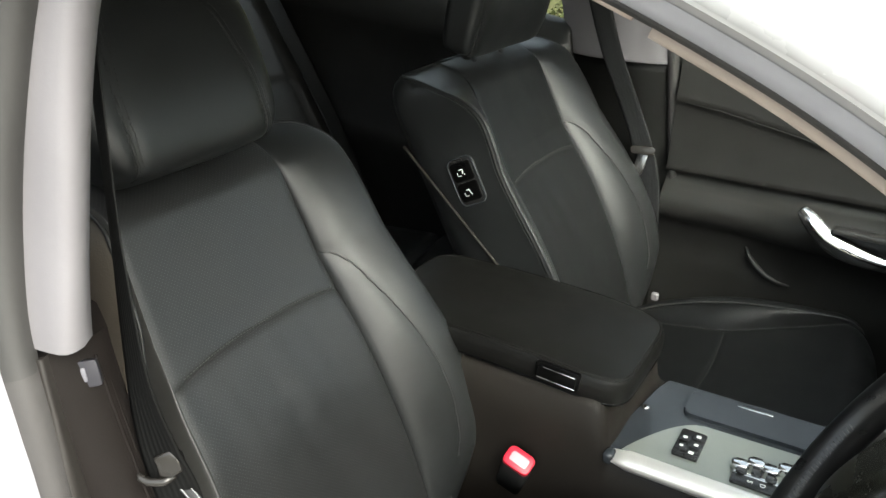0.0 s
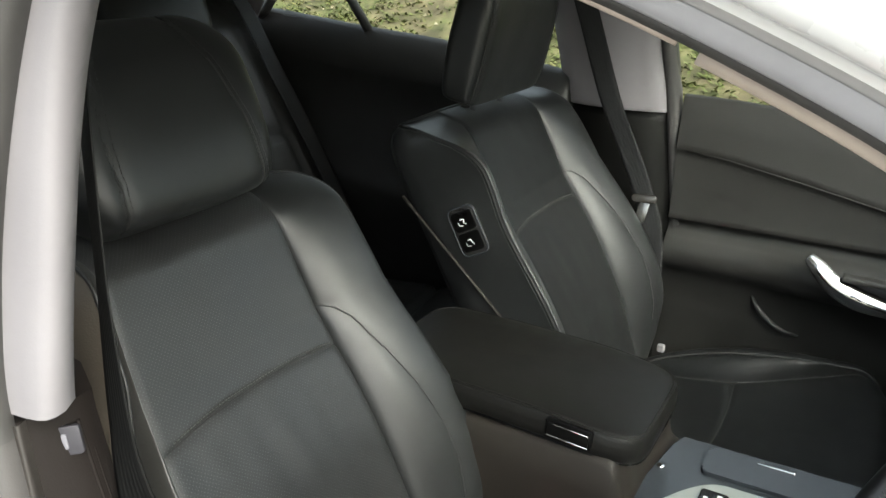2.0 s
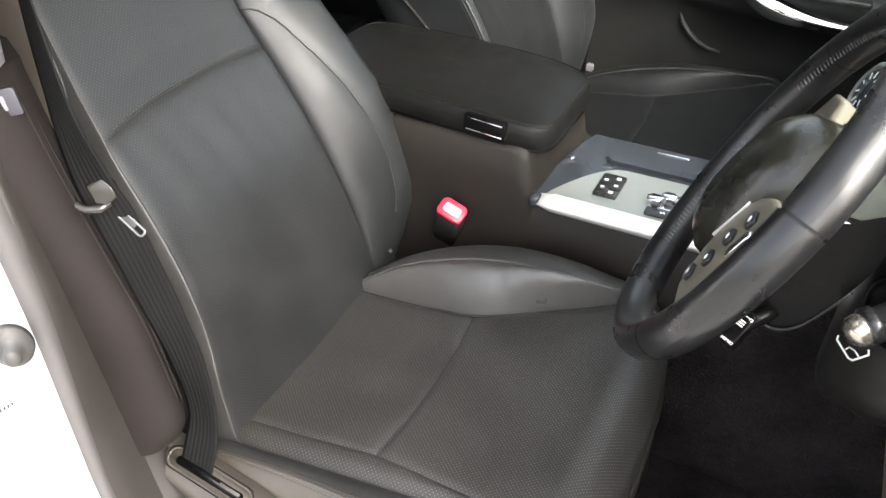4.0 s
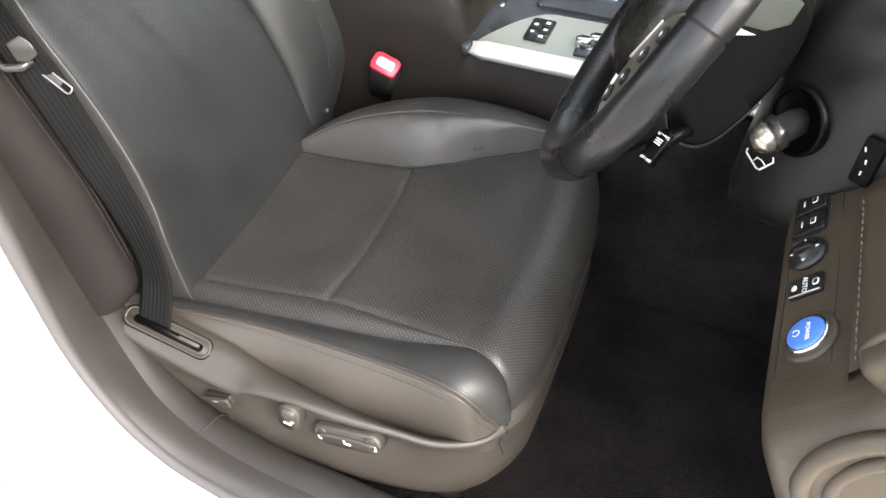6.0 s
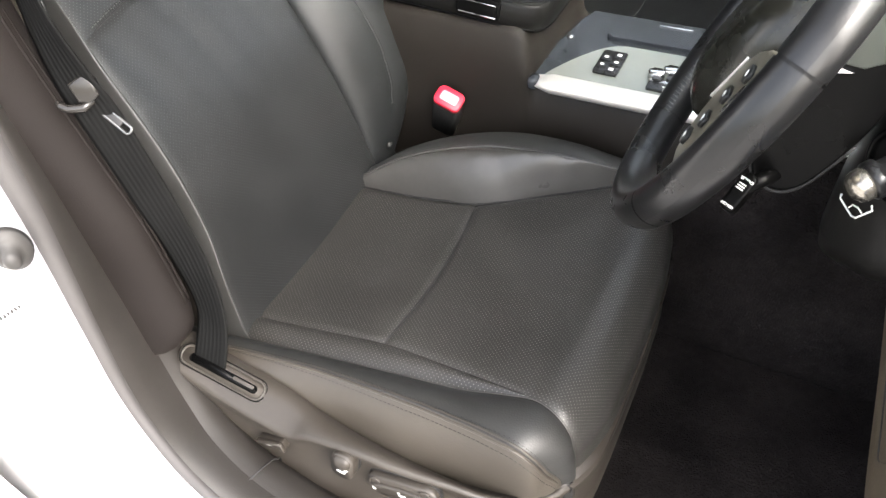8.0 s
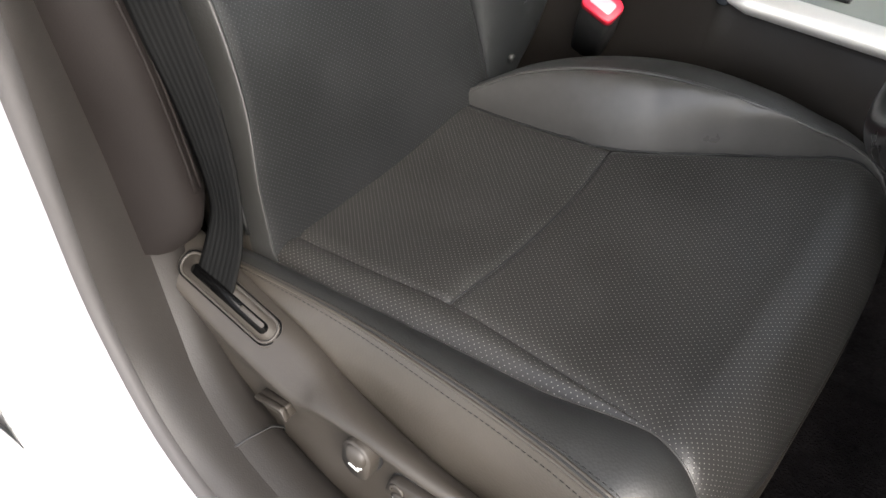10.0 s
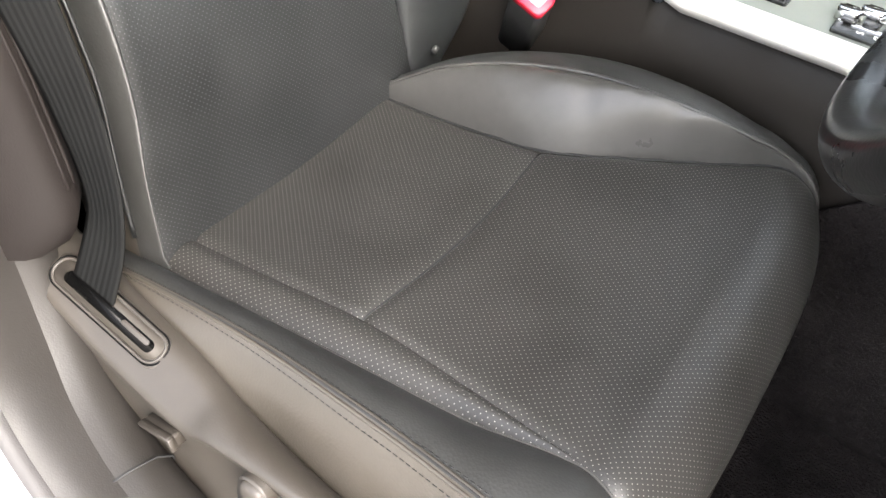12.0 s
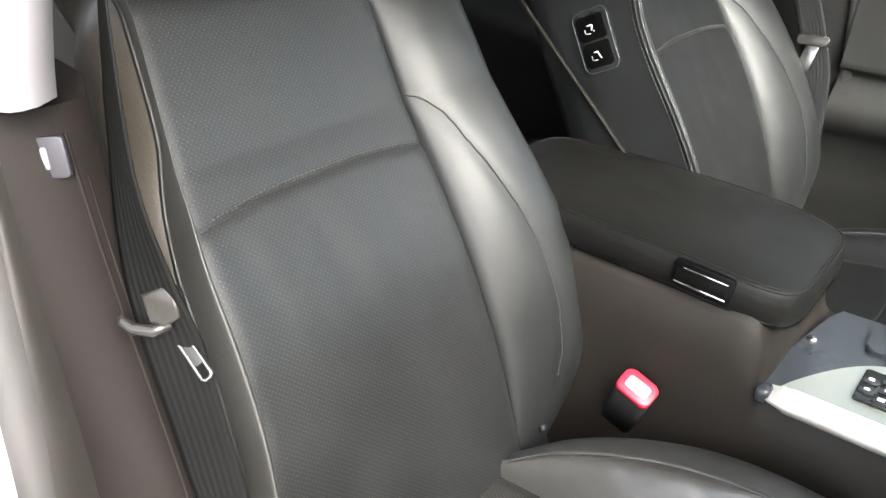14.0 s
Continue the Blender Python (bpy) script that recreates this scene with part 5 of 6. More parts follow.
def lid_fn(a, b):
    """Padded lid with rounded plan corners."""
    x0, x1, y0, y1 = -0.150, 0.287, -0.036, 0.198
    cx, cy, hx, hy = (x0 + x1) / 2, (y0 + y1) / 2, (x1 - x0) / 2, (y1 - y0) / 2
    th = 2 * math.pi * a
    e = 0.30
    ex = lambda t: math.copysign(abs(t) ** e, t)
    prof = [(0.0, 0.972, 0.735), (0.06, 0.985, 0.738), (0.16, 1.0, 0.748), (0.26, 0.998, 0.760), (0.36, 0.975, 0.770), (0.46, 0.93, 0.776), (0.7, 0.6, 0.781), (1.0, 0.0, 0.783)]
    k = float(np.interp(b, [p[0] for p in prof], [p[1] for p in prof]))
    z = smooth_table([(p[0], p[2]) for p in prof], b)
    s = (k * hy - 0.0) / hy
    x, y = cx + (hx - (1 - k) * (hy if k > 0.6 else hx)) * ex(math.cos(th)) if k > 0.6 else cx + (hx - 0.4 * hy) * ex(math.cos(th)) * k / 0.6, cy + hy * s * ex(math.sin(th))
    return Vector((x, y, z - 0.016 * ((x - 0.05) / 0.25) ** 2 * (1 if x > 0.05 else 0.3))), (x, y)


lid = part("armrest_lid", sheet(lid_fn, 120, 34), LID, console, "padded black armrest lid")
bm = bmesh.new()
bmesh.ops.create_circle(bm, cap_ends=True, segments=60, radius=1)
for v in bm.verts:
    a = math.atan2(v.co.y, v.co.x) / (2 * math.pi) % 1
    v.co = lid_fn(a, 0.0)[0]
part("lid_underside", bm, PLASTIC_BLACK, lid)
for b in (0.395, 0.440):
    bm = bmesh.new()
    tube(bm, [lid_fn(a, b)[0] + Vector((0, 0, 0.0004)) for a in np.linspace(0, 1, 160)], 0.0012, 6, cap=False)
    part("lid_piping", bm, LID, lid)
bm = bmesh.new()
tube(bm, [lid_fn(a, 0.0)[0] for a in np.linspace(0, 1, 120)], 0.0024, 6, cap=False)
part("lid_gap", bm, COLUMN, lid)
# latch in the near side of the lid
def on_lid(z, d=0.0):
    return frame_of((0.187, -0.0372 - d, z), (1, 0, -0.05), (0, -1, 0.08))


latch = part("lid_latch", slab(rounded(0.068, 0.029, 0.005), -0.012, 0.0008, on_lid(0.7528), 0.0004), COLUMN, lid, "black latch with chrome strips")
part("latch_plate", slab(rounded(0.059, 0.0175, 0.002), 0.0006, 0.0035, on_lid(0.7522), 0.001), COLUMN, latch)
part("latch_strip", slab(rounded(0.050, 0.0016, 0.0007, cx=0.004), 0.0015, 0.0042, on_lid(0.7616), 0.0004), CHROME, latch)
part("latch_strip", slab(rounded(0.059, 0.0022, 0.001), 0.0015, 0.0046, on_lid(0.7424), 0.0005), CHROME, latch)

# top panel: gloss surround, metallic face, silver edge
TILT_P = pose(0, 0, 0, 0, -1.5, 0)


def top_plate(name, outline, h0, h1, material, label, bevel=0.0015):
    m = Matrix.Translation((0.30, 0, 0.655)) @ TILT_P @ Matrix.Translation((-0.30, 0, 0))
    return part(name, slab(outline, h0, h1, m, bevel), material, console, label, smooth=False)


top_plate("console_gloss_surround", [(0.262, -0.030), (0.80, -0.030), (0.80, 0.178), (0.300, 0.178), (0.290, 0.15)], -0.02, 0.006, GLOSS, "gloss dark grey surround")
top_plate("console_face", [(0.292, -0.032)] + [(0.292 + 0.09 * t, -0.032 + 0.112 * (1 - (1 - t) ** 1.8)) for t in np.linspace(0.06, 1, 14)] + [(0.80, 0.088), (0.80, -0.032)], 0.004, 0.0105, PANEL, "brushed metallic grey console face")
bm = bmesh.new()
rings = []
for x in np.linspace(0.281, 0.85, 24):
    zz = 0.657 + (x - 0.30) * 0.026
    t = min(1.0, (x - 0.281) / 0.02 + 0.35)
    rings.append([bm.verts.new((x, y, zz + dz * t)) for y, dz in ((-0.030, 0.009), (-0.036, 0.0105), (-0.050, 0.004), (-0.053, -0.004), (-0.050, -0.012), (-0.040, -0.014))])
for r0, r1 in zip(rings, rings[1:]):
    for j in range(5):
        bm.faces.new((r0[j], r0[j + 1], r1[j + 1], r1[j]))
bm.faces.new(rings[0])
part("silver_edge", bm, SILVER, console, "bright satin silver edge strip")
bm = bmesh.new()
box(bm, (0.279, -0.043, 0.655), (0.016, 0.022, 0.020), bevel=0.006, seg=3)
part("edge_end_cap", bm, GLOSS, console)
tray = top_plate("tray_cover", rounded(0.30, 0.066, 0.012, cx=0.492, cy=0.130), 0.005, 0.0125, GLOSS, "gloss dark sliding tray cover", 0.003)
m = Matrix.Translation((0.30, 0, 0.655)) @ TILT_P @ Matrix.Translation((-0.30, 0, 0))
part("tray_chrome_bar", slab(rounded(0.052, 0.005, 0.002, cx=0.437, cy=0.152), 0.012, 0.0145, m, 0.0008), CHROME, tray)
pad = part("button_pad", slab(rounded(0.036, 0.062, 0.003, cx=0.373, cy=0.024), 0.010, 0.0145, m, 0.001), PLASTIC_BLACK, console, "black seat heater button pad with white icons")
for bx, by, bw, bh in ((0.381, 0.043, 0.011, 0.010), (0.364, 0.034, 0.010, 0.008), (0.382, 0.023, 0.010, 0.008), (0.364, 0.013, 0.009, 0.007), (0.380, 0.003, 0.012, 0.010)):
    k = part("button", slab(rounded(0.0155, 0.0175, 0.002, cx=bx - 0.0, cy=by), 0.014, 0.0160, m, 0.0008), PLASTIC_BLACK, pad)
    part("icon", slab(rounded(bw * 0.6, bh * 0.6, 0.001, cx=bx, cy=by), 0.0158, 0.0164, m), WHITE, k)
gate = part("shift_gate", slab(rounded(0.085, 0.022, 0.003, cx=0.480, cy=-0.012), 0.010, 0.0135, m, 0.001), PLASTIC_BLACK, console, "black gear indicator strip")
for k, ch in enumerate("SD"):
    text_part("gear_letter", ch, 0.010, m @ Matrix.Translation((0.462 + 0.016 * k, -0.012, 0.0138)) @ pose(0, 0, 0, 0, 0, -90), gate)
for k in range(5):
    step = part("gate_step", slab(rounded(0.022, 0.016, 0.005, cx=0.444 + 0.019 * k, cy=0.012 + 0.006 * (k % 2) + 0.004 * k), 0.010, 0.022 + 0.002 * (k % 2), m, 0.003), CHROME, console, "chrome stepped shift gate")
    part("gate_inset", slab(rounded(0.014, 0.014, 0.003, cx=0.448 + 0.019 * k, cy=0.004 + 0.005 * (k % 2)), 0.010, 0.0165, m, 0.001), PLASTIC_BLACK, step)
part("gate_bar", slab(rounded(0.080, 0.006, 0.002, cx=0.478, cy=0.000), 0.010, 0.0145, m, 0.001), CHROME, console)
bm = bmesh.new()
tube(bm, [(0.545, 0.025, 0.67), (0.56, 0.02, 0.72), (0.575, 0.01, 0.76)], [0.008, 0.007, 0.007], 10)
lever = part("shift_lever", bm, CHROME, console)
pillow("lever_knob", (0.58, 0.008, 0.785), (0.045, 0.042, 0.06), LEATHER, lever)
bm = bmesh.new()
lathe(bm, [(0.006, 0), (0.006, 0.003), (0.004, 0.004)], m @ Matrix.Translation((0.29, 0.085, 0.006)), 12)
part("panel_clip", bm, CHROME, console)
# front stack with a round dial
STK = [(0.95, 0.64), (0.665, 0.64), (0.662, 0.74), (0.672, 0.80), (0.695, 0.88), (0.735, 0.96), (0.79, 1.0), (0.95, 1.0)]
stack = loft([[(0.8 + (x - 0.8) * k, y, 0.82 + (z - 0.82) * k) for x, z in STK] for y, k in ((-0.035, 0.93), (-0.028, 0.98), (-0.015, 1.0), (0.1, 1.0), (0.235, 1.0), (0.248, 0.98), (0.255, 0.93))], "front_stack", CONSOLE, console, "dark sloping centre stack", sub=3)
DC, DN = Vector((0.672, 0.160, 0.838)), Vector((-0.9, -0.15, 0.36))
bm = bmesh.new()
lathe(bm, [(0.042, -0.02), (0.042, 0.008), (0.034, 0.012), (0.032, 0.008), (0.002, 0.008)], frame_of(DC, (0, 1, 0), DN), 36)
dial = part("climate_dial", bm, PANEL, stack, "round dial with a metallic ring")
bm = bmesh.new()
lathe(bm, [(0.031, 0.0075), (0.030, 0.0092), (0.001, 0.0092)], frame_of(DC, (0, 1, 0), DN), 30)
part("dial_face", bm, GLOSS, dial)
for k in range(10):
    a = 2 * math.pi * k / 10
    mm = frame_of(DC, (0, 1, 0), DN) @ pose(0, 0, 0, 0, 0, math.degrees(a)) @ Matrix.Translation((0.022, 0, 0.0094))
    part("dial_mark", slab([(-0.005, -0.0012), (0.005, -0.0012), (0.005, 0.0012), (-0.005, 0.0012)], 0, 0.0005, mm), WHITE, dial, smooth=False)

# ---------- buckles ----------
def buckle(name, place, way, across, label):
    r = root(name, (place[0], place[1], 0.50), label, "seat belt buckle", "seat belt buckles")
    mz = frame_of(place, across, way)
    bm = slab(rounded(0.043, 0.030, 0.007), -0.12, 0.0, mz, 0.004)
    body = part("housing", bm, PLASTIC_SOFT, r, "black plastic housing")
    cap = part("release_frame", slab(rounded(0.044, 0.031, 0.0075), -0.002, 0.007, mz, 0.003), RED, r, "red plastic release cap")
    part("release_button", slab(rounded(0.029, 0.016, 0.003), 0.0055, 0.0080, mz, 0.0015), mat_red_reflecting(), cap, "glossy red press button with its reflection in the colour")
    return r


# the red button's white reflection is put into this pale colour
def mat_red_reflecting():
    m = bpy.data.materials.get("pale_red_button")
    return m or mat("pale_red_button", (0.80, 0.33, 0.36), 0.12, var=0.1, vscale=80, coat=1.0)


buckle("belt_buckle", (0.156, -0.078, 0.612), (0.30, -0.42, 0.86), (0.93, 0.02, -0.34), "black driver belt buckle with red release button")
buckle("belt_buckle", (0.20, 0.21, 0.63), (0.5, 0.1, 0.86), (0.8, 0.4, -0.45), "black passenger belt buckle with red release button")
bm = bmesh.new()
tube(bm, [(0.062, -0.118, 0.522), (0.069, -0.125, 0.533)], 0.004, 10)
tagged(part("seat_tag", bm, PLASTIC_SOFT), "small grey plastic clip at the seat's hinge", "clip")
pillow("seat_tag_far", (0.15, 0.62, 0.565), (0.016, 0.012, 0.018), TRIM_LIGHT, passenger)

# ---------- passenger seat side switches ----------
SIDE = Vector((0, -1, 0))


def side_at(v, w):
    """A place on the inboard side of the passenger backrest."""
    return pbk(-smooth_table(INBOARD, v) - 0.003, v, w)


c = side_at(0.446, -0.018)
vb_ = (pbk(0, 1, 0) - pbk(0, 0, 0)).normalized()
mm = frame_of(c, vb_.cross(SIDE) * -1, SIDE)
sp = part("side_switch", slab(rounded(0.056, 0.088, 0.014), -0.006, 0.003, mm, 0.0015), PLASTIC_BLACK, passenger, "bezel with two black rocker switches")
bm = bmesh.new()
ring = [mm @ Vector((x, y, 0.0026)) for x, y in rounded(0.054, 0.086, 0.013)]
tube(bm, ring + ring[:1], 0.0014, 6, cap=False)
part("bezel_rim", bm, GLOSS, sp, "glossy bezel rim")
for k in (-1, 1):
    rk = part("rocker", slab(rounded(0.044, 0.0345, 0.006, cy=0.0185 * k), 0.002, 0.0050, mm, 0.0015), COLUMN, sp)
    for w_, h_, x_, y_, turn in ((0.0022, 0.011, -0.002, 0.000, 20 * k), (0.010, 0.0024, 0.003, -0.005, 0), (0.0024, 0.0024, -0.005, 0.007, 0), (0.010, 0.0012, 0.008, 0.009, -10), (0.0012, 0.008, 0.0135, 0.004, 0)):
        mi_ = mm @ Matrix.Translation((0.75 * x_, 0.0185 * k + 0.75 * y_, 0)) @ pose(0, 0, 0, 0, 0, turn)
        part("icon", slab(rounded(0.72 * w_, 0.72 * h_, min(w_, h_) * 0.28, 3), 0.0049, 0.0054, mi_), WHITE, rk)
bm = bmesh.new()
tube(bm, [side_at(v, -0.028 - 0.087 * (v - 0.30) / 0.23) + Vector((0, -0.002, 0)) for v in np.linspace(0.24, 0.54, 20)], 0.003, 6)
part("rear_shell_edge", bm, CONSOLE, passenger, "grey plastic edge of the rear shell")

# ---------- driver seat valance, controls, belt slot ----------
ST = [(-0.09, -0.598, 0.535, -0.555, 0.552), (0.0, -0.608, 0.520, -0.560, 0.535), (0.05, -0.612, 0.508, -0.562, 0.524), (0.10, -0.614, 0.494, -0.566, 0.516), (0.16, -0.615, 0.481, -0.570, 0.510), (0.195, -0.615, 0.480, -0.574, 0.504), (0.225, -0.614, 0.494, -0.578, 0.498), (0.28, -0.612, 0.502, -0.583, 0.492), (0.34, -0.608, 0.498, -0.583, 0.482),
      (0.40, -0.598, 0.490, -0.578, 0.470), (0.452, -0.588, 0.480, -0.568, 0.460), (0.497, -0.566, 0.476, -0.550, 0.464), (0.525, -0.532, 0.473, -0.520, 0.470), (0.542, -0.488, 0.469, -0.480, 0.474), (0.546, -0.43, 0.466, -0.43, 0.468), (0.547, -0.36, 0.466, -0.36, 0.470), (0.547, -0.25, 0.466, -0.25, 0.470), (0.541, -0.15, 0.464, -0.15, 0.468), (0.52, -0.09, 0.456, -0.09, 0.436)]
vs = []
for i, (x, yr, zr, yi, zt) in enumerate(ST):
    k = min(max((x - 0.40) / 0.12, 0), 1)
    out = Vector((k, -(1 - k), 0)).normalized()
    dirs = lambda d, z: (x + out.x * d, yr + out.y * d, z)
    rim = 0.005 if x > 0.2 else 0.001
    vs.append([(x - 0.050 * k, yi + 0.012, zt - 0.03), (x - 0.030 * k, yi + 0.004 * k, zt - 0.004 * k), (x, (yi + yr) / 2, (zt + zr) / 2 + 0.006), dirs(-0.004, zr + 0.003), dirs(0.001, zr), dirs(0.001, zr - 0.007), dirs(-rim, zr - 0.014), dirs(-rim - 0.002, zr - 0.035), dirs(0.000, zr - 0.062), dirs(0.002 + 0.001 * (1 - k), zr - 0.080), dirs(0.001 + 0.012 * (1 - k), zr - 0.106), dirs(-0.001 + 0.015 * (1 - k), zr - 0.114), dirs(-0.012, zr - 0.135), dirs(-0.04, 0.28)])
valance = loft(vs, "side_valance", PLASTIC, driver, "dark grained plastic seat valance", sub=5, cap=False)
# belt slot
ma = frame_of((0.0885, -0.5915, 0.5195), (0.111, 0.001, -0.024), (0.22, -0.42, 0.88))
part("slot_plate", slab(rounded(0.128, 0.030, 0.013), -0.022, -0.0025, ma, 0.002), PLASTIC, valance)
slot = part("belt_slot", slab(rounded(0.114, 0.020, 0.009), -0.006, -0.0016, ma), PLASTIC, valance, "dark belt slot")
bm = bmesh.new()
ring = [ma @ Vector((x, y, -0.0022)) for x, y in rounded(0.1225, 0.0275, 0.012)]
tube(bm, ring + ring[:1], 0.0009, 6, cap=False)
part("slot_groove", bm, COLUMN, slot, "dark groove round the slot")
bm = bmesh.new()
ring = [ma @ Vector((x, y, -0.0016)) for x, y in rounded(0.118, 0.024, 0.011)]
tube(bm, ring + ring[:1], 0.0013, 7, cap=False)
part("belt_slot_frame", bm, PLASTIC, slot, "raised rim of the belt slot")
part("slot_mouth", slab(rounded(0.098, 0.0105, 0.005, cx=0.001, cy=-0.001), -0.004, -0.0012, ma), COLUMN, slot, "narrow black opening")
part("slot_anchor", slab(rounded(0.030, 0.0045, 0.002, cx=0.030, cy=0.0005), -0.003, -0.0004, ma, 0.001), PLASTIC, slot)
# memory lever, recline knob, seat switch
mo = frame_of((0.168, -0.619, 0.452), (1, 0, 0.35), (0, -1, 0.05))
lev = part("lumbar_lever", slab(rounded(0.042, 0.014, 0.003), -0.006, 0.004, mo, 0.002), PLASTIC, valance, "small plastic lever")
part("lever_lip", slab(rounded(0.040, 0.004, 0.0015, cy=0.006), 0.002, 0.008, mo, 0.0012), PLASTIC, lev)
part("lever_end", slab(rounded(0.005, 0.014, 0.002, cx=0.019), 0.002, 0.008, mo, 0.0012), PLASTIC, lev)
part("icon", slab(rounded(0.009, 0.0018, 0.0008, cx=-0.006, cy=-0.002), 0.0038, 0.0044, mo), WHITE, lev)
mk = frame_of((0.274, -0.6085, 0.475), (0.12, 0, 1), (0, -1, 0.1))
part("knob_gap", slab(rounded(0.0505, 0.0325, 0.016, 10), -0.006, 0.0, mk, 0.0006), SEAM, valance)
knob = part("recline_knob", slab(rounded(0.048, 0.030, 0.0145, 10), -0.006, 0.013, mk, 0.006), PLASTIC, valance, "worn plastic recline switch")
pillow("knob_bump", mk @ Vector((0.010, 0.0, 0.011)), (0.022, 0.023, 0.016), PLASTIC, knob, mk, 0.75)
part("icon", slab(rounded(0.0030, 0.010, 0.001, cx=-0.012, cy=0.0015), 0.0124, 0.0137, mk), WHITE, knob)
part("icon", slab(rounded(0.009, 0.0022, 0.001, cx=-0.0085, cy=-0.004), 0.0124, 0.0137, mk), WHITE, knob)
part("icon", slab(rounded(0.0026, 0.0026, 0.001, cx=-0.0045, cy=-0.0065), 0.0124, 0.0137, mk), WHITE, knob)
msw = frame_of((0.348, -0.6055, 0.462), (0.96, 0.02, 0.22), (0, -1, 0.12))
part("switch_gap", slab(rounded(0.0985, 0.0355, 0.0168, 8), -0.006, 0.0, msw, 0.0005), SEAM, valance)
sw = part("seat_switch", slab(rounded(0.096, 0.033, 0.0155, 8), -0.006, 0.009, msw, 0.0045), PLASTIC, valance, "long plastic seat adjustment switch")
bm = bmesh.new()
tube(bm, [msw @ Vector((x, 0.0035 - 2.2 * x * x, 0.0095)) for x in np.linspace(-0.040, 0.040, 17)], [0.0012] + [0.0032] * 15 + [0.0012], 8)
part("switch_ridge", bm, PLASTIC, sw, "raised ridge along the switch")
for sx in (-1, 1):
    bm = bmesh.new()
    tube(bm, [msw @ Vector((0.034 * sx + 0.0065 * math.cos(a), 0.0075 + 0.0055 * math.sin(a), 0.0094)) for a in np.linspace(-0.3, math.pi + 0.3, 14)], 0.0016, 6)
    part("end_ring", bm, PLASTIC, sw)
    part("icon", slab(rounded(0.0018, 0.009, 0.0008, cx=0.040 * sx, cy=-0.005), 0.0086, 0.0094, msw), WHITE, sw)
    part("icon", slab(rounded(0.004, 0.0018, 0.0008, cx=0.0385 * sx, cy=-0.0085), 0.0086, 0.0094, msw), WHITE, sw)
part("icon", slab(rounded(0.0026, 0.010, 0.001, cx=-0.004, cy=-0.004), 0.0088, 0.0096, msw), WHITE, sw)
part("icon", slab(rounded(0.009, 0.0026, 0.001, cx=0.000, cy=-0.0085), 0.0088, 0.0096, msw), WHITE, sw)
part("icon", slab(rounded(0.010, 0.0012, 0.0005, cx=0.001, cy=-0.0120), 0.0080, 0.0088, msw), WHITE, sw)
# joint where the side valance meets its front piece
bm = bmesh.new()
jx = [Vector(p) for p in vs[12]]
tube(bm, [p + Vector((0.0005, -0.0004, 0.0004)) for p in jx[2:9]], 0.0010, 5)
part("valance_joint", bm, SEAM, valance)

# ---------- belts ----------
dbelt = root("driver_seat_belt", (0.05, -0.57, 0.52), "black driver seat belt hanging on the door pillar", "seat belt", "seat belts")
wv = (0.86, 0.50, 0.05)
ribbon("webbing", [((-0.100, -0.480, 1.28), (0.90, -0.40, 0.05)), ((-0.052, -0.524, 1.10), (0.90, -0.42, 0.05)), ((-0.022, -0.548, 0.98), (0.97, -0.20, 0.05)), ((-0.004, -0.553, 0.91), (0.97, 0.22, 0.05)), ((0.012, -0.552, 0.86), wv), ((0.034, -0.548, 0.75), (0.88, 0.46, 0.05)), ((0.052, -0.548, 0.66), (0.95, 0.28, -0.05)), ((0.066, -0.560, 0.58), (0.97, -0.05, -0.2)), ((0.068, -0.592, 0.516), (0.96, 0.05, -0.27)), ((0.070, -0.590, 0.500), (0.96, 0.05, -0.27))], 0.045, WEBBING, dbelt, "ribbed black webbing")
gc, b0, b1 = Vector((0.003, -0.553, 0.882)), Vector((0.013, -0.5495, 0.868)), Vector((0.040, -0.5435, 0.843))
mt = frame_of(gc, (0.80, 0.46, 0.36), (0.55, -0.80, 0.25))
tg = part("tongue_grip", slab([(-0.004, 0.016), (0.014, 0.017), (0.019, 0.008), (0.017, -0.006), (0.004, -0.010), (-0.006, -0.004)], -0.006, 0.007, mt, 0.003), GRIP, dbelt, "grey-brown glossy plastic tongue grip")
bm = bmesh.new()
tube(bm, [mt @ Vector(p) for p in ((-0.0235, 0.006, 0.004), (-0.023, 0.001, 0.005), (-0.017, -0.005, 0.006), (-0.004, -0.010, 0.006), (0.008, -0.009, 0.004))], [0.0025, 0.0042, 0.0045, 0.0045, 0.003], 10)
part("grip_loop", bm, GRIP, tg, "rounded bar that the webbing runs through")
mt = frame_of(b0.lerp(b1, 0.5), b1 - b0, (0.35, -0.75, 0.55))
bm = bmesh.new()
loop = [mt @ Vector((x, y, 0)) for x, y in rounded(0.038, 0.0080, 0.003)]
tube(bm, loop + loop[:1], 0.0014, 7, cap=False)
tongue = part("tongue", bm, METAL, dbelt, "bright steel tongue frame")
part("tongue_plate", slab(rounded(0.028, 0.0070, 0.002, cx=-0.006), -0.0010, 0.0006, mt, 0.0005), GRIP, tongue)
ms_ = frame_of((-0.050, -0.575, 0.983), (0.75, 0.62, 0.1), (0.60, -0.78, 0.1))
stop = part("belt_stop", slab(rounded(0.018, 0.026, 0.003), -0.003, 0.002, ms_, 0.001), mat("pale_lilac_plastic", (0.026, 0.025, 0.031), 0.55, var=0.05), dbelt, "small pale plastic belt stop")
part("stop_face", slab(rounded(0.004, 0.014, 0.0015, cx=-0.004), 0.0018, 0.0030, ms_, 0.0005), mat("white_plastic", (0.14, 0.137, 0.155), 0.5, var=0.03), stop)
pbelt = root("passenger_seat_belt", (0.05, 0.72, 0.52), "black passenger seat belt with steel tongue", "seat belt", "seat belts")
wp = (0.97, -0.1, 0.0)
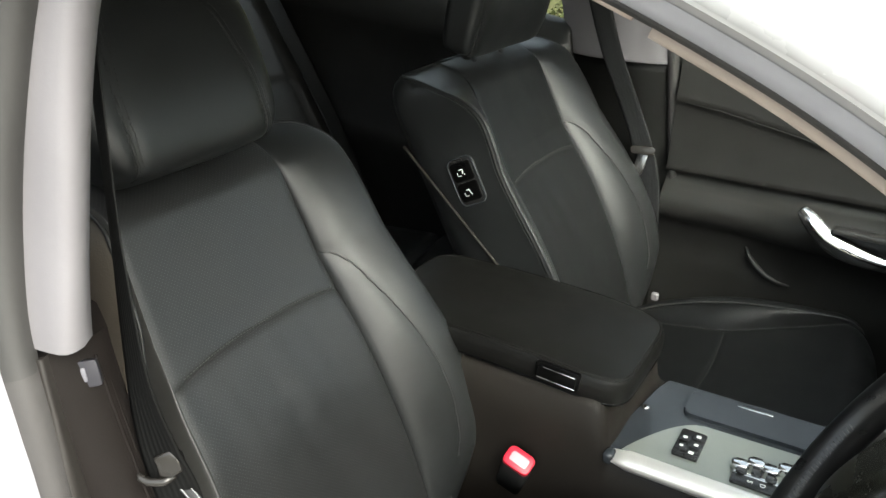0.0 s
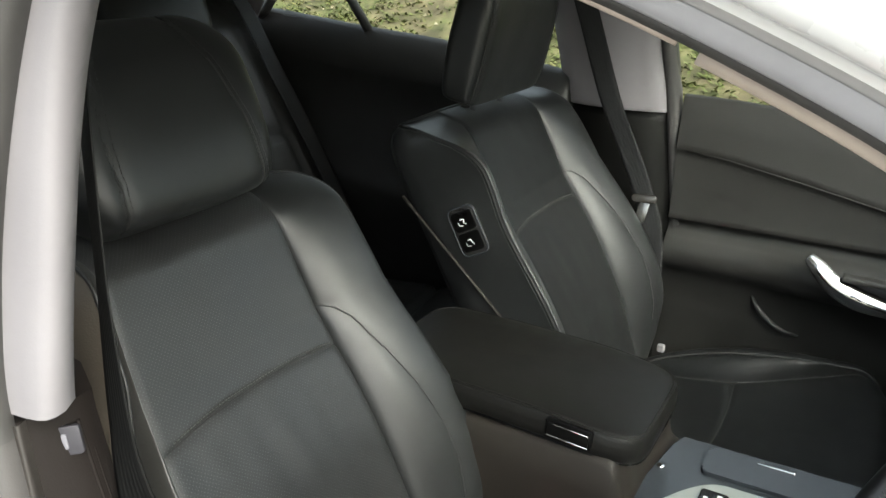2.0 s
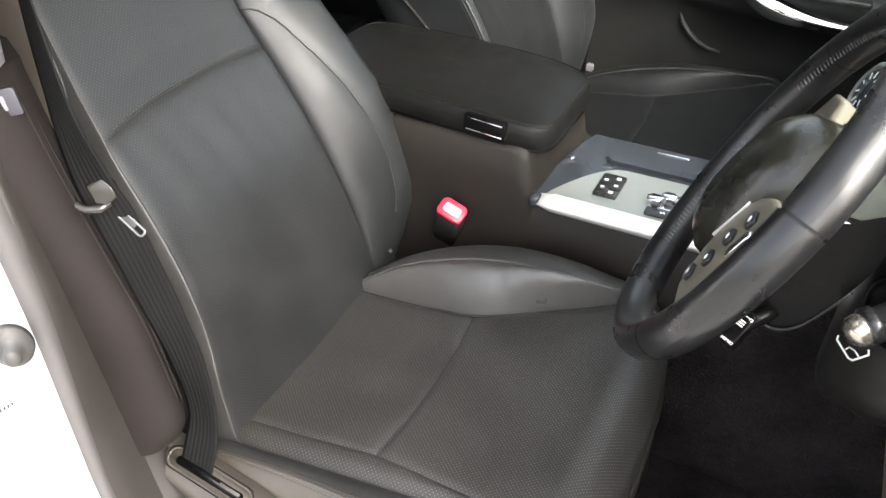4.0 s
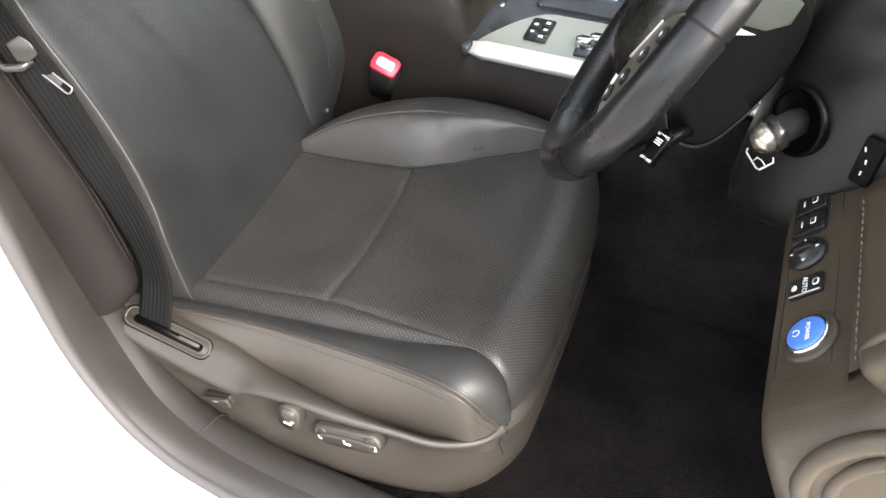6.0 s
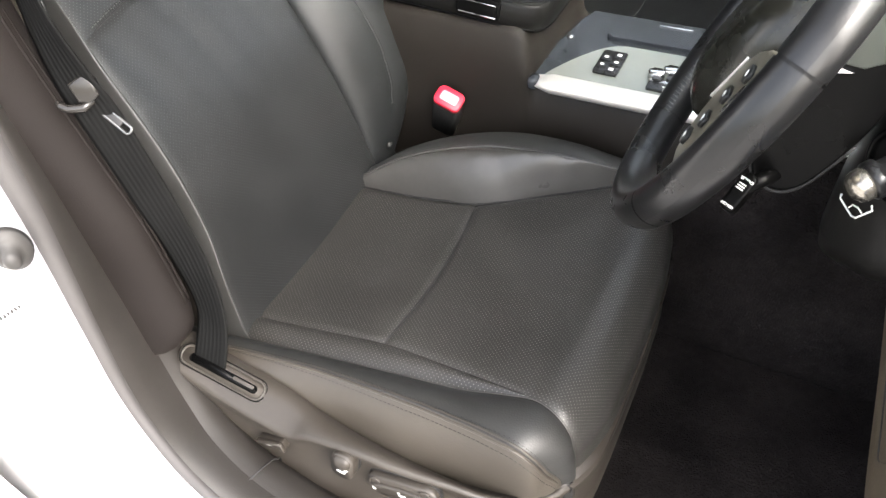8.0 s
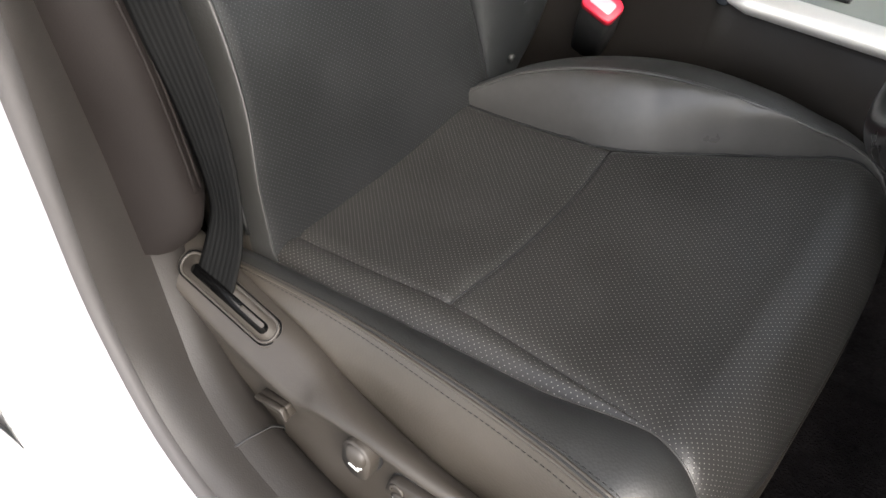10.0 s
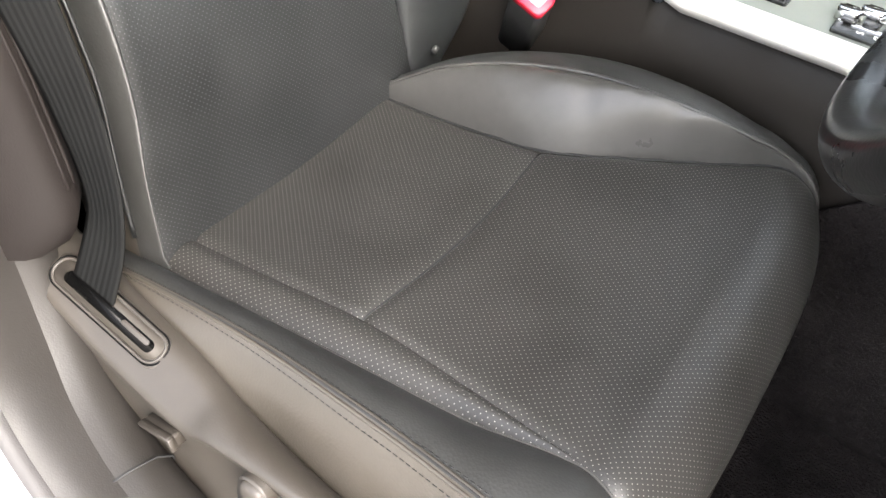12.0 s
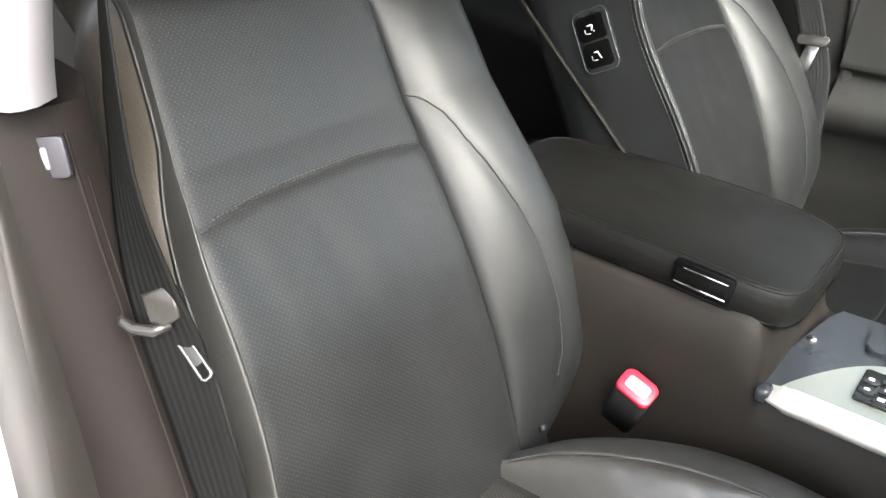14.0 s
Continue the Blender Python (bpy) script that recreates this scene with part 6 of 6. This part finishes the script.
ribbon("webbing", [((-0.135, 0.600, 1.42), wp), ((-0.105, 0.640, 1.31), wp), ((-0.082, 0.668, 1.22), wp), ((-0.040, 0.702, 1.07), wp), ((0.003, 0.716, 0.97), wp), ((0.045, 0.722, 0.875), wp), ((0.075, 0.722, 0.78), wp), ((0.09, 0.72, 0.62), wp)], 0.05, WEBBING_GREY, pbelt, "ribbed dark grey webbing")
mt = frame_of((0.053, 0.712, 0.862), (1, 0, 0.05), (0.1, -1, 0.2))
part("tongue_grip", slab(rounded(0.054, 0.018, 0.006), -0.004, 0.005, mt, 0.002), GRIP, pbelt)
part("tongue", slab(rounded(0.022, 0.048, 0.004, cx=0.004, cy=-0.030), -0.0015, 0.0015, mt @ pose(0, 0, 0, 0, 0, -12), 0.0006), METAL, pbelt, "bright steel tongue")

# ---------- steering wheel ----------
WC, WT, WR = Vector((0.577, -0.291, 0.923)), radians(26.4), 0.180
WV, WN = Vector((math.sin(WT), 0, math.cos(WT))), Vector((-math.cos(WT), 0, math.sin(WT)))
wheel = root("steering_wheel", WC, "black leather steering wheel with silver spokes and buttons", "steering wheel")


def wh(u, v, n):
    return WC + Vector((0, 1, 0)) * u + WV * v + WN * n


def rim_fn(a0, a1, r0):
    def fn(a, b):
        th = radians(a0 + (a1 - a0) * a)
        ph = 2 * math.pi * b
        rr = WR + r0 * 0.92 * math.cos(ph)
        return wh(-rr * math.sin(th), rr * math.cos(th), r0 * 1.12 * math.sin(ph)), (a, b)
    return fn


WHEEL_LEATHER = mat("worn_black_wheel_leather", (0.0065, 0.0065, 0.0068), 0.29, bump=0.10, bscale=420, kind="voronoi", var=0.15, vscale=22, rvar=0.03)
RIM_R = 0.0180
rims = ((-62, 62), (62, 118), (118, 202), (202, 298))
for a0, a1 in rims:
    part("rim_cover", sheet(rim_fn(a0 + 0.4, a1 - 0.4, RIM_R), 90, 28), WHEEL_LEATHER, wheel, "worn black leather rim section")
part("rim_core", sheet(rim_fn(0, 360, RIM_R - 0.0012), 120, 12), SEAM, wheel)
# lacing on the inner side of the rim
for a0, a1 in ((202, 256), (280, 352)):
    bm = bmesh.new()
    for k in range(int((a1 - a0) / 1.7)):
        th = radians(a0 + 1.7 * k)
        for s in (-1, 1):
            p = [wh(-(WR - 0.0158 + 0.0028 * abs(t)) * math.sin(th + 0.010 * t * s), (WR - 0.0158 + 0.0028 * abs(t)) * math.cos(th + 0.010 * t * s), 0.0055 + 0.006 * t * s) for t in (-0.8, 0, 0.8)]
            tube(bm, p, 0.0009, 5)
    part("rim_lacing", bm, THREAD, wheel, "crossed thread lacing")


def hub_fn(a, b):
    th = 2 * math.pi * a
    k = b
    rx, ry = 0.064, 0.088
    return wh(rx * k * math.copysign(abs(math.cos(th)) ** 0.75, math.cos(th)), 0.0 + ry * k * math.copysign(abs(math.sin(th)) ** 0.75, math.sin(th)), 0.040 * (1 - k ** 4) - 0.03 * max(k - 0.9, 0) * 10 - 0.008), (a, b)


part("airbag_cover", sheet(hub_fn, 60, 20), HUB, wheel, "glossy black airbag cover")
SPOKE = mat("bronze_silver_spoke", (0.145, 0.133, 0.100), 0.36, metal=0.35, var=0.06)
mw = Matrix(((0, WV.x, WN.x, WC.x), (1, WV.y, WN.y, WC.y), (0, WV.z, WN.z, WC.z), (0, 0, 0, 1)))
arc = [(-0.140, -0.062), (-0.101, -0.070), (-0.082, -0.065), (-0.062, -0.046), (-0.053, -0.028), (-0.052, -0.003), (-0.056, 0.017), (-0.066, 0.032), (-0.086, 0.048), (-0.119, 0.062), (-0.158, 0.050), (-0.164, -0.010)]
for s in (1, -1):
    pts = [(s * u, v) for u, v in arc]
    hs_ = 0.0 if s > 0 else -0.030
    ms_ = mw @ Matrix.Translation((0, 0, hs_))
    spk = part("spoke", slab(pts[::-1] if s > 0 else pts, -0.010, 0.008, ms_, 0.005), SPOKE, wheel, "bronze-silver metallic spoke with buttons")
    for u, v in ((-0.100, -0.050), (-0.104, -0.024), (-0.099, 0.002), (-0.104, 0.030)):
        bt = part("button", slab(rounded(0.018, 0.012, 0.004, cx=s * u, cy=v), 0.007, 0.0115, ms_, 0.0015), PLASTIC_BLACK, spk)
        part("icon", slab(rounded(0.006, 0.004, 0.001, cx=s * u, cy=v), 0.0114, 0.0119, ms_), WHITE, bt)
    part("bright_key", slab(rounded(0.010, 0.030, 0.004, cx=-s * 0.128, cy=0.020), 0.007, 0.0105, ms_, 0.002), CHROME, spk, "bright chrome key")
    part("spoke_edge", slab(rounded(0.004, 0.050, 0.002, cx=-s * 0.0545, cy=-0.010), 0.007, 0.0095, ms_, 0.001), SILVER, spk, "thin silver edge")

# column shroud, cruise lever
column = root("steering_column", (0.66, -0.29, 0.86), "black steering column shroud with control levers", "steering column")
COL = [(0.688, 0.990), (0.697, 0.955), (0.696, 0.925), (0.685, 0.881), (0.668, 0.843), (0.651, 0.811), (0.632, 0.797), (0.606, 0.806), (0.594, 0.850), (0.602, 0.915), (0.616, 0.975), (0.65, 1.01)]
for _ in range(2):
    COL = [(p[0] * (1 - t) + q[0] * t, p[1] * (1 - t) + q[1] * t) for p, q in zip(COL, COL[1:] + COL[:1]) for t in (0.22, 0.78)]
cen = Vector((0.645, 0.90))


def col_ring(y, k):
    return [(cen.x + (x - cen.x) * k, y, cen.y + (z - cen.y) * k) for x, z in COL]


loft([col_ring(-0.337, 0.90), col_ring(-0.336, 0.94), col_ring(-0.331, 0.985), col_ring(-0.322, 1.0), col_ring(-0.30, 1.0), col_ring(-0.26, 0.98), col_ring(-0.245, 0.9)], "shroud", COLUMN, column, "smooth black plastic shroud", closed=True, sub=4)
my_ = Matrix(((1, 0, 0, 0), (0, 0, -1, -0.337), (0, 1, 0, 0), (0, 0, 0, 1)))
# grey-green plate added for the glossy reflection on the shroud's top
part("shroud_gloss_plate", slab([(0.637, 0.946), (0.662, 0.944), (0.680, 0.955), (0.684, 0.975), (0.66, 0.995), (0.63, 0.985)], -0.002, 0.001, my_, 0.001), SHROUD_GLOSS, column, "glossy grey-green plate on the shroud")
part("bright_insert", slab([(0.630, 0.934), (0.656, 0.940), (0.634, 0.945)], -0.002, 0.0025, my_), CHROME, column, smooth=False)
bm = bmesh.new()
tube(bm, [col_ring(-0.333, 0.985)[k] for k in range(12, 30)], 0.002, 6)
part("shroud_joint", bm, SEAM, column)
bm = bmesh.new()
lv = [Vector((0.632, -0.325, 0.822)), Vector((0.603, -0.360, 0.817)), Vector((0.592, -0.379, 0.806))]
tube(bm, [lv[0], lv[1]], [0.007, 0.008], 10)
cl = part("cruise_lever", bm, COLUMN, column, "black cruise control lever with white lettering")
mc = frame_of(lv[1], lv[2] - lv[1], (-0.35, -0.55, 0.75))
part("lever_head", slab(rounded(0.040, 0.015, 0.005, cx=0.006), -0.007, 0.004, mc, 0.003), COLUMN, cl)
text_part("lettering", "CANCEL", 0.0038, mc @ Matrix.Translation((-0.007, 0.0, 0.0043)) @ pose(0, 0, 0, 0, 0, -90), cl)
text_part("lettering", "ON-OFF", 0.0038, mc @ Matrix.Translation((0.021, 0.0, 0.0043)) @ pose(0, 0, 0, 0, 0, -90), cl)
for k in range(3):
    part("lever_mark", slab(rounded(0.0010, 0.008, 0.0004, cx=-0.002 + 0.0025 * k, cy=-0.001), 0.004, 0.0044, mc), WHITE, cl)

# ---------- dashboard ----------
dash = root("dashboard", (0.9, -0.2, 0.5), "dark plastic dashboard with switch panel and start button", "dashboard")


def dash_row(y, r=0.0):
    pts = [(0.89, 0.56), (0.812, 0.645), (0.775, 0.70), (0.750, 0.752), (0.740, 0.784), (0.744, 0.796), (0.772, 0.833), (0.779, 0.842), (0.784, 0.850), (0.790, 0.862), (0.806, 0.882), (0.815, 0.888), (0.822, 0.90), (0.840, 0.94), (0.855, 0.985), (0.90, 1.005), (1.20, 1.00)]
    c = (0.86, 0.80)
    return [(c[0] + (x - c[0]) * (1 - r), y, c[1] + (z - c[1]) * (1 - r)) for x, z in pts]


loft([dash_row(-0.655, 0.35), dash_row(-0.650, 0.18), dash_row(-0.640, 0.07), dash_row(-0.622, 0.015), dash_row(-0.60), dash_row(-0.5), dash_row(-0.40), dash_row(-0.36, 0.06), dash_row(-0.34, 0.2)], "dash_end", PLASTIC_WARM, dash, "grey-brown moulded dashboard end", sub=5)
loft([[(0.95, y, 0.76), (0.84, y, 0.77), (0.795, y, 0.80), (0.775, y, 0.86), (0.772, y, 0.93), (0.79, y, 0.99), (0.86, y, 1.03), (1.20, y, 1.02)] for y in (-0.30, -0.10, 0.10, 0.30, 0.60, 0.74)], "dash_main", PLASTIC_SOFT, dash, "dark soft dashboard", sub=4)
mp = Matrix(((0, -0.6, -0.8, 0.764), (1, 0, 0, -0.49), (0, -0.8, 0.6, 0.816), (0, 0, 0, 1)))   # x along the car's width, y down the panel


def panel_plate(name, outline, h0, h1, material, parent, label="", bevel=0.001):
    return part(name, slab(outline, h0, h1, mp, bevel), material, parent, label)


plate = panel_plate("switch_plate", rounded(0.235, 0.050, 0.008, cx=0.018, cy=0.006), -0.004, 0.0035, PLASTIC_WARM, dash, "grey-brown switch plate")
bm = bmesh.new()
groove = [mp @ Vector((x, y, 0.0034)) for x, y in rounded(0.233, 0.048, 0.007, cx=0.018, cy=0.006)]
tube(bm, groove + groove[:1], 0.0008, 5, cap=False)
part("plate_groove", bm, SEAM, plate)
panel_plate("switch_surround", rounded(0.062, 0.034, 0.002, cx=0.093, cy=0.012), 0.003, 0.0048, PLASTIC_BLACK, plate)
for cx_ in (0.108, 0.079):
    b_ = panel_plate("switch", rounded(0.026, 0.030, 0.002, cx=cx_, cy=0.012), 0.003, 0.0075, PLASTIC_BLACK, plate, "black rocker switch with white icon", 0.0012)
    panel_plate("icon", rounded(0.0075, 0.0055, 0.001, cx=cx_, cy=0.008), 0.0074, 0.0078, WHITE, b_, bevel=0)
    panel_plate("icon", rounded(0.0058, 0.0038, 0.0008, cx=cx_, cy=0.008), 0.0076, 0.0081, PLASTIC_BLACK, b_, bevel=0)
    panel_plate("icon", rounded(0.008, 0.0016, 0.0006, cx=cx_, cy=0.019), 0.0074, 0.0078, WHITE, b_, bevel=0)
KN = (0.038, 0.011)
bm = bmesh.new()
lathe(bm, [(0.0185, 0), (0.0185, 0.005), (0.0155, 0.0085), (0.0095, 0.0088), (0.0085, 0.0115), (0.001, 0.0115)], mp @ Matrix.Translation((*KN, 0.002)), 32)
mk_ = part("mirror_knob", bm, PLASTIC_BLACK, plate, "round black mirror adjuster knob")
part("knob_pointer", slab(rounded(0.003, 0.016, 0.001, cx=KN[0], cy=KN[1]), 0.013, 0.0150, mp, 0.0006), PLASTIC_SOFT, mk_)
for a in (0, 90, 180, 270):
    ml = mp @ Matrix.Translation((*KN, 0)) @ pose(0, 0, 0, 0, 0, a) @ Matrix.Translation((0.0125, 0, 0.0106))
    part("knob_mark", slab([(-0.0016, -0.0018), (0.0018, 0), (-0.0016, 0.0018)], 0, 0.0004, ml), WHITE, mk_, smooth=False)
fs = panel_plate("fold_switch", rounded(0.022, 0.031, 0.002, cx=-0.003, cy=0.009), 0.002, 0.0075, PLASTIC_BLACK, plate, "black mirror folding switch lettered AUTO", 0.0012)
text_part("lettering", "AUTO", 0.0066, mp @ Matrix.Translation((-0.003, 0.009, 0.0078)) @ pose(0, 0, 0, 0, 0, 180), fs)
panel_plate("icon", rounded(0.0075, 0.006, 0.002, cx=-0.003, cy=-0.001), 0.0074, 0.0078, WHITE, fs, bevel=0)
panel_plate("icon", rounded(0.0050, 0.0035, 0.001, cx=-0.003, cy=-0.001), 0.0076, 0.0081, PLASTIC_BLACK, fs, bevel=0)
panel_plate("icon", rounded(0.006, 0.005, 0.002, cx=-0.003, cy=0.019), 0.0074, 0.0078, WHITE, fs, bevel=0)
panel_plate("icon", rounded(0.0012, 0.028, 0.0004, cx=-0.0125, cy=0.009), 0.0074, 0.0079, SILVER, fs, bevel=0)
mb_ = mp @ Matrix.Translation((-0.062, 0.001, 0.002))
bm = bmesh.new()
lathe(bm, [(0.0250, 0), (0.0242, 0.004), (0.0205, 0.0062), (0.0187, 0.0055), (0.002, 0.0035)], mb_, 40)
bz = part("start_bezel", bm, PLASTIC_WARM, plate, "round raised bezel")
bm = bmesh.new()
lathe(bm, [(0.0187, 0.003), (0.0187, 0.0080), (0.0174, 0.0092), (0.0160, 0.0082), (0.002, 0.0082)], mb_, 40)
part("start_ring", bm, CHROME, bz, "chrome ring")
bm = bmesh.new()
lathe(bm, [(0.0162, 0.005), (0.0162, 0.0092), (0.0142, 0.0104), (0.002, 0.0108)], mb_, 40)
sb = part("start_button", bm, BLUE, bz, "blue start button lettered POWER")
text_part("lettering", "POWER", 0.0052, mb_ @ Matrix.Translation((-0.001, -0.003, 0.0109)) @ pose(0, 0, 0, 0, 0, 180), sb)
bm = bmesh.new()
for k in range(20):
    a0, a1 = radians(120 + 300 * k / 20), radians(120 + 300 * (k + 1) / 20)
    tube(bm, [mb_ @ Vector((0.003 * math.cos(a) - 0.0, 0.007 + 0.003 * math.sin(a), 0.0109)) for a in (a0, a1)], 0.0004, 5)
part("power_symbol", bm, WHITE, sb)
# leather pad with stitches above the plate, and a ribbed vent strip
loft([[(0.781, y, 0.842), (0.777, y, 0.854), (0.783, y, 0.868), (0.797, y, 0.884), (0.812, y, 0.892), (0.824, y, 0.893)] for y in (-0.606, -0.59, -0.5, -0.42)], "padded_strip", PLASTIC_WARM, dash, "stitched padded strip", sub=5, cap=False)
part("stitching", stitches([(0.7785, y, 0.8605) for y in np.linspace(-0.598, -0.42, 40)], 0.0050, 0.0035, 0.0008), THREAD_PALE, dash, "pale thread stitching")
for k in range(26):
    bm = bmesh.new()
    y = -0.600 + 0.0068 * k
    tube(bm, [(0.8165, y, 0.897), (0.8275, y + 0.004, 0.912)], 0.0028, 6)
    part("vent_rib", bm, RUBBER, dash)
pillow("pad_roll", (0.797, -0.611, 0.884), (0.040, 0.034, 0.040), PLASTIC_WARM, dash, pose(0, 0, 0, 0, 35, 0), 0.6, "rounded padded end")
bm = bmesh.new()
tube(bm, [(0.799 + 0.0215 * math.cos(t), -0.6035 - 0.002 * math.cos(2 * t), 0.8845 + 0.0215 * math.sin(t)) for t in np.linspace(0, 2 * math.pi, 40)], 0.0042, 8, cap=False)
part("pad_gather", bm, PLASTIC_WARM, dash, "gathered leather round the pad's end")
bm = bmesh.new()
tube(bm, [(0.799 + 0.0205 * math.cos(t), -0.6085, 0.8845 + 0.0205 * math.sin(t)) for t in np.linspace(0, 2 * math.pi, 40)], 0.0014, 6, cap=False)
part("pad_crease", bm, SEAM, dash)
# raised rings on the end panel
for k, (rx, rz, h) in enumerate(((0.060, 0.075, 0.010), (0.040, 0.055, 0.004))):
    bm = bmesh.new()
    pts = [(0.835 + rx * math.cos(t), -0.652 - 0.002 * k, 0.79 + rz * math.sin(t)) for t in np.linspace(0, 2 * math.pi, 40)]
    tube(bm, pts, 0.008 - 0.002 * k, 8, cap=False)
    part("end_ring", bm, PLASTIC_WARM, dash)
# lower knee cover with a silver-capped stalk


KNEE = mat("dark_grey_knee_plastic", (0.0085, 0.0080, 0.0072), 0.42, bump=0.3, bscale=550, var=0.2, spec=0.4)


def knee_row(y):
    x0 = smooth_table([(-0.60, 0.812), (-0.45, 0.800), (-0.40, 0.788), (-0.385, 0.768), (-0.37, 0.742), (-0.35, 0.718), (-0.33, 0.701), (-0.31, 0.688), (-0.28, 0.683), (-0.15, 0.70)], y)
    z0 = smooth_table([(-0.60, 0.892), (-0.42, 0.890), (-0.395, 0.868), (-0.378, 0.80), (-0.36, 0.752), (-0.33, 0.728), (-0.30, 0.712), (-0.25, 0.715), (-0.15, 0.715)], y)
    zs = [z0 + (1.0 - z0) * t for t in (0, 0.03, 0.1, 0.25, 0.45, 0.7, 0.88, 1.0)]
    row = [(x0 + 0.10, y, z0 + 0.004), (x0 + 0.018, y, z0)]
    row += [(x0 + 0.14 * max(z - 0.80, 0) + 0.010 * max(1 - (z - z0) / 0.02, 0) ** 2 + 2.0 * max(z - 0.96, 0) ** 2 * 14, y, z) for z in zs[1:]]
    return row + [(x0 + 0.16, y, 1.012)]


loft([knee_row(y) for y in (-0.60, -0.54, -0.48, -0.44, -0.41, -0.395, -0.385, -0.375, -0.365, -0.35, -0.33, -0.31, -0.28, -0.20, -0.12)], "knee_cover", KNEE, dash, "dark grey knee cover", sub=6, cap=False)
ka, kb = Vector((0.7185, -0.340, 0.866)), Vector((0.690, -0.364, 0.852))
mz_ = frame_of(ka, (0, 0, 1), kb - ka)
bm = bmesh.new()
lathe(bm, [(0.034, -0.014), (0.034, 0.001), (0.031, 0.003), (0.029, 0.000), (0.027, -0.003), (0.002, -0.003)], frame_of(ka + Vector((-0.72, -0.69, 0.10)) * 0.006, (0, 0, 1), (-0.72, -0.69, 0.10)), 36)
recess = part("stalk_bezel", bm, COLUMN, dash, "round black recess")
bm = bmesh.new()
lathe(bm, [(0.0135, -0.004), (0.0135, 0.020), (0.0170, 0.022), (0.0170, 0.030), (0.0140, 0.033)], mz_, 28)
part("stalk", bm, PLASTIC_BLACK, recess, "black round stalk")
bm = bmesh.new()
lathe(bm, [(0.0142, 0.032), (0.0150, 0.036), (0.0135, 0.043), (0.008, 0.048), (0.001, 0.049)], mz_, 28)
part("stalk_cap", bm, BALL, recess, "silver domed cap")
mi = frame_of((0.6985, -0.3330, 0.809), (0.60, -0.80, 0.0), (-0.80, -0.60, 0.12)) @ pose(0.004, 0.001, 0, 0, 0, 26)
bm = bmesh.new()
tube(bm, [mi @ Vector(p) for p in ((-0.0200, 0.0065, 0.003), (-0.0210, 0.0020, 0.003), (-0.0035, -0.0100, 0.003), (0.0020, -0.0102, 0.003), (0.0200, 0.0015, 0.003), (0.0185, 0.0060, 0.003))], 0.0010, 6)
part("bracket_print", bm, WHITE, dash, "white printed bracket symbol")
bm = bmesh.new()
tube(bm, [mi @ Vector(p) for p in ((-0.0085, -0.0035, 0.003), (-0.004, 0.0005, 0.003), (0.003, -0.0005, 0.003), (0.0085, -0.0040, 0.003))], 0.0008, 5)
part("arrow_print", bm, WHITE, dash, "white printed arrow")
pm = frame_of((0.7765, -0.3868, 0.873), (0.0, 0.1, 1.0), (-0.5, -0.86, 0.07))
side_sw = part("column_side_switch", slab(rounded(0.046, 0.018, 0.002), -0.004, 0.003, pm, 0.001), COLUMN, dash, "narrow black switch strip with white marks")
for k in range(3):
    part("icon", slab(rounded(0.0045, 0.0016, 0.0006, cx=-0.012 + 0.012 * k, cy=0.001), 0.0028, 0.0034, pm @ pose(0, 0, 0, 0, 0, 12 * k)), WHITE, side_sw)
